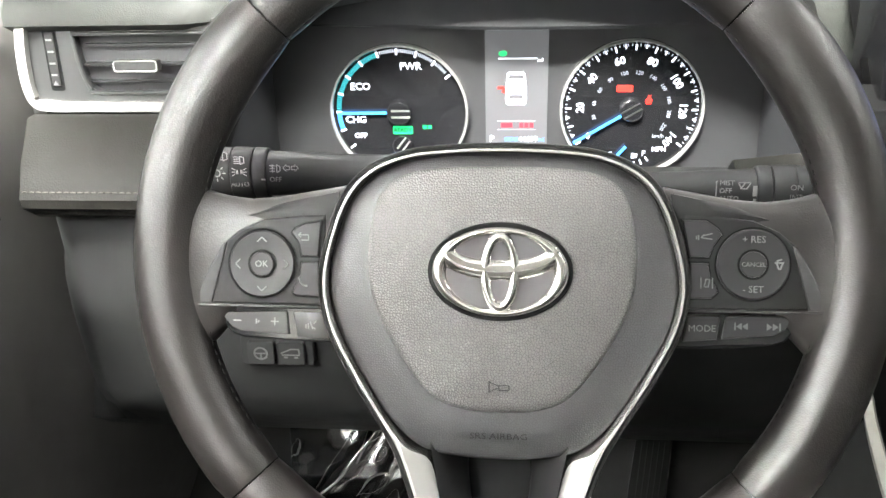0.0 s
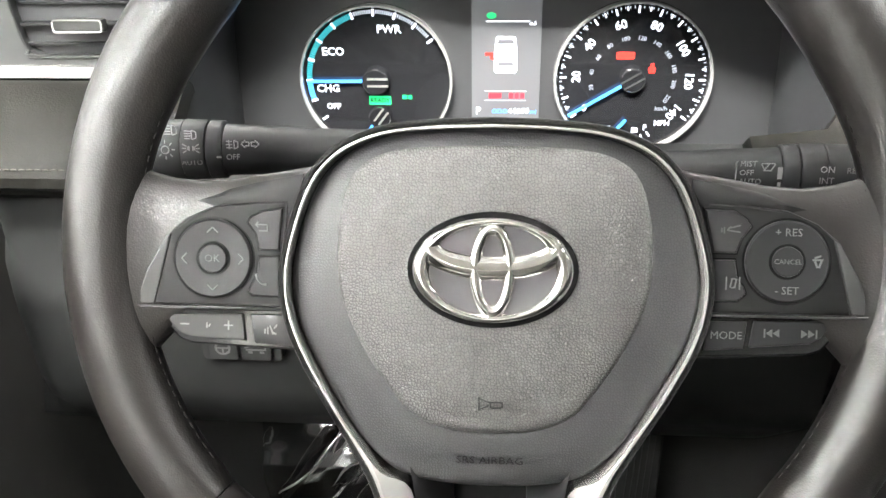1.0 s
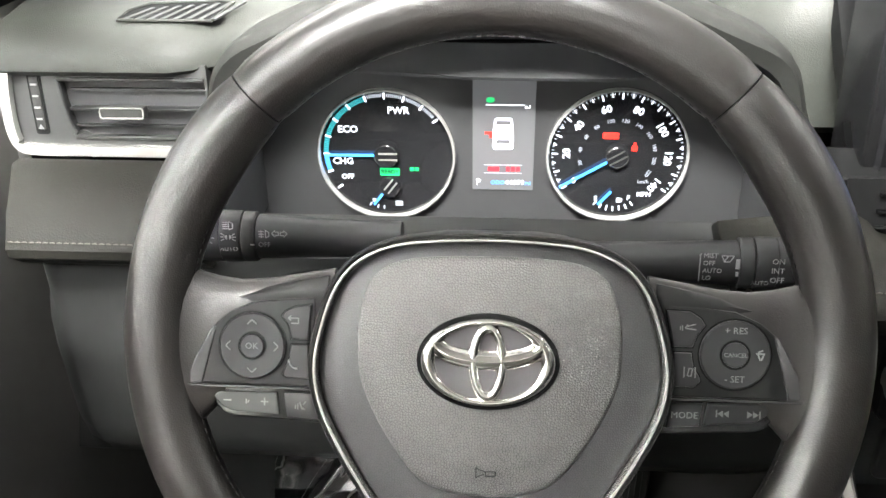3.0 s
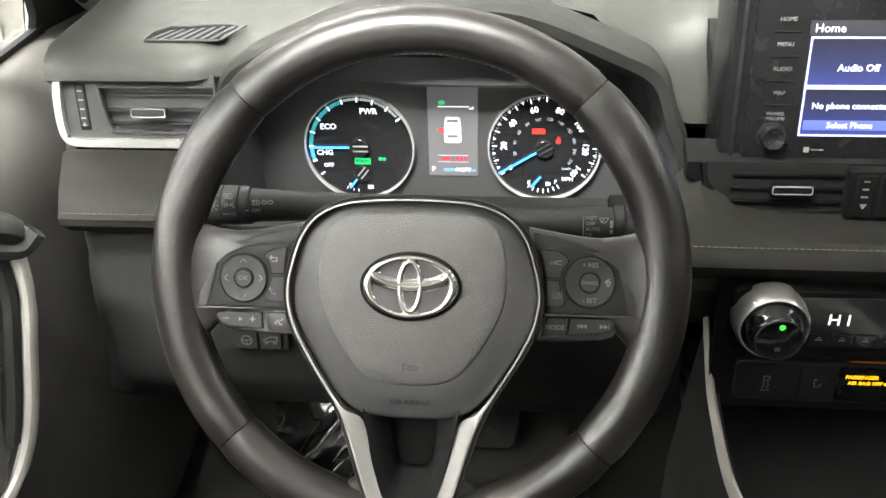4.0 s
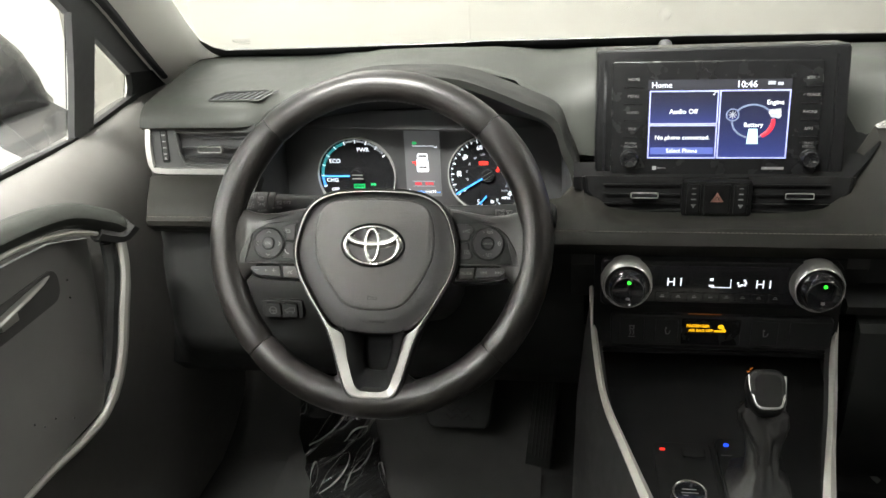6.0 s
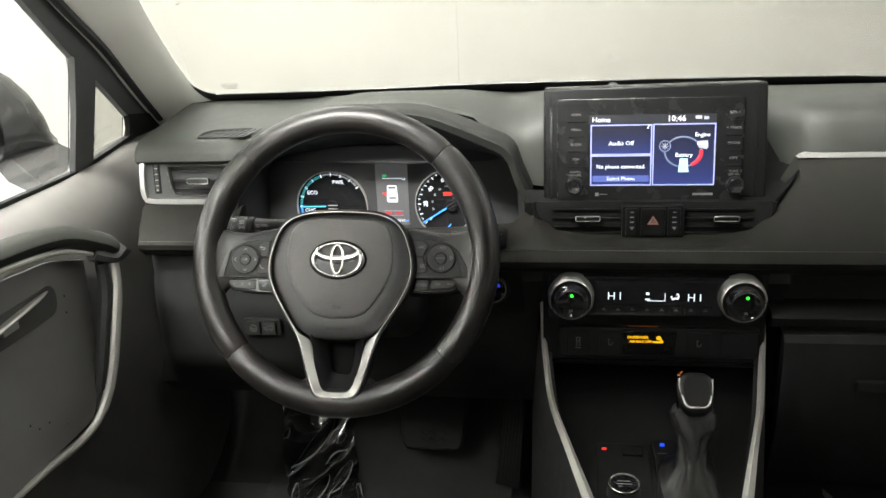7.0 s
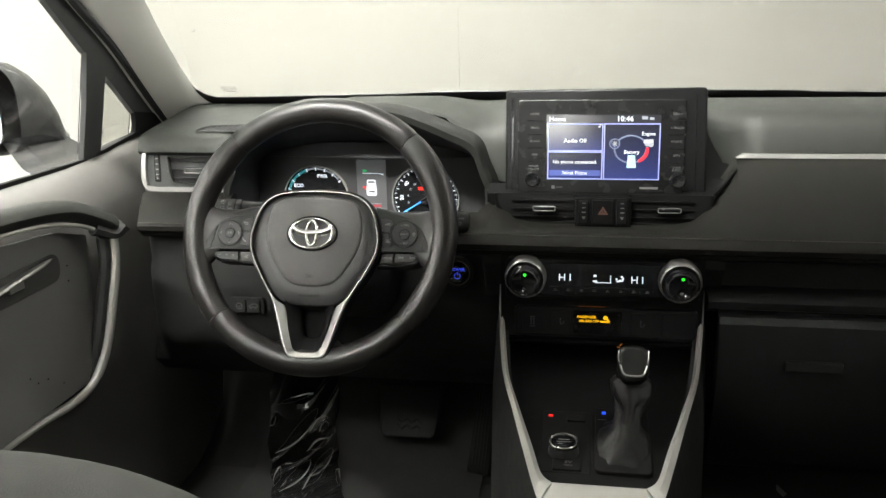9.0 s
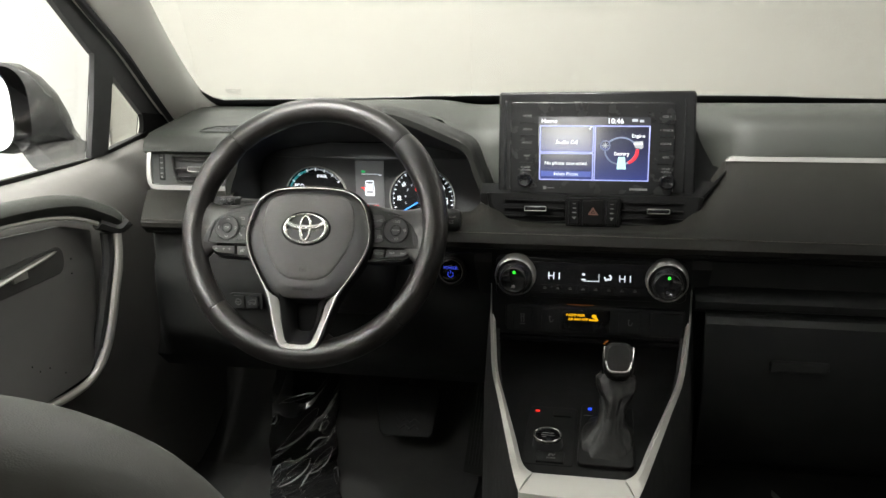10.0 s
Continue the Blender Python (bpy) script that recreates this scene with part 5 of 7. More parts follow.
for d in (-1, 1):
    bars([(-0.0577 + d * 0.0010, 0.0028, 0.0005, 0.0026), (-0.0577 + d * 0.0017, 0.0028, 0.0005, 0.0018), (-0.0577 + d * 0.0034, 0.0045, 0.0024, 0.0005, d * 30), (-0.0577 + d * 0.0035, 0.0028, 0.0022, 0.0005), (-0.0577 + d * 0.0034, 0.0011, 0.0024, 0.0005, -d * 30)], 0.0128, bm=bm)
part("lamp_sign", bm, PRINT, knob)
part("bulb_sign", band(ellipse(0.0023, 0.0023, 14, -0.0714, 0.0020), ellipse(0.0017, 0.0017, 14, -0.0714, 0.0020), 0.0124, 0.0132), PRINT, knob)
part("bulb_rays", bars([(-0.0714 + 0.0042 * math.cos(radians(a)), 0.0020 + 0.0042 * math.sin(radians(a)), 0.0018, 0.0006, a) for a in range(0, 360, 45)], 0.0126), PRINT, knob)

st, knob = stalk("wiper_stalk", "black wiper stalk with white lettering", 1)
for k, t_ in enumerate(("MIST", "OFF", "AUTO", "LO")):
    words(t_, 0.0040, st, PRINT, 0.0210, 0.0072 - 0.0045 * k, 0.0112, align="LEFT")
part("range_mark", bars([(0.0192, 0.0, 0.0006, 0.017), (0.0192, 0.008, 0.0018, 0.0006, 50)], 0.0116), PRINT, st)
part("wiper_sign", bars([(0.0345, 0.0078, 0.0062, 0.0005), (0.0345, 0.0042, 0.0036, 0.0005), (0.0320, 0.0060, 0.0005, 0.0040, 30), (0.0370, 0.0060, 0.0005, 0.0040, -30), (0.0338, 0.0060, 0.0005, 0.0048, -35)], 0.0122), PRINT, st)
part("speed_mark", bars([(0.0405, 0.0030, 0.0024, 0.0060), (0.0405, -0.0030, 0.0016, 0.0028)], 0.0124), PRINT, st)
words("AUTO", 0.0036, knob, PRINT_DIM, 0.0540, -0.0085, 0.0118)
for k, t_ in enumerate(("ON", "INT", "OFF")):
    words(t_, 0.0046, knob, PRINT, 0.0632, 0.0050 - 0.0056 * k, 0.0130)
words("REAR", 0.0042, knob, PRINT, 0.0775, 0.0045, 0.0124)
part("symbols", bars([(0.0765, -0.001, 0.005, 0.0006), (0.0742, -0.003, 0.0006, 0.004), (0.0765, -0.0045, 0.004, 0.0006), (0.078, -0.0026, 0.0006, 0.004, 30)], 0.0127), PRINT, knob)


# ---- instrument cluster ----
clu = thing("instrument_cluster", FACE(0.0, 0.684, 0.598), "instrument cluster with two lit round gauges and a display", "instrument cluster")
# local x right, y up, z towards the driver; the face plane lies at z = 0
part("face_panel", prism(rounded(0.40, 0.165, 0.03), -0.012, 0.0, 0.001), MATTE, clu, "matte dark face")
# hood: deep tunnel from the face to its front edge
FRONT = [(-0.214, -0.03), (-0.214, 0.033), (-0.200, 0.071), (-0.186, 0.103), (-0.150, 0.123), (-0.070, 0.153), (0.0, 0.158), (0.070, 0.154), (0.150, 0.124), (0.186, 0.105), (0.200, 0.071), (0.214, 0.033), (0.216, -0.03)]
FRONT = curve(FRONT, 4)
INNER = [(-0.192, -0.05), (-0.190, 0.03), (-0.186, 0.050), (-0.176, 0.068), (-0.146, 0.082), (-0.070, 0.094), (0.0, 0.097), (0.070, 0.094), (0.146, 0.083), (0.176, 0.069), (0.186, 0.052), (0.190, 0.03), (0.192, -0.05)]
INNER = curve(INNER, 4)
rings = [[(x * 1.0, y * 1.0 - 0.002, 0.03) for x, y in FRONT], [(x, y, 0.075) for x, y in FRONT], [(x * 0.997, y - 0.0015, 0.088) for x, y in FRONT], [(x * 0.985, y - 0.006, 0.0925) for x, y in FRONT], [(x * 0.955, y - 0.015 if y > 0 else y, 0.090) for x, y in FRONT], [(a[0] * 0.5 + b[0] * 0.47, a[1] * 0.4 + b[1] * 0.6, 0.055) for a, b in zip(FRONT, INNER)], [(x, y, 0.022) for x, y in INNER], [(x, y, 0.0) for x, y in INNER]]
part("hood", loft(rings[:5], closed=False), HOOD_SKIN, clu, "black grained hood over the gauges", sharp=0.9)
part("hood_lining", loft(rings[4:], closed=False), LINING, clu, "matte black inside of the hood", sharp=0.9)
# lit shelf above the display
part("brow", loft([[(x, 0.0665, 0.001), (x, 0.0690, 0.001 + 0.029 * k), (x, 0.0715, 0.001 + 0.030 * k), (x, 0.080, 0.001 + 0.021 * k), (x, 0.0920, 0.001 + 0.013 * k), (x, 0.0920, 0.0005)] for x, k in ((-0.165, 0.02), (-0.14, 0.22), (-0.10, 0.5), (-0.06, 0.75), (-0.03, 0.92), (0.0, 1), (0.08, 1), (0.11, 0.85), (0.14, 0.55), (0.165, 0.1))]), LINING, clu, "smooth ledge above the display")
# lower binnacle floor towards the wheel
part("binnacle_floor", loft([[(-0.20, -0.062, 0.0), (0.20, -0.062, 0.0)], [(-0.20, -0.052, 0.03), (0.20, -0.052, 0.03)], [(-0.205, -0.058, 0.070), (0.205, -0.058, 0.070)], [(-0.205, -0.09, 0.080), (0.205, -0.09, 0.080)]], closed=False), VOID, clu)


def dial(cx, cy, label):
    g = part("gauge", lathe([(0.0535, -0.002), (0.0535, 0.0012), (0.0, 0.0012)], 56), PIANO, clu, label, m=Matrix.Translation((cx, cy, 0)))
    part("bezel", lathe([(0.0530, 0.001), (0.0530, 0.0055), (0.0538, 0.0068), (0.0548, 0.0068), (0.0556, 0.0055), (0.0556, -0.001)], 64), SILVER_BRIGHT, g, "silver ring", m=Matrix.Translation((cx, cy, 0)))
    return g


def ticks(g, cx, cy, angles, r0, r1, w, material, name="ticks"):
    if name == "major_tick":
        for a in angles:
            part(name, bars([(cx + (r0 + r1) / 2 * math.cos(radians(a)), cy + (r0 + r1) / 2 * math.sin(radians(a)), r1 - r0, w, a)], 0.0013, 0.0003), material, g, smooth=False)
        return None
    return part(name, bars([(cx + (r0 + r1) / 2 * math.cos(radians(a)), cy + (r0 + r1) / 2 * math.sin(radians(a)), r1 - r0, w, a) for a in angles], 0.0013, 0.0003), material, g, smooth=False)


Z0 = 0.0017
gx, gy = -0.090, -0.002
g = dial(gx, gy, "hybrid power gauge with blue needle")
ticks(g, gx, gy, range(36, 217, 18), 0.0462, 0.0510, 0.0016, G_WHITE, "major_tick")
ticks(g, gx, gy, np.arange(40.5, 107, 1.8), 0.0480, 0.0506, 0.0008, G_DIM, "fine_ticks")
ticks(g, gx, gy, np.arange(109.8, 179, 1.8), 0.0468, 0.0506, 0.0009, G_TEAL, "eco_ticks")
ticks(g, gx, gy, np.arange(181.8, 199, 1.8), 0.0468, 0.0506, 0.0009, G_BLUE, "charge_ticks")
for t_, x, y, sz in (("PWR", 0.0107, 0.0370, 0.0080), ("ECO", -0.0300, 0.0210, 0.0080), ("CHG", -0.0355, -0.0062, 0.0078), ("OFF", -0.0325, -0.0197, 0.0058)):
    words(t_, sz, g, G_WHITE, gx + x, gy + y, Z0, name="lettering", bold=0.00012)
part("needle", bars([(gx - 0.0290, gy + 0.0002, 0.0415, 0.0020, 0.5)], 0.004, 0.0008), G_BLUE, g, "glowing blue needle")
hub = part("needle_hub", lathe([(0.0100, 0.001), (0.0098, 0.0058), (0.0088, 0.0066), (0.0, 0.0066)], 32), PIANO, g, "black hub", m=Matrix.Translation((gx, gy, 0)))
part("hub_bars", bars([(gx + 0.0015, gy + 0.0026, 0.015, 0.0015), (gx + 0.0015, gy - 0.0026, 0.015, 0.0015)], 0.0066, 0.0005), SILVER, hub, "two pale bars")
hub = part("needle_hub", lathe([(0.0085, 0.001), (0.0083, 0.0050), (0.0075, 0.0058), (0.0, 0.0058)], 32), PIANO, g, "black hub", m=Matrix.Translation((gx + 0.0015, gy - 0.0275, 0)))
part("hub_bars", bars([(gx + 0.0010, gy - 0.0245, 0.012, 0.0014, 52), (gx + 0.0042, gy - 0.0275, 0.012, 0.0014, 52)], 0.0058, 0.0005), SILVER, hub, "two pale bars")
part("needle", bars([(gx - 0.0072, gy - 0.0372, 0.0150, 0.0018, 52)], 0.004, 0.0008), G_BLUE, g, "short blue needle")
part("ready_lamp", prism(rounded(0.0160, 0.0066, 0.001, cx=gx + 0.0020, cy=gy - 0.0150), 0.001, 0.0016), G_GREEN, g, "green lamp")
words("READY", 0.0046, g, VOID, gx + 0.0020, gy - 0.0150, 0.0018, name="lettering", bold=0.0001)
part("ev_lamp", bars([(gx + 0.0200, gy - 0.0124, 0.0035, 0.0032), (gx + 0.0240, gy - 0.0124, 0.0030, 0.0030)], 0.0013), G_GREEN, g, "green lamp")
part("temperature_marks", bars([(gx - 0.0150, gy - 0.0440, 0.003, 0.0012, 60), (gx - 0.009, gy - 0.0460, 0.003, 0.0012, 75), (gx - 0.004, gy - 0.0468, 0.003, 0.0012, 85), (gx - 0.012, gy - 0.0405, 0.003, 0.003), (gx + 0.0085, gy - 0.0430, 0.006, 0.0042)], 0.0013), G_DIM, g)

hx, hy = 0.092, 0.000
g = dial(hx, hy, "speedometer with blue needle at zero")
ticks(g, hx, hy, np.arange(-37, 216, 18), 0.0462, 0.0508, 0.0013, G_WHITE, "major_tick")
ticks(g, hx, hy, np.arange(-28, 207, 18), 0.0480, 0.0508, 0.0010, G_WHITE, "half_ticks")
ticks(g, hx, hy, np.arange(-37, 216, 3.6), 0.0494, 0.0510, 0.0006, G_DIM, "fine_ticks")
for k, t_ in enumerate(("0", "20", "40", "60", "80", "100", "120", "140")):
    a = 214 - 36 * k
    words(t_, 0.0083 if k else 0.007, g, G_WHITE, hx + 0.0392 * math.cos(radians(a)), hy + 0.0392 * math.sin(radians(a)), Z0, turn=a - 90 if k else 0, name="lettering", bold=0.00018)
for k in range(11):
    a = 193 - 22.3 * k
    words(str(20 + 20 * k), 0.0042, g, G_DIM, hx + 0.0290 * math.cos(radians(a)), hy + 0.0290 * math.sin(radians(a)), Z0, turn=a - 90, name="lettering")
words("MPH", 0.0056, g, G_WHITE, hx + 0.0235, hy - 0.0330, Z0, name="lettering", bold=0.0001)
words("km/h", 0.0044, g, G_DIM, hx + 0.0220, hy - 0.0220, Z0, name="lettering")
part("needle", bars([(hx - 0.0255, hy - 0.0155, 0.0430, 0.0020, 31.5)], 0.004, 0.0008), G_BLUE, g, "glowing blue needle")
hub = part("needle_hub", lathe([(0.0090, 0.001), (0.0088, 0.0058), (0.0078, 0.0066), (0.0, 0.0066)], 32), PIANO, g, "black hub", m=Matrix.Translation((hx, hy, 0)))
part("hub_bars", bars([(hx - 0.0015, hy + 0.0020, 0.016, 0.0012, 31.5), (hx + 0.0010, hy - 0.0022, 0.016, 0.0012, 31.5)], 0.0066, 0.0005), MATTE, hub)
part("warning_lamp", prism(rounded(0.0125, 0.0052, 0.001, cx=hx - 0.0060, cy=hy + 0.0165), 0.001, 0.0016), G_RED, g, "red warning lamp")
part("belt_lamp", prism([(hx + 0.0110, hy + 0.0040), (hx + 0.0150, hy + 0.0040), (hx + 0.0155, hy + 0.0075), (hx + 0.0142, hy + 0.0092), (hx + 0.0142, hy + 0.0110), (hx + 0.0122, hy + 0.0110), (hx + 0.0122, hy + 0.0092), (hx + 0.0105, hy + 0.0075)], 0.001, 0.0016), G_RED, g, "red seat belt lamp")
part("fuel_scale", bars([(hx + 0.0245 * math.sin(radians(a)), hy - 0.0215 - 0.0245 * math.cos(radians(a)) , 0.0011, 0.0042, a) for a in (-36, -24, -12, 0, 12, 24, 36)], 0.0013), G_WHITE, g)
words("E", 0.0062, g, G_WHITE, hx - 0.0142, hy - 0.0375, Z0, name="lettering")
words("F", 0.0062, g, G_WHITE, hx + 0.0118, hy - 0.0365, Z0, name="lettering")
part("fuel_sign", bars([(hx + 0.0040, hy - 0.0385, 0.0030, 0.0040), (hx + 0.0064, hy - 0.0385, 0.0010, 0.0034)], 0.0013), G_WHITE, g)
part("needle", bars([(hx - 0.0075, hy - 0.0355, 0.0150, 0.0020, 50)], 0.004, 0.0008), G_BLUE, g, "short blue needle")

dx0 = 0.003
disp = part("display", prism(rounded(0.0485, 0.0935, 0.001, cx=dx0, cy=0.0155), -0.001, 0.0012), G_PANEL, clu, "lit grey display")
CAR = [(-0.0062, 0.0300), (0.0056, 0.0300), (0.0068, 0.0285), (0.0078, 0.0190), (0.0080, 0.0060), (0.0068, 0.0038), (-0.0074, 0.0038), (-0.0086, 0.0060), (-0.0084, 0.0190), (-0.0074, 0.0285)]
part("car_outline", prism([(dx0 + x, y) for x, y in CAR], 0.0011, 0.0016), G_WHITE, disp, "white car seen from above and behind")
part("car_windows", prism([(dx0 - 0.0056, 0.0278), (dx0 + 0.0050, 0.0278), (dx0 + 0.0056, 0.0248), (dx0 - 0.0062, 0.0248)], 0.0015, 0.0019), G_PANEL, disp, "dark car windows")
part("car_windows", bars([(dx0 - 0.0069, 0.0178, 0.0010, 0.0120, 3), (dx0 + 0.0063, 0.0178, 0.0010, 0.0120, -3), (dx0 - 0.0003, 0.0105, 0.0106, 0.0030), (dx0 - 0.0003, 0.0062, 0.0080, 0.0007)], 0.0016), G_PANEL, disp, "dark car windows")
part("eco_sign", prism(ellipse(0.0034, 0.0022, 18, dx0 - 0.0105, 0.0445), 0.0011, 0.0016), G_GREEN, disp, "small green sign")
part("door_sign", bars([(dx0 - 0.0118, 0.0175, 0.0058, 0.0022, 0), (dx0 - 0.0100, 0.0150, 0.0022, 0.0030)], 0.0013), G_RED, disp, "red open door sign")
part("display_lines", bars([(dx0 + 0.0010, 0.0405, 0.0300, 0.0008), (dx0 + 0.0180, 0.0385, 0.0044, 0.0009), (dx0 + 0.0168, 0.0390, 0.0022, 0.0008, 40), (dx0 + 0.0198, 0.0396, 0.0009, 0.0022)], 0.0013), G_WHITE, disp)
part("red_message", bars([(dx0, -0.0095, 0.0300, 0.0006), (dx0, -0.0165, 0.0300, 0.0005)], 0.0013), G_DIM, disp)
part("red_message", bars([(dx0 - 0.0075, -0.0130, 0.0090, 0.0038), (dx0 + 0.0040, -0.0130, 0.0030, 0.0040), (dx0 + 0.0080, -0.0130, 0.0030, 0.0040), (dx0 + 0.0120, -0.0130, 0.0030, 0.0040)], 0.0013), G_DIMRED, disp, "red message bars")
words("P", 0.0078, disp, G_WHITE, dx0 - 0.0195, -0.0245, 0.0016, name="lettering")
words("ODO", 0.0048, disp, G_BLUE, dx0 - 0.0040, -0.0248, 0.0016, name="lettering")
words("44699", 0.0062, disp, G_WHITE, dx0 + 0.0095, -0.0246, 0.0016, name="lettering")
words("mi", 0.0048, disp, G_BLUE, dx0 + 0.0200, -0.0250, 0.0016, name="lettering")


# ---- driver's side air vent ----
sv = thing("side_air_vent", FACE(-0.275, 0.622, 0.650, 6), "black side air vent with silver surround and tab", "air vent")
def holed(outer, inner, z0, z1):
    """A plate with an opening through it."""
    bm = bmesh.new()
    for loop in (outer, inner):
        vs = [bm.verts.new((x, y, z0)) for x, y in loop]
        for p, q in zip(vs, vs[1:] + vs[:1]):
            bm.edges.new((p, q))
    bmesh.ops.triangle_fill(bm, use_beauty=True, edges=bm.edges[:])
    geo = bmesh.ops.extrude_face_region(bm, geom=bm.faces[:])
    for v in geo["geom"]:
        if isinstance(v, bmesh.types.BMVert):
            v.co.z += z1 - z0
    return bm


SLOT = [(-0.0450, 0.0235), (-0.0435, 0.008), (-0.0405, -0.008), (-0.0365, -0.0155), (-0.0290, -0.0190), (0.064, -0.0190), (0.064, 0.0235)]
part("vent_face", holed([(-0.080, 0.034), (-0.083, -0.022), (-0.076, -0.030), (0.066, -0.030), (0.066, 0.034)], SLOT, -0.04, -0.006), VENT_FACE, sv, "satin dark vent face", smooth=False)
ch = curve([(-0.0785, 0.036), (-0.0815, 0.015), (-0.0820, -0.010), (-0.0775, -0.0245), (-0.0650, -0.0295), (-0.03, -0.0300), (0.03, -0.0300), (0.068, -0.0300)], 5)
ch = [(x - 0.0030, y - 0.0025) for x, y in ch]
part("silver_surround", strip([(x - 0.003, y, 0.000) for x, y in ch], [(x + 0.0045 * (1 if k < 14 else 0.3), y + 0.0075 * min(1, max(0, (k - 12) / 6)), 0.0005) for k, (x, y) in enumerate(ch)], (0, 0, -0.02)), SILVER_BRIGHT, sv, "satin silver surround")
slot = part("air_slot", prism([(-0.050, 0.031), (-0.045, -0.021), (0.0655, -0.021), (0.0655, 0.031)], -0.039, -0.0145), MATTE, sv, "dark shut flap")
part("slot_frame", tube([(x, y, -0.0052) for x, y in curve(SLOT[:6], 4)], 0.0015, 6), VENT_FACE, slot)
part("slot_frame", tube([(-0.045, 0.0238, -0.0052), (0.064, 0.0238, -0.0052)], 0.0015, 6), VENT_FACE, slot)
for k in range(3):
    part("slat", box(0.104, 0.0024, 0.016, 0.0009, cx=0.012, cy=0.0150 - 0.0135 * k, cz=-0.0185 + 0.004 * (k == 1)), VENT_BLACK, sv)
tab = part("tab", box(0.033, 0.0085, 0.009, 0.002, cx=0.006, cy=0.0025, cz=0.004), LOWER, sv, "vent tab with bright edges")
part("tab_edge", tube([(x, y, 0.0084) for x, y in rounded(0.032, 0.0074, 0.0018, 2, 0.006, 0.0025)], 0.0006, 5, closed=True), SILVER_BRIGHT, tab, "bright edges")
part("wheel_slot", prism(rounded(0.0105, 0.045, 0.002, 3, -0.0625, 0.005), -0.008, -0.0056), VOID, sv, "dark wheel slot")
wh = part("thumb_wheel", box(0.0075, 0.040, 0.008, 0.002, cx=-0.0625, cy=0.006, cz=-0.008), LOWER, sv, "ribbed thumb wheel")
for k in range(4):
    part("wheel_mark", bars([(-0.0625, 0.020 - 0.0085 * k, 0.0045, 0.0014)], -0.0042, 0.0008), PRINT, wh)
part("wheel_mark", prism([(-0.0645, -0.013), (-0.0605, -0.013), (-0.0625, -0.0095)], -0.0042, -0.0034), PRINT, wh)


# ---- infotainment unit ----
hu = thing("infotainment_unit", FACE(0.3695, 0.580, 0.704, 6), "black infotainment unit with lit touch screen standing on the dash", "infotainment screen")
part("body", prism([(-0.1365, 0.0755), (0.1365, 0.0785), (0.1395, 0.074), (0.1430, -0.065), (0.138, -0.072), (-0.1340, -0.075), (-0.1385, -0.070), (-0.1385, 0.071)], -0.055, 0.0, 0.003), GLOSS_BODY, hu, "glossy black body")
part("face_plate", prism(rounded(0.232, 0.131, 0.004, cx=-0.0045, cy=-0.0035), -0.003, 0.0035, 0.0012), FACE_BLACK, hu, "satin black face plate")
part("side_edge", strip([(-0.1300, 0.064, 0.0012), (-0.1300, -0.070, 0.0012)], [(-0.1270, 0.064, 0.003), (-0.1270, -0.070, 0.003)], (0, 0, -0.003)), PIANO, hu, "bevelled edge")
part("side_edge", strip([(0.1240, 0.068, 0.003), (0.1260, -0.066, 0.003)], [(0.1262, 0.068, 0.0012), (0.1282, -0.066, 0.0012)], (0, 0, -0.003)), PIANO, hu, "bevelled edge")
SX, SY, SW, SH = -0.0010, -0.0045, 0.1580, 0.0915
scr = part("screen", prism(rounded(SW, SH, 0.0008, cx=SX, cy=SY), 0.002, 0.0038), PIANO, hu, "lit touch screen")
top = SY + SH / 2
part("title_bar", prism(rounded(SW, 0.0118, 0.0006, cx=SX, cy=top - 0.0059), 0.0038, 0.0042), mat("screen_title", (0.02, 0.02, 0.025), 0.15), scr)
words("Home", 0.0092, scr, G_WHITE, SX - 0.0755, top - 0.0062, 0.0045, align="LEFT", name="lettering")
words("10:46", 0.0105, scr, G_WHITE, SX + 0.030, top - 0.0060, 0.0045, name="lettering", bold=0.0001)
part("status_icons", bars([(SX + 0.0570, top - 0.0045, 0.008, 0.004), (SX + 0.0665, top - 0.0055, 0.006, 0.0035)], 0.0042), G_DIM, scr)
LX, RX = SX - 0.0385, SX + 0.0400


def pane(x, y, w, h):
    part("pane_fill", prism(rounded(w - 0.002, h - 0.002, 0.0003, 1, x, y), 0.0036, 0.0040), SCREEN, scr, "screen pane", smooth=False)
    part("pane_frame", band(rounded(w, h, 0.0003, 1, x, y), rounded(w - 0.0032, h - 0.0032, 0.0003, 1, x, y), 0.0039, 0.0043), G_LINE, scr, "pale blue frame", smooth=False)


pane(LX, top - 0.0318, 0.0775, 0.0390)
pane(LX, top - 0.0713, 0.0775, 0.0395)
pane(RX, top - 0.0515, 0.0775, 0.0790)
part("note_sign", bars([(LX + 0.0340, top - 0.0155, 0.0008, 0.0035), (LX + 0.0330, top - 0.0170, 0.002, 0.0014), (LX + 0.0352, top - 0.0140, 0.0022, 0.0008, -30)], 0.0042), G_WHITE, scr)
words("Audio Off", 0.0078, scr, G_WHITE, LX, top - 0.0365, 0.0045, name="lettering", bold=0.00008)
words("No phone connected.", 0.0070, scr, G_WHITE, LX, top - 0.0665, 0.0045, name="lettering", bold=0.00008)
part("phone_button", prism(rounded(0.0715, 0.0080, 0.0004, 1, LX, top - 0.0820), 0.0038, 0.0043), glow("screen_button", (0.10, 0.14, 0.50), GLOW * 0.55), scr, "blue key field")
words("Select Phone", 0.0068, scr, G_WHITE, LX, top - 0.0820, 0.0047, name="lettering", bold=0.00008)
G_RING = glow("screen_ring", (0.20, 0.24, 0.42), GLOW * 0.5)
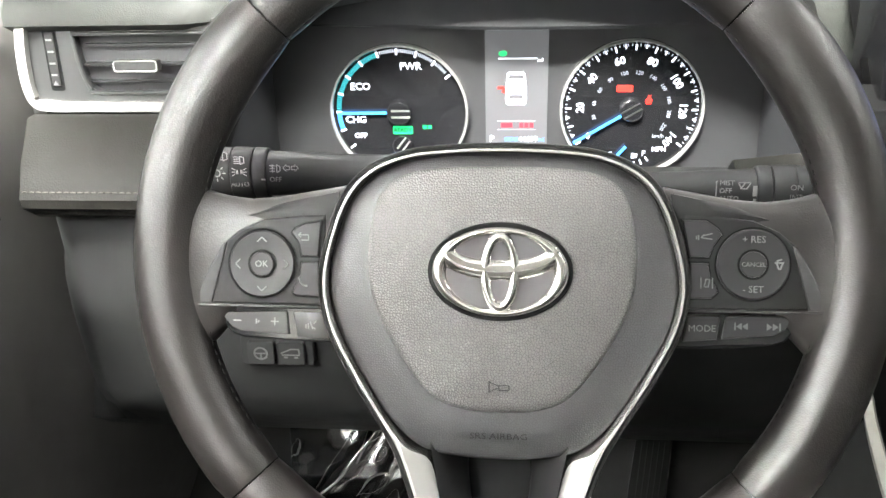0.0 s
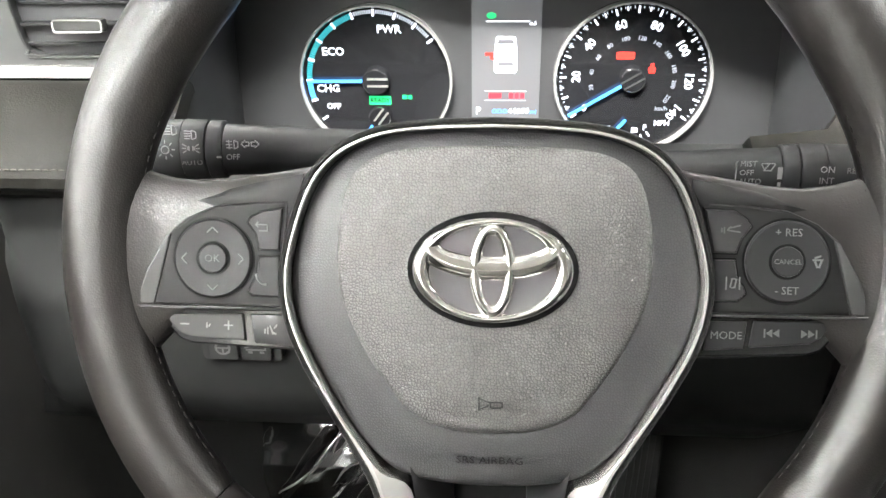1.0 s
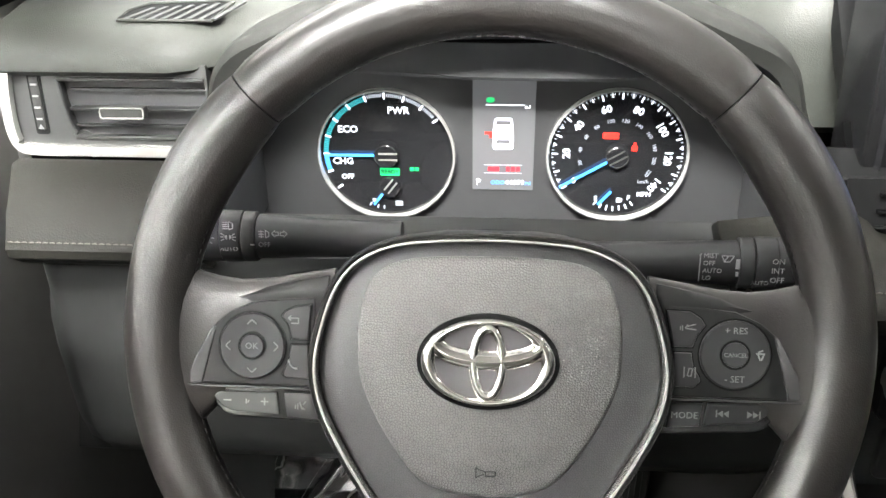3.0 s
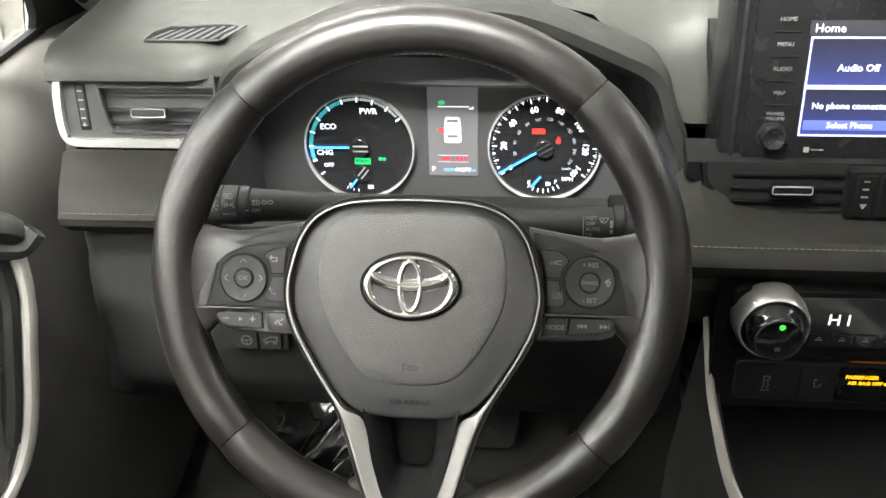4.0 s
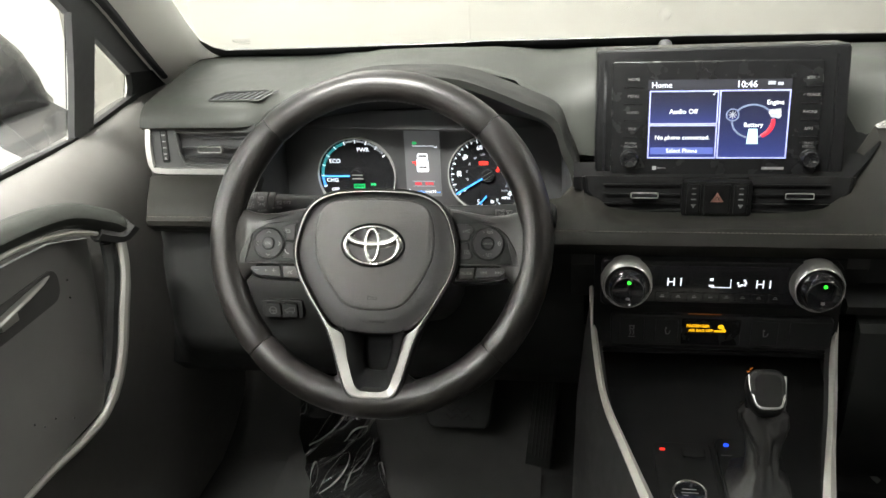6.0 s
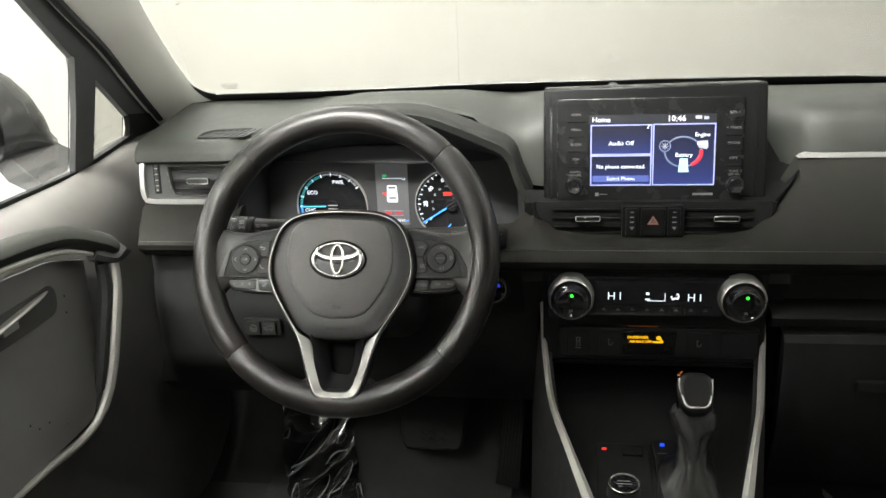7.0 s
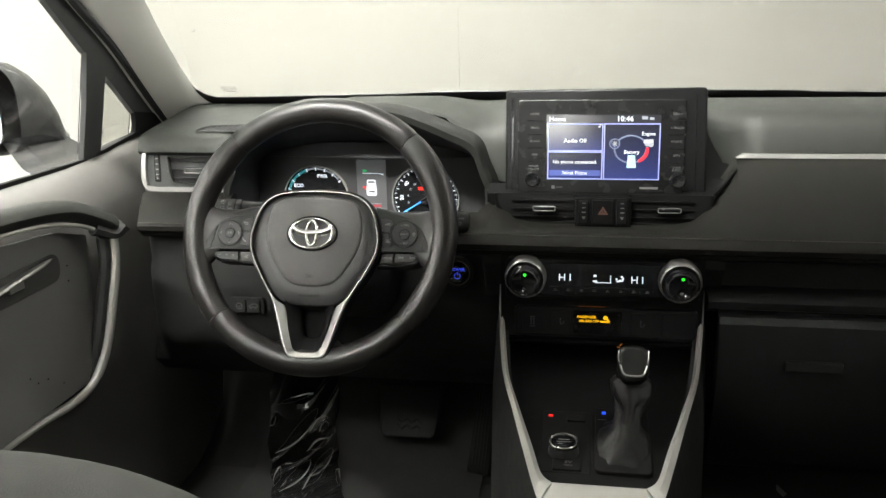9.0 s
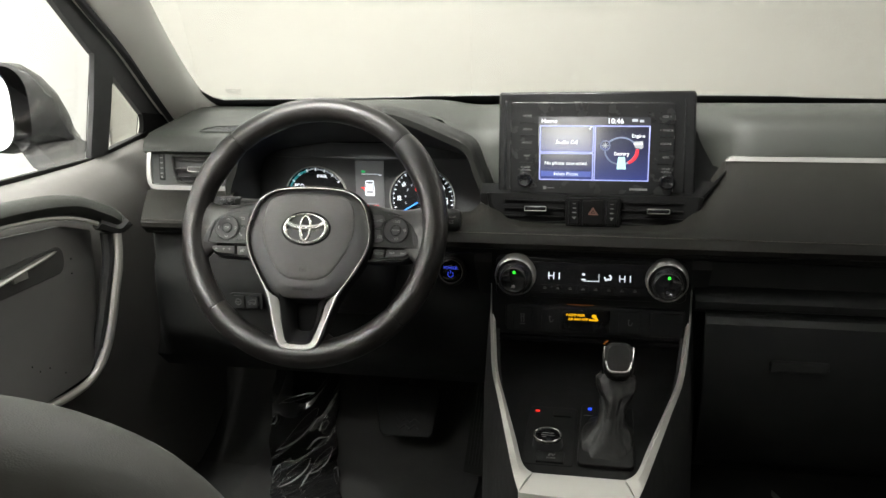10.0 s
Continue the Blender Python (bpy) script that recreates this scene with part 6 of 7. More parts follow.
part("flow_ring", tube([(RX - 0.001 + 0.0225 * math.cos(a), top - 0.0480 + 0.0190 * math.sin(a), 0.0042) for a in [2 * math.pi * k / 40 for k in range(40)]], 0.0011, 6, closed=True, flat=0.3), G_RING, scr, "grey energy ring")
part("charge_arc", tube([(RX - 0.001 + 0.0225 * math.cos(a), top - 0.0480 + 0.0190 * math.sin(a), 0.0047) for a in np.linspace(radians(-62), radians(8), 16)], [0.0022 + 0.0005 * math.sin(k * 0.21) for k in range(16)], 6, flat=0.3), glow("screen_red", (0.85, 0.03, 0.06), GLOW * 0.8), scr, "red energy flow arrow")
part("wheel_sign", band(ellipse(0.0075, 0.0075, 26, RX - 0.0235, top - 0.0405), ellipse(0.0060, 0.0060, 26, RX - 0.0235, top - 0.0405), 0.0042, 0.0048), G_RING, scr)
part("wheel_sign", prism(ellipse(0.0060, 0.0060, 24, RX - 0.0235, top - 0.0405), 0.0040, 0.0046), SCREEN, scr)
part("wheel_spokes", bars([(RX - 0.0235 + 0.0025 * math.cos(radians(a)), top - 0.0405 + 0.0025 * math.sin(radians(a)), 0.0044, 0.0008, a) for a in range(0, 360, 45)], 0.0046), G_DIM, scr)
part("engine_sign", prism([(RX + 0.0160, top - 0.0345), (RX + 0.0290, top - 0.0335), (RX + 0.0300, top - 0.0420), (RX + 0.0275, top - 0.0450), (RX + 0.0180, top - 0.0425)], 0.0041, 0.0050), G_DIM, scr, "pale engine block sign")
part("engine_shine", bars([(RX + 0.0225, top - 0.0375, 0.0125, 0.0028, 3)], 0.0050), G_WHITE, scr)
part("battery_sign", prism([(RX - 0.0048, top - 0.0565), (RX + 0.0048, top - 0.0565), (RX + 0.0065, top - 0.0740), (RX - 0.0065, top - 0.0740)], 0.0041, 0.0050), G_CYAN, scr, "pale cyan battery sign")
words("Engine", 0.0072, scr, G_WHITE, RX + 0.0225, top - 0.0265, 0.0046, name="lettering", bold=0.00008)
words("Battery", 0.0072, scr, G_WHITE, RX, top - 0.0520, 0.0052, name="lettering", bold=0.00008)
part("maker_marks", bars([(-0.0695, -0.0612, 0.0045, 0.0045), (-0.0610, -0.0612, 0.0100, 0.0008)], 0.0035), PRINT_DIM, hu, "small grey maker's mark as bars")
part("maker_marks", bars([(0.0640, -0.0612, 0.0250, 0.0030)], 0.0035), PRINT_DIM, hu, "small grey maker's mark as bars")
for k, (a, b) in enumerate((("HOME", "SEEK >"), ("MENU", "< TRACK"), ("AUDIO", "PHONE"), ("MAP", "APPS"))):
    y = 0.0410 - 0.0191 * k
    for x, t_ in ((-0.0965, a), (0.1000, b)):
        key = part("hard_key", prism(rounded(0.022, 0.0165, 0.0015, cx=x, cy=y), 0.0030, 0.0036), FACE_BLACK, hu, "satin black key")
        words(t_, 0.0046, key, PRINT_DIM, x, y + 0.001, 0.0037, name="lettering")
        part("key_line", box(0.021, 0.0009, 0.0014, 0.0004, cx=x, cy=y - 0.0083, cz=0.0038), PIANO, key, "shiny ledge under the key")
words("POWER", 0.0040, hu, PRINT_DIM, -0.0975, -0.0320, 0.0037, name="lettering")
words("VOLUME", 0.0040, hu, PRINT_DIM, -0.0975, -0.0360, 0.0037, name="lettering")
words("TUNE", 0.0040, hu, PRINT_DIM, 0.1015, -0.0320, 0.0037, name="lettering")
words("SCROLL", 0.0040, hu, PRINT_DIM, 0.1015, -0.0360, 0.0037, name="lettering")
for x in (-0.0985, 0.1035):
    part("turn_knob", lathe([(0.0115, 0.002), (0.0115, 0.004), (0.0098, 0.0046), (0.0094, 0.013), (0.0086, 0.0142), (0.0076, 0.0135), (0.0, 0.0130)], 36), PIANO, hu, "dark turning knob", m=Matrix.Translation((x, -0.0500, 0)))


# ---- centre air vents and hazard switch ----
for s, nm in ((-1, 0.268), (1, 0.4715)):
    cv = thing("center_air_vent", FACE(nm, 0.556, 0.614, 4), "black centre air vent with bright-edged tab", "air vent", "centre vents")
    o = [(-s * 0.065, 0.022), (-s * 0.065, -0.019), (s * 0.014, -0.0235), (s * 0.027, -0.018), (s * 0.047, 0.004), (s * 0.050, 0.022)]
    slot = part("air_slot", prism(o, -0.05, -0.004), VOID, cv, "dark opening")
    part("slot_edge", tube([(x, y, -0.003) for x, y in o[1:]], 0.0025, 6), FASCIA, slot)
    for k in range(3):
        part("slat", box(0.088, 0.0022, 0.010, 0.0008, cx=-s * 0.018, cy=0.012 - 0.0115 * k, cz=-0.006), FASCIA, cv)
    for x in (-0.045, -0.015, 0.015):
        part("fin", box(0.0013, 0.036, 0.004, 0.0004, cx=-s * 0.0 + s * x, cy=0.0, cz=-0.006), FASCIA, cv)
    tx = 0.0205 if s < 0 else -0.0095
    tab = part("tab", box(0.033, 0.0080, 0.010, 0.002, cx=tx, cy=0.002, cz=0.003), PIANO, cv, "vent tab")
    part("tab_edge", tube([(x, y, 0.0075) for x, y in rounded(0.031, 0.0062, 0.0015, 2, tx, 0.002)], 0.0006, 5, closed=True), SILVER, tab, "bright outline")
hz = thing("hazard_switch", FACE(0.371, 0.552, 0.612, 4), "hazard light switch between two vent wheels", "switch")
part("panel", prism(rounded(0.078, 0.042, 0.003), -0.02, 0.002, 0.0012), FASCIA, hz)
hb = part("hazard_button", prism(rounded(0.030, 0.036, 0.002), 0.001, 0.0042, 0.0012), FASCIA, hz)
part("warning_triangle", band([(-0.0075, -0.003), (0.0075, -0.003), (0.0, 0.0085)], [(-0.0030, -0.0008), (0.0030, -0.0008), (0.0, 0.0040)], 0.0040, 0.0046), ORANGE_PRINT, hb, "dull red triangle", smooth=False)
part("warning_triangle", prism([(-0.0018, -0.0002), (0.0018, -0.0002), (0.0, 0.0028)], 0.0040, 0.0046), ORANGE_PRINT, hb, smooth=False)
for x in (-0.0265, 0.0265):
    wheel_ = part("thumb_wheel", box(0.016, 0.036, 0.008, 0.002, cx=x, cz=0.000), FASCIA, hz, "vent thumb wheel")
    part("wheel_mark", bars([(x, 0.013, 0.0045, 0.0010), (x, 0.0065, 0.0050, 0.0014), (x, 0.0, 0.0055, 0.0016)], 0.0038, 0.0006), PRINT_DIM, wheel_)
    part("wheel_mark", prism([(x - 0.003, -0.006), (x + 0.003, -0.006), (x, -0.0105)], 0.0038, 0.0044), PRINT_DIM, wheel_)


# ---- climate controls ----
cl = thing("climate_controls", FACE(0.3705, 0.487, 0.531), "black climate panel with lit display and two knobs", "climate panel")
part("panel", prism(rounded(0.262, 0.058, 0.008), -0.03, 0.0, 0.002), FASCIA, cl)
win = part("display_window", prism(rounded(0.166, 0.046, 0.002, cy=0.001), -0.002, 0.0012, 0.0006), PIANO, cl, "glossy black display strip")
words("H I", 0.0142, win, G_WHITE, -0.0492, 0.0035, 0.0016, name="lettering", wide=1.0)
words("H I", 0.0142, win, G_WHITE, 0.0480, 0.0025, 0.0016, name="lettering")
part("fan_sign", bars([(-0.0085, 0.0075, 0.004, 0.0032), (-0.0085, 0.0000, 0.006, 0.0022), (0.0020, -0.0020, 0.0220, 0.0010), (0.0125, 0.0030, 0.0010, 0.0110)], 0.0012), G_WHITE, win, "lit fan sign")
part("airflow_sign", bars([(0.0235, 0.0010, 0.006, 0.0026, 20), (0.0285, 0.0030, 0.0022, 0.0060, -15), (0.0205, 0.0035, 0.0024, 0.0024), (0.0275, 0.0070, 0.0028, 0.0024)], 0.0012), G_WHITE, win, "lit airflow sign")
for k in range(8):
    x = -0.062 + 0.0177 * k
    key = part("key", prism(rounded(0.0160, 0.0110, 0.001, cx=x, cy=-0.0145), 0.0008, 0.0022, 0.0005), PIANO, cl)
    part("key_sign", bars([(x, -0.0145, 0.005, 0.0010), (x, -0.0125, 0.0026, 0.0008)], 0.0022), PRINT_DIM, key)
for x in (-0.1028, 0.1038):
    M = Matrix.Translation((x, 0.0045, -0.001))
    kb = part("knob", lathe([(0.0290, -0.004), (0.0286, 0.006), (0.0279, 0.0150), (0.0268, 0.0180)], 48), KNOB_SHADED, cl, "silver-ringed temperature knob", m=M)
    part("knob_crest", lathe([(0.0270, 0.0175), (0.0266, 0.0198), (0.0259, 0.0206), (0.0251, 0.0202), (0.0246, 0.0180)], 48), SILVER_BRIGHT, kb, "lit crest of the silver barrel, in a brighter metal", m=M)
    part("knob_grip", lathe([(0.0247, 0.010), (0.0243, 0.0180), (0.0215, 0.0215), (0.0196, 0.0290), (0.0187, 0.0335), (0.0177, 0.0348), (0.0168, 0.0342), (0.0, 0.0338)], 48), PIANO, kb, "glossy black grip", m=M)
    part("knob_ring", lathe([(0.0182, 0.0340), (0.0179, 0.0351), (0.0173, 0.0353), (0.0168, 0.0340)], 40), GLOSS_GREY, kb, "thin bright ring", m=M)
    part("knob_lamp", prism(ellipse(0.0022, 0.0022, 16, x + 0.001, 0.0158), 0.0322, 0.0333), G_LED, kb, "green lamp")
    part("knob_sign", bars([(x, -0.0040, 0.0042, 0.0034)], 0.0330), PRINT_DIM, kb, "small grey mark")

# switch row below
sr = thing("switch_row", FACE(0.377, 0.494, 0.468, -3), "black switch row with amber airbag lamp", "switch panel")
part("plate", prism(rounded(0.250, 0.042, 0.006), -0.03, 0.0, 0.002), STALK, sr)
for x, w in ((-0.100, 0.028), (-0.060, 0.026), (0.050, 0.030), (0.100, 0.045)):
    key = part("key", prism(rounded(w, 0.032, 0.002, cx=x), -0.001, 0.0015, 0.0008), STALK, sr)
    if x == -0.100:
        part("key_sign", bars([(x, 0.0062, 0.0066, 0.0012), (x - 0.0022, 0.0038, 0.0012, 0.0034), (x + 0.0022, 0.0038, 0.0012, 0.0034), (x, 0.0022, 0.0056, 0.0012), (x - 0.0018, -0.0008, 0.0012, 0.0040, 20), (x + 0.0018, -0.0008, 0.0012, 0.0040, 20), (x - 0.0018, -0.0045, 0.0012, 0.0036, -20), (x + 0.0018, -0.0045, 0.0012, 0.0036, -20), (x, -0.0085, 0.0075, 0.0012)], 0.0015), PRINT_DIM, key, "skid control sign")
    elif x < 0.09:
        part("key_sign", bars([(x - 0.0010, 0.0040, 0.0022, 0.0022), (x - 0.0012, -0.0005, 0.0012, 0.0055, 12), (x + 0.0008, -0.0036, 0.0040, 0.0011), (x + 0.0034, -0.0010, 0.0010, 0.0040, -20)], 0.0015), PRINT_DIM, key)
lampw = part("lamp_window", prism(rounded(0.066, 0.034, 0.002, cx=-0.010), -0.001, 0.0012, 0.0006), FACE_BLACK, sr, "glossy lamp window")
words("PASSENGER", 0.0050, lampw, G_AMBER, -0.0250, 0.0082, 0.0018, name="lettering", bold=0.0002)
words("AIR BAG OFF", 0.0047, lampw, G_AMBER, -0.0215, 0.0022, 0.0018, name="lettering", bold=0.0002)
part("passenger_sign", prism(ellipse(0.0034, 0.0030, 16, 0.0010, 0.0076), 0.0014, 0.0019), G_AMBER, lampw, "amber seat sign")
part("passenger_sign", bars([(0.0040, 0.0045, 0.0030, 0.0075, 35), (0.0000, 0.0018, 0.0130, 0.0026)], 0.0014), G_AMBER, lampw, "amber seat sign")
# glint of the amber lettering, drawn as a faintly glowing bar
part("lamp_glint", bars([(-0.0185, 0.0240, 0.0370, 0.0009)], 0.0012), G_AMBER_FAINT, sr, "glint of the amber lamp as a glowing line")

# start button
pb = thing("power_button", FACE(0.162, 0.556, 0.515, 8), "round blue-lit power button with bright ring", "button")
part("collar", lathe([(0.0235, -0.004), (0.0225, 0.003), (0.0195, 0.0050), (0.0180, 0.0045), (0.0175, 0.002)], 40), LOWER, pb)
part("ring", lathe([(0.0190, 0.0035), (0.0186, 0.0062), (0.0176, 0.0066), (0.0168, 0.0050)], 40), SILVER_BRIGHT, pb, "bright ring")
cap = part("cap", lathe([(0.0166, 0.0), (0.0164, 0.0055), (0.0140, 0.0066), (0.0, 0.0062)], 40), PIANO, pb, "glossy black cap")
G_DEEP = glow("deep_blue", (0.04, 0.08, 1.0), GLOW * 0.6)
words("POWER", 0.0062, cap, G_DEEP, 0, 0.0055, 0.0067, name="lettering", bold=0.0001)
part("power_sign", tube([(0.0042 * math.cos(a), -0.0040 + 0.0042 * math.sin(a), 0.0068) for a in np.linspace(radians(125), radians(415), 18)], 0.0005, 5), G_DEEP, cap)
part("power_sign", bars([(0, -0.0005, 0.0010, 0.0050)], 0.0066), G_DEEP, cap)


# ---- centre console ----
con = thing("center_console", pose(MID, 0.2, 0.0), "black centre console framed by silver side rails", "center console")
RO = [(0.227, 0.527, 0.507), (0.229, 0.505, 0.472), (0.232, 0.484, 0.444), (0.241, 0.434, 0.409), (0.259, 0.364, 0.396), (0.280, 0.275, 0.387), (0.296, 0.208, 0.381), (0.306, 0.172, 0.379)]
RI = [(0.233, 0.525, 0.505), (0.2358, 0.505, 0.472), (0.2400, 0.484, 0.444), (0.2490, 0.436, 0.410), (0.2685, 0.365, 0.397), (0.291, 0.282, 0.388), (0.305, 0.228, 0.383), (0.318, 0.212, 0.381)]


def bed_x(y):
    pts = [(0.60, 0.226), (0.527, 0.228), (0.484, 0.234), (0.434, 0.244), (0.364, 0.264), (0.275, 0.285), (0.208, 0.300), (0.17, 0.308), (-0.5, 0.308)]
    for (y1, x1), (y2, x2) in zip(pts, pts[1:]):
        if y2 <= y <= y1:
            return x2 + (x1 - x2) * (y - y2) / (y1 - y2)
    return 0.226


bed = []
for f in (0.0, 0.25, 0.5, 0.75, 1.0):
    row = []
    for y, z in ((0.505, 0.566), (0.499, 0.560), (0.499, 0.442), (0.507, 0.436), (0.575, 0.425), (0.582, 0.402), (0.50, 0.381), (0.42, 0.372), (0.30, 0.363), (0.205, 0.357), (0.0, 0.350), (-0.4, 0.35)):
        x0 = bed_x(y)
        row.append((x0 + (2 * MID - 2 * x0) * f, y, z))
    bed.append(row)
sheet(bed, (0, 0.01, -0.012), BED_BLACK, "console_bed", con, "black textured bed and back wall")
for s in (1, -1):
    mir_ = (lambda p: p) if s > 0 else (lambda p: (2 * MID - p[0], p[1], p[2]))
    a, b = curve(RO, 5), curve(RI, 5)
    rows = []
    for p, q in zip(a, b):
        mid_ = ((p[0] * 0.45 + q[0] * 0.55), (p[1] + q[1]) / 2 - 0.002, (p[2] + q[2]) / 2 + 0.005)
        rows.append([mir_((p[0] + 0.002, p[1], p[2] - 0.007)), mir_(p), mir_(mid_), mir_(q), mir_((q[0], q[1] + 0.002, q[2] - 0.034))])
    part("side_rail", loft(rows), SILVER_PAINT, con, "satin silver side rail", world=True, sharp=0.9)
    wall = []
    for p in a:
        wall.append([mir_((p[0] + 0.003, p[1] + 0.002, p[2] - 0.010)), mir_((p[0] - 0.004, p[1], p[2] - 0.06)), mir_((p[0] - 0.012, p[1] + 0.01, p[2] - 0.16)), mir_((p[0] - 0.020, p[1] + 0.02, -0.01))])
    wall.append([mir_((0.30, -0.45, 0.35)), mir_((0.295, -0.45, 0.30)), mir_((0.285, -0.45, 0.2)), mir_((0.28, -0.45, -0.01))])
    sheet(wall, (0.01 * s, 0, 0), LOWER, "side_wall", con, "black side panel")
    # stack cheeks beside the climate panel
    cheek = [[mir_((x, y, z)) for y, z in ((0.53, 0.575), (0.508, 0.568), (0.508, 0.545), (0.536, 0.512), (0.560, 0.48))] for x in (0.205, 0.222, 0.238, 0.252)]
    sheet(cheek, (0, 0.015, 0), LOWER, "stack_cheek", con)
foot_a = [(0.306, 0.172, 0.378), (0.33, 0.168, 0.379), (0.37, 0.167, 0.379), (0.41, 0.168, 0.379), (0.434, 0.172, 0.378)]
foot_b = [(0.318, 0.212, 0.381), (0.335, 0.210, 0.382), (0.37, 0.210, 0.382), (0.405, 0.210, 0.382), (0.422, 0.212, 0.381)]
rows = [[(p[0], p[1] - 0.004, p[2] - 0.02), p, (q[0], q[1] - 0.012, q[2] + 0.003), q, (q[0], q[1] + 0.003, q[2] - 0.030)] for p, q in zip(foot_a, foot_b)]
part("cross_rail", loft(rows), SILVER_PAINT, con, "satin silver cross rail", world=True, sharp=0.9)
part("rear_lid", box(0.13, 0.55, 0.05, 0.012, cx=MID, cy=-0.135, cz=0.352), LOWER, con, "black console lid", world=True)

# control plate with drive dial, lamps and gear selector
BED = lambda x, y, lift=0.0: Matrix.Translation((x, y, 0.363 + (y - 0.30) * 0.075 + lift)) @ pose(0, 0, 0, math.degrees(math.atan(0.075)))
cp = thing("control_plate", BED(0.330, 0.330, -0.003), "black control plate with drive mode dial and small lamps", "control panel")
part("plate", prism(rounded(0.064, 0.142, 0.006, cy=0.008), -0.006, 0.004, 0.002), BED_BLACK, cp)
dialp = part("drive_dial", lathe([(0.0225, 0.002), (0.0220, 0.008), (0.0203, 0.014), (0.0198, 0.018), (0.0192, 0.0195), (0.0176, 0.0190)], 44), MATTE, cp, "dark drive mode dial", m=Matrix.Translation((-0.002, -0.018, -0.003)) @ Matrix.Diagonal((0.86, 0.86, 1.15, 1)))
part("dial_ring", lathe([(0.0206, 0.0165), (0.0204, 0.0196), (0.0196, 0.0203), (0.0184, 0.0196), (0.0182, 0.0180)], 44), KNOB_METAL, dialp, "bright ring", m=Matrix.Translation((-0.002, -0.018, -0.003)) @ Matrix.Diagonal((0.86, 0.86, 1.15, 1)))
part("dial_cap", lathe([(0.0184, 0.014), (0.0180, 0.0188), (0.0, 0.0192)], 40), PIANO, dialp, "glossy cap", m=Matrix.Translation((-0.002, -0.018, -0.003)) @ Matrix.Diagonal((0.86, 0.86, 1.15, 1)))
part("dial_marks", bars([(-0.002, -0.014, 0.014, 0.0012), (-0.002, -0.019, 0.017, 0.0010), (-0.006, -0.023, 0.005, 0.0010)], 0.0191), PRINT_DIM, dialp)
ev = part("ev_key", prism(rounded(0.034, 0.024, 0.002, cx=0.003, cy=-0.046), 0.003, 0.0060, 0.001), BED_BLACK, cp)
words("EV", 0.0075, ev, PRINT_DIM, 0.004, -0.0435, 0.0067, name="lettering", shear=0.2, bold=0.0001)
words("MODE", 0.0040, ev, PRINT_DIM, 0.004, -0.0500, 0.0067, name="lettering")
part("red_lamp", prism(rounded(0.0060, 0.0028, 0.0012, cx=-0.0215, cy=0.065), 0.003, 0.0055), G_RED, cp, "small red lamp")
part("small_key", prism(rounded(0.024, 0.014, 0.002, cx=0.012, cy=0.060), 0.003, 0.0060, 0.001), BED_BLACK, cp)

gs = thing("gear_selector", BED(0.400, 0.330, 0.002), "gear selector with leather boot and silver-framed knob", "gear selector")
part("base_plate", prism(rounded(0.068, 0.146, 0.008, cx=0.0, cy=0.012), -0.006, 0.003, 0.0015), BED_BLACK, gs)
part("scale_lamp", prism(rounded(0.0052, 0.0040, 0.0012, cx=-0.0225, cy=0.071), 0.002, 0.0048), G_LAMP_BLUE, gs, "small blue lamp")
part("scale_marks", bars([(-0.024, 0.055, 0.012, 0.001)], 0.0030), PRINT_DIM, gs)
FORM = ((0.0, 0.002, 0.031, 0.050, 0.002), (0.13, 0.006, 0.0255, 0.040, 0.008), (0.28, 0.015, 0.0150, 0.026, 0.020), (0.42, 0.025, 0.0130, 0.018, 0.032), (0.58, 0.036, 0.0165, 0.018, 0.046), (0.75, 0.046, 0.0235, 0.020, 0.057), (0.90, 0.055, 0.0245, 0.020, 0.068), (1.0, 0.061, 0.017, 0.015, 0.073))


def boot_form(t):
    for p, q in zip(FORM, FORM[1:]):
        if t <= q[0]:
            f = (t - p[0]) / (q[0] - p[0])
            return [a + (b - a) * f for a, b in zip(p[1:], q[1:])]


rings = []
for k in range(41):
    t = k / 40
    z, w, d, cy = boot_form(t)
    ring = []
    for j in range(48):
        a = 2 * math.pi * j / 48
        deep = 0.05 + 0.15 * math.sin(math.pi * min(1.0, t * 1.15)) ** 2
        fold = 1 + deep * math.sin(4 * a + 2.6 * t + 0.9) * (1 if t < 0.9 else 0.5) + 0.05 * abs(math.sin(5.5 * a - 7 * t)) + 0.035 * math.sin(9 * a + 13 * t)
        ca, sa = math.cos(a), math.sin(a)
        sq = 0.55 + 0.45 * min(1.0, t * 2.2)
        ring.append((0.010 * min(1.0, t * 1.6) + w * fold * math.copysign(abs(ca) ** sq, ca), cy + d * fold * math.copysign(abs(sa) ** sq, sa), z + 0.0025 * math.sin(3 * a + 9 * t) * math.sin(math.pi * t)))
    rings.append(ring)
part("boot", loft(rings), BOOT, gs, "creased black leather boot", sharp=1.5)
part("collar", lathe([(0.0185, -0.004), (0.0200, 0.0), (0.0200, 0.005), (0.0180, 0.008)], 30), PIANO, gs, "glossy collar", m=Matrix.Translation((0.0115, 0.073, 0.057)) @ pose(0, 0, 0, 30))
KM = Matrix.Translation((0.0125, 0.079, 0.067)) @ pose(0, 0, 0, 42) @ Matrix.Diagonal((0.80, 0.86, 0.86, 1))
rings = []
for z, w, d in ((-0.016, 0.018, 0.016), (-0.010, 0.0215, 0.021), (0.0, 0.0245, 0.026), (0.012, 0.0255, 0.029), (0.020, 0.0245, 0.029), (0.025, 0.0215, 0.026), (0.0265, 0.017, 0.021)):
    rings.append([(x * (1 + 0.10 * (y / 0.03)), y, z) for x, y in rounded(2 * w, 2 * d, w * 0.75, 6)])
kn = part("knob", loft(rings), BOOT, gs, "black selector knob", m=KM, sharp=1.0)
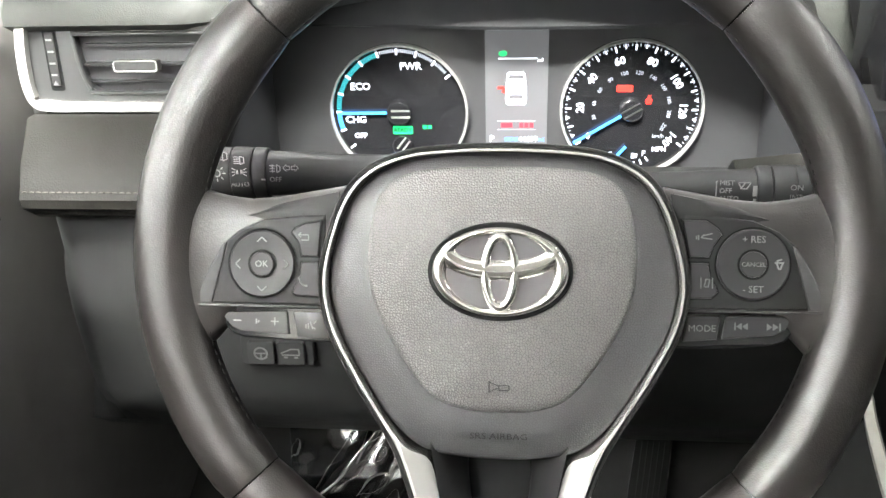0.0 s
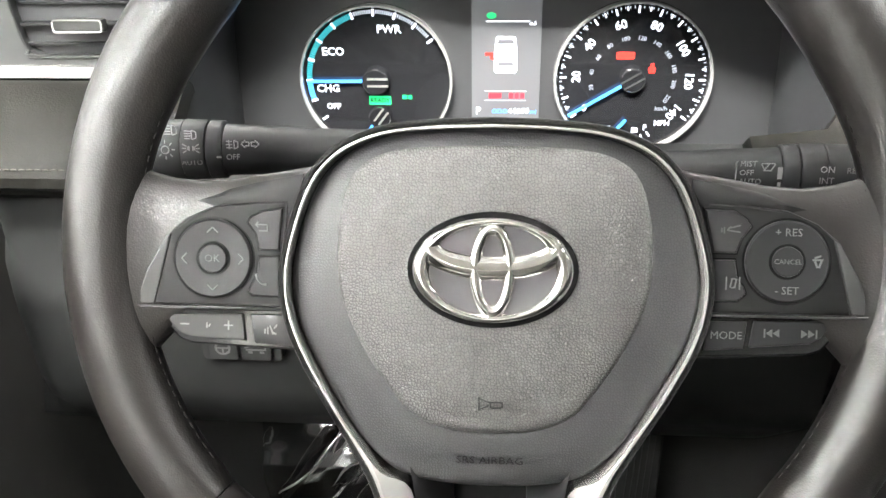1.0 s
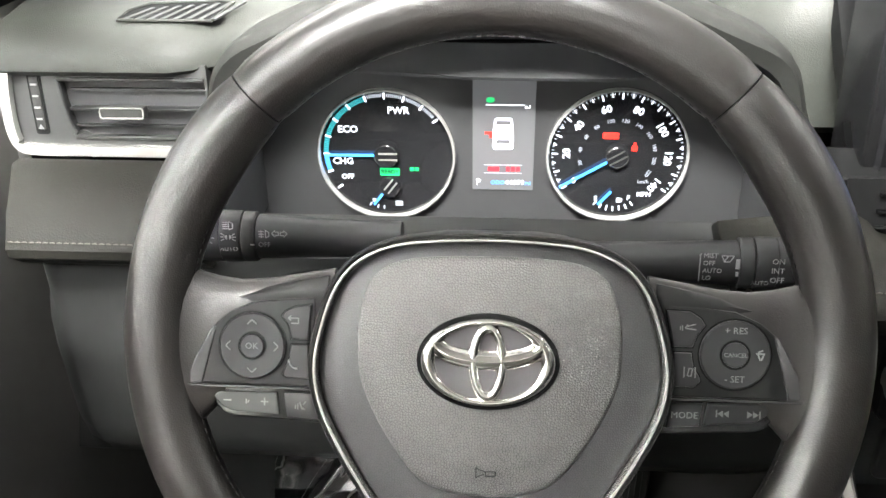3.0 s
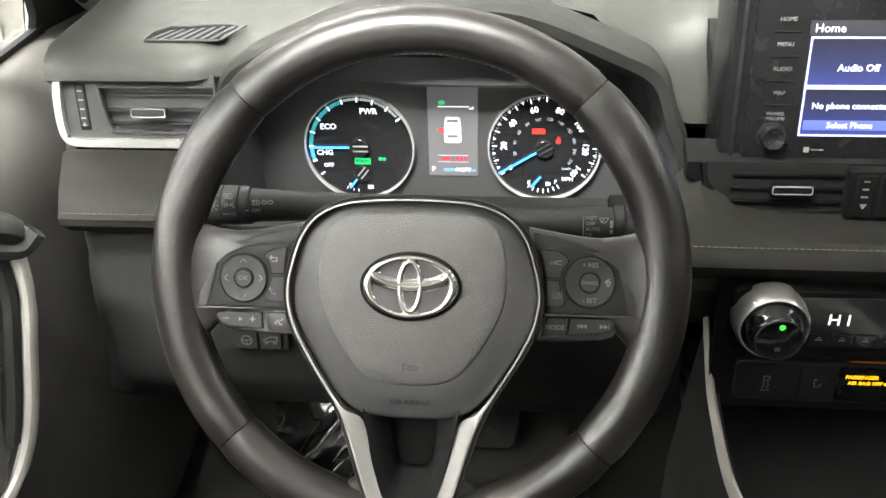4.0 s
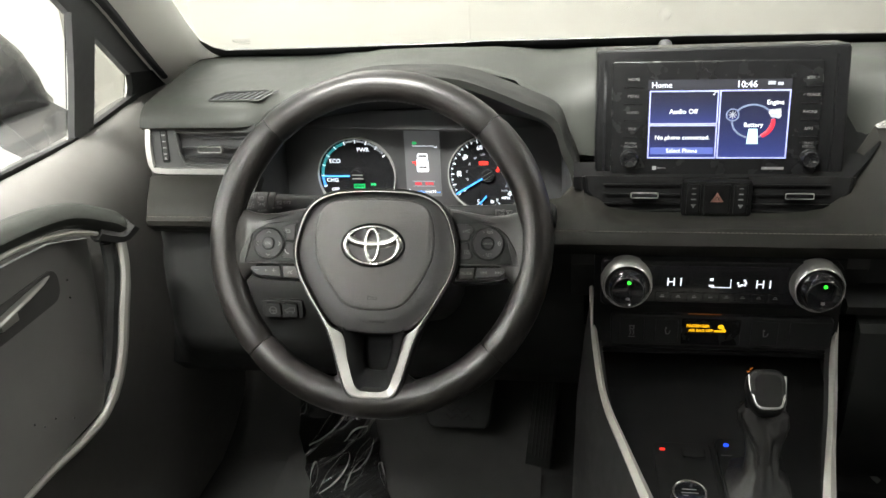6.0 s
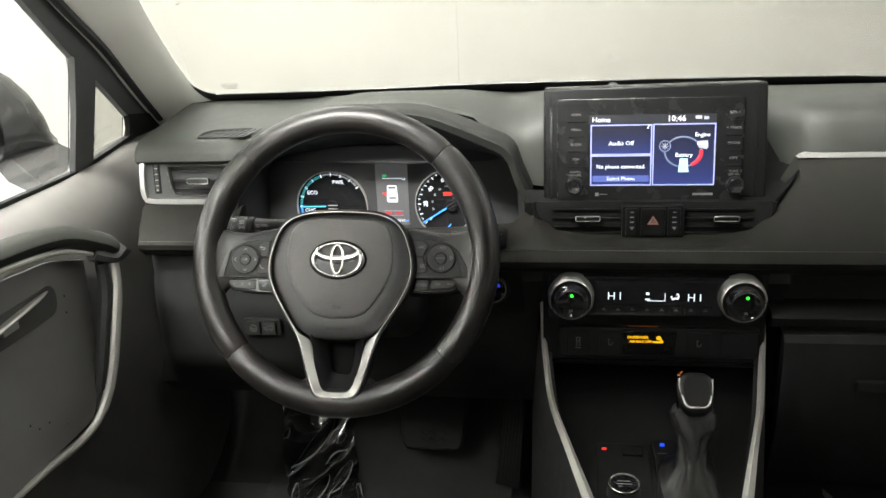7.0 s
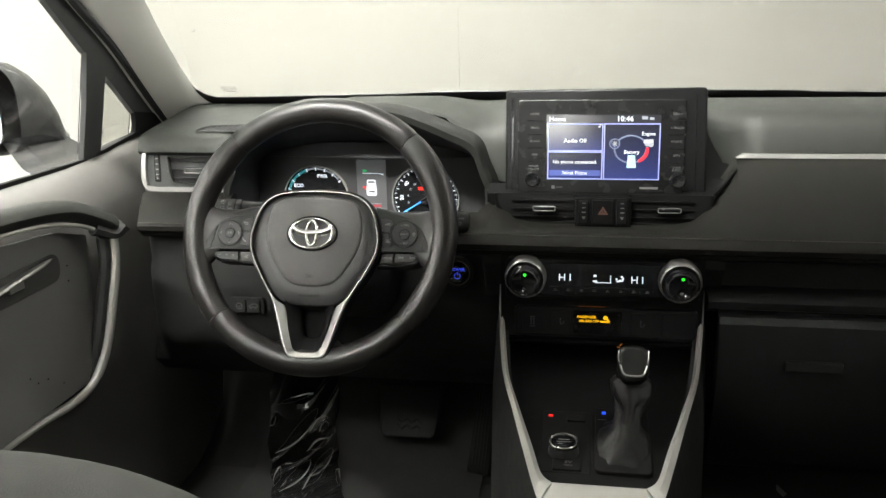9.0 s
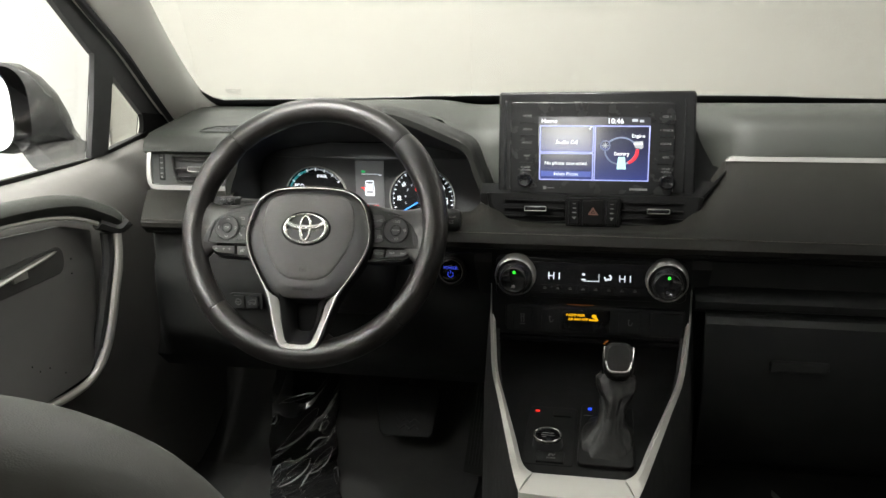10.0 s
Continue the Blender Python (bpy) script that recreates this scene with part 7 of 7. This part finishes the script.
u = curve([(-0.0235, 0.020), (-0.0215, 0.002), (-0.0175, -0.014), (-0.0130, -0.0195), (-0.006, -0.0210), (0.006, -0.0210), (0.0130, -0.0195), (0.0175, -0.014), (0.0215, 0.002), (0.0235, 0.020)], 4)
part("knob_trim", tube([(x, y, 0.0255 - 0.003 * (abs(x) > 0.02)) for x, y in u], 0.0019, 8), SILVER_BRIGHT, kn, "bright U-shaped trim", m=KM)
part("knob_marks", bars([(-0.024, 0.024, 0.004, 0.0016), (-0.020, 0.028, 0.005, 0.0016, 40)], 0.0245), G_AMBER_DIM, kn, m=KM)

# stub of the seat belt buckle beside the console
bk = thing("seat_belt_buckle", pose(0.268, 0.10, 0.22), "black seat belt buckle beside the console", "seat belt buckle")
part("housing", box(0.030, 0.055, 0.13, 0.008, cz=0.02), MATTE, bk)
part("stem", tube([(0, 0, -0.23), (0, 0, -0.1), (0, 0, -0.04)], 0.010, 8), MATTE, bk)


# ---- footwell ----
bp = thing("brake_pedal", pose(0.016, 0.845, 0.128), "black rubber brake pedal with zigzag ribs", "pedal")
PM = pose(0, 0, 0, 62)
pad = part("pad", prism([(-0.066, 0.052), (-0.054, -0.034), (-0.045, -0.042), (0.045, -0.042), (0.054, -0.034), (0.066, 0.052), (0.058, 0.060), (-0.058, 0.060)], -0.006, 0.006, 0.003), RUBBER, bp, "rubber pad", m=PM)
for k in range(2):
    y = -0.010 - 0.012 * k
    part("rib", tube([(-0.022 + 0.0095 * j, y + 0.004 * (-1) ** j, 0.006) for j in range(6)], 0.0018, 5), GLOSS_GREY, pad, "worn shiny zigzag rib", m=PM)
part("arm", tube(curve([(0.0, 0.012, 0.0), (0.004, 0.05, 0.06), (0.012, 0.07, 0.16), (0.014, 0.06, 0.27)], 4), 0.010, 8, flat=0.6), MATTE, bp)
ap = thing("accelerator_pedal", pose(0.165, 0.81, 0.02), "long black ribbed accelerator pedal hinged at the floor", "pedal")
AM = pose(-0.010, 0, 0.01, 72, 0, -16)
pad = part("pad", prism([(-0.024, 0.0), (0.022, 0.0), (0.019, 0.19), (0.012, 0.20), (-0.012, 0.20), (-0.019, 0.19)], -0.008, 0.004, 0.002), RUBBER, ap, "ribbed pad", m=AM)
for x in (-0.013, -0.0065, 0.0, 0.0065, 0.013):
    part("rib", box(0.0022, 0.165, 0.003, 0.001, cx=x, cy=0.10, cz=0.005), GLOSS_GREY, pad, m=AM)

# protective film over the floor mat
random.seed(11)
fm = thing("floor_mat", pose(-0.17, 0.82, 0.0), "black floor mat under shiny creased clear plastic film", "floor mat")


def floor_h(y):
    return 0.006 if y < 0.82 else 0.006 + (y - 0.82) * 0.62 if y < 0.88 else 0.043 + (y - 0.88) * 1.42


folds = [(random.uniform(-0.62, -0.36), random.uniform(0.46, 0.88), random.uniform(0.03, 0.10), random.uniform(0.003, 0.0065), random.uniform(0.003, 0.006)) for k in range(46)]
rows = []
NX, NY = 90, 190
for j in range(NY + 1):
    y = 0.56 + 0.44 * j / NY
    left, right = np.interp(y, (0.56, 0.70, 0.88, 1.0), (-0.185, -0.220, -0.292, -0.305)), np.interp(y, (0.56, 0.70, 0.88, 1.0), (-0.050, -0.082, -0.146, -0.160))
    row = []
    for i in range(NX + 1):
        u = i / NX
        x = left + (right - left) * u + 0.005 * math.sin(j * 0.21) * (u - 0.5) + 0.004 * noise.noise((j * 0.09, 3.0, u * 2))
        # creases run slantwise, from the near inner edge towards the far door side
        across, along = x * 0.80 - y * 0.60, x * 0.60 + y * 0.80
        across += 0.010 * noise.noise((x * 12, y * 12, 4.0))
        crease = noise.noise((x * 18, y * 15, 2.1)) * 0.003 + (1 - abs(noise.noise((across * 26, along * 5, 7.0)))) ** 7 * 0.004
        for c, a0, ln, w, h in folds:
            side, end = abs(across - c) / w, abs(along - a0) / ln
            if side < 1 and end < 1:
                crease += h * (0.5 + 0.5 * math.cos(math.pi * side)) * (1 - end ** 2)
        crease = min(crease, 0.024)
        row.append((x, y - crease * 0.6 * ease(0.82, 0.92, y), sum(floor_h(y + d) for d in (-0.03, -0.015, 0.0, 0.015, 0.03)) / 5 + 0.008 + crease))
    rows.append(row)
sheet(rows, (0, 0.0008, -0.0015), FILM, "plastic_film", fm, "shiny creased plastic film")
# long leaf-shaped loops standing up from the film; their pale colour paints the glints on its folds
lift = lambda x, y: sum(floor_h(y + d) for d in (-0.03, -0.015, 0.0, 0.015, 0.03)) / 5
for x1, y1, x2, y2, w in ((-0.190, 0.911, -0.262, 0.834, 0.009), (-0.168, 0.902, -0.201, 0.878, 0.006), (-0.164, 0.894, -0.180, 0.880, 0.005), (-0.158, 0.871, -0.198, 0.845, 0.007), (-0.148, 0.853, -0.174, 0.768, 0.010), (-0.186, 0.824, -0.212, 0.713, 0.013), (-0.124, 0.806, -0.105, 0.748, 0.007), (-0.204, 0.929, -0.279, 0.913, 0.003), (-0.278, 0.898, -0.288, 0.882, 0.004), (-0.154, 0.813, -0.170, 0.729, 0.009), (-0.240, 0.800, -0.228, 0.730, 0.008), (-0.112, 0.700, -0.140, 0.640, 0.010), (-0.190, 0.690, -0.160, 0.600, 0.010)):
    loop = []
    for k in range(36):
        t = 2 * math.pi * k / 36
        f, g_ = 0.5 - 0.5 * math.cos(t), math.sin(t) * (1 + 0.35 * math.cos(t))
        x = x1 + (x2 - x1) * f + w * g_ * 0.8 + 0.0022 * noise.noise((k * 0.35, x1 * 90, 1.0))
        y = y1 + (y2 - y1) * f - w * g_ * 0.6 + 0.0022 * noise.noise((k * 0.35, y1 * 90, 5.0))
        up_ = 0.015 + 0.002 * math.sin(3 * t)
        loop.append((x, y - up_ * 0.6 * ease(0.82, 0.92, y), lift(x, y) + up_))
    part("glint_loop", tube(loop, [0.0002 + 0.0017 * max(0.0, math.sin(k * 0.1745 + x1 * 90 + y2 * 50)) ** 2 for k in range(36)], 6, closed=True), FILM_GLINT, fm, "pale painted glint along a fold", world=True)
mat_rows = [[(x, y, floor_h(y) + 0.002) for x in (-0.30, -0.15, 0.05, 0.16)] for y in (0.30, 0.6, 0.82, 0.87, 0.92, 0.98)]
sheet(mat_rows, (0, 0, -0.006), CARPET, "mat", fm, "black carpet mat")

# shred of film on the passenger's floor
sf = thing("film_shred", pose(0.69, 0.88, 0.0), "thin shiny shred of clear plastic film on the carpet", "plastic film")
path = curve([(0.664, 0.918, 0.010), (0.676, 0.902, 0.016), (0.690, 0.884, 0.011), (0.703, 0.866, 0.017), (0.722, 0.842, 0.009)], 5)
# same pale colour, standing in for the shine on the clear film
part("film", strip([(x - 0.0035, y - 0.002, z) for x, y, z in path], [(x + 0.0035, y + 0.002, z + 0.004) for x, y, z in path], (0, 0, -0.0012)), FILM_GLINT, sf, "creased clear film", world=True)
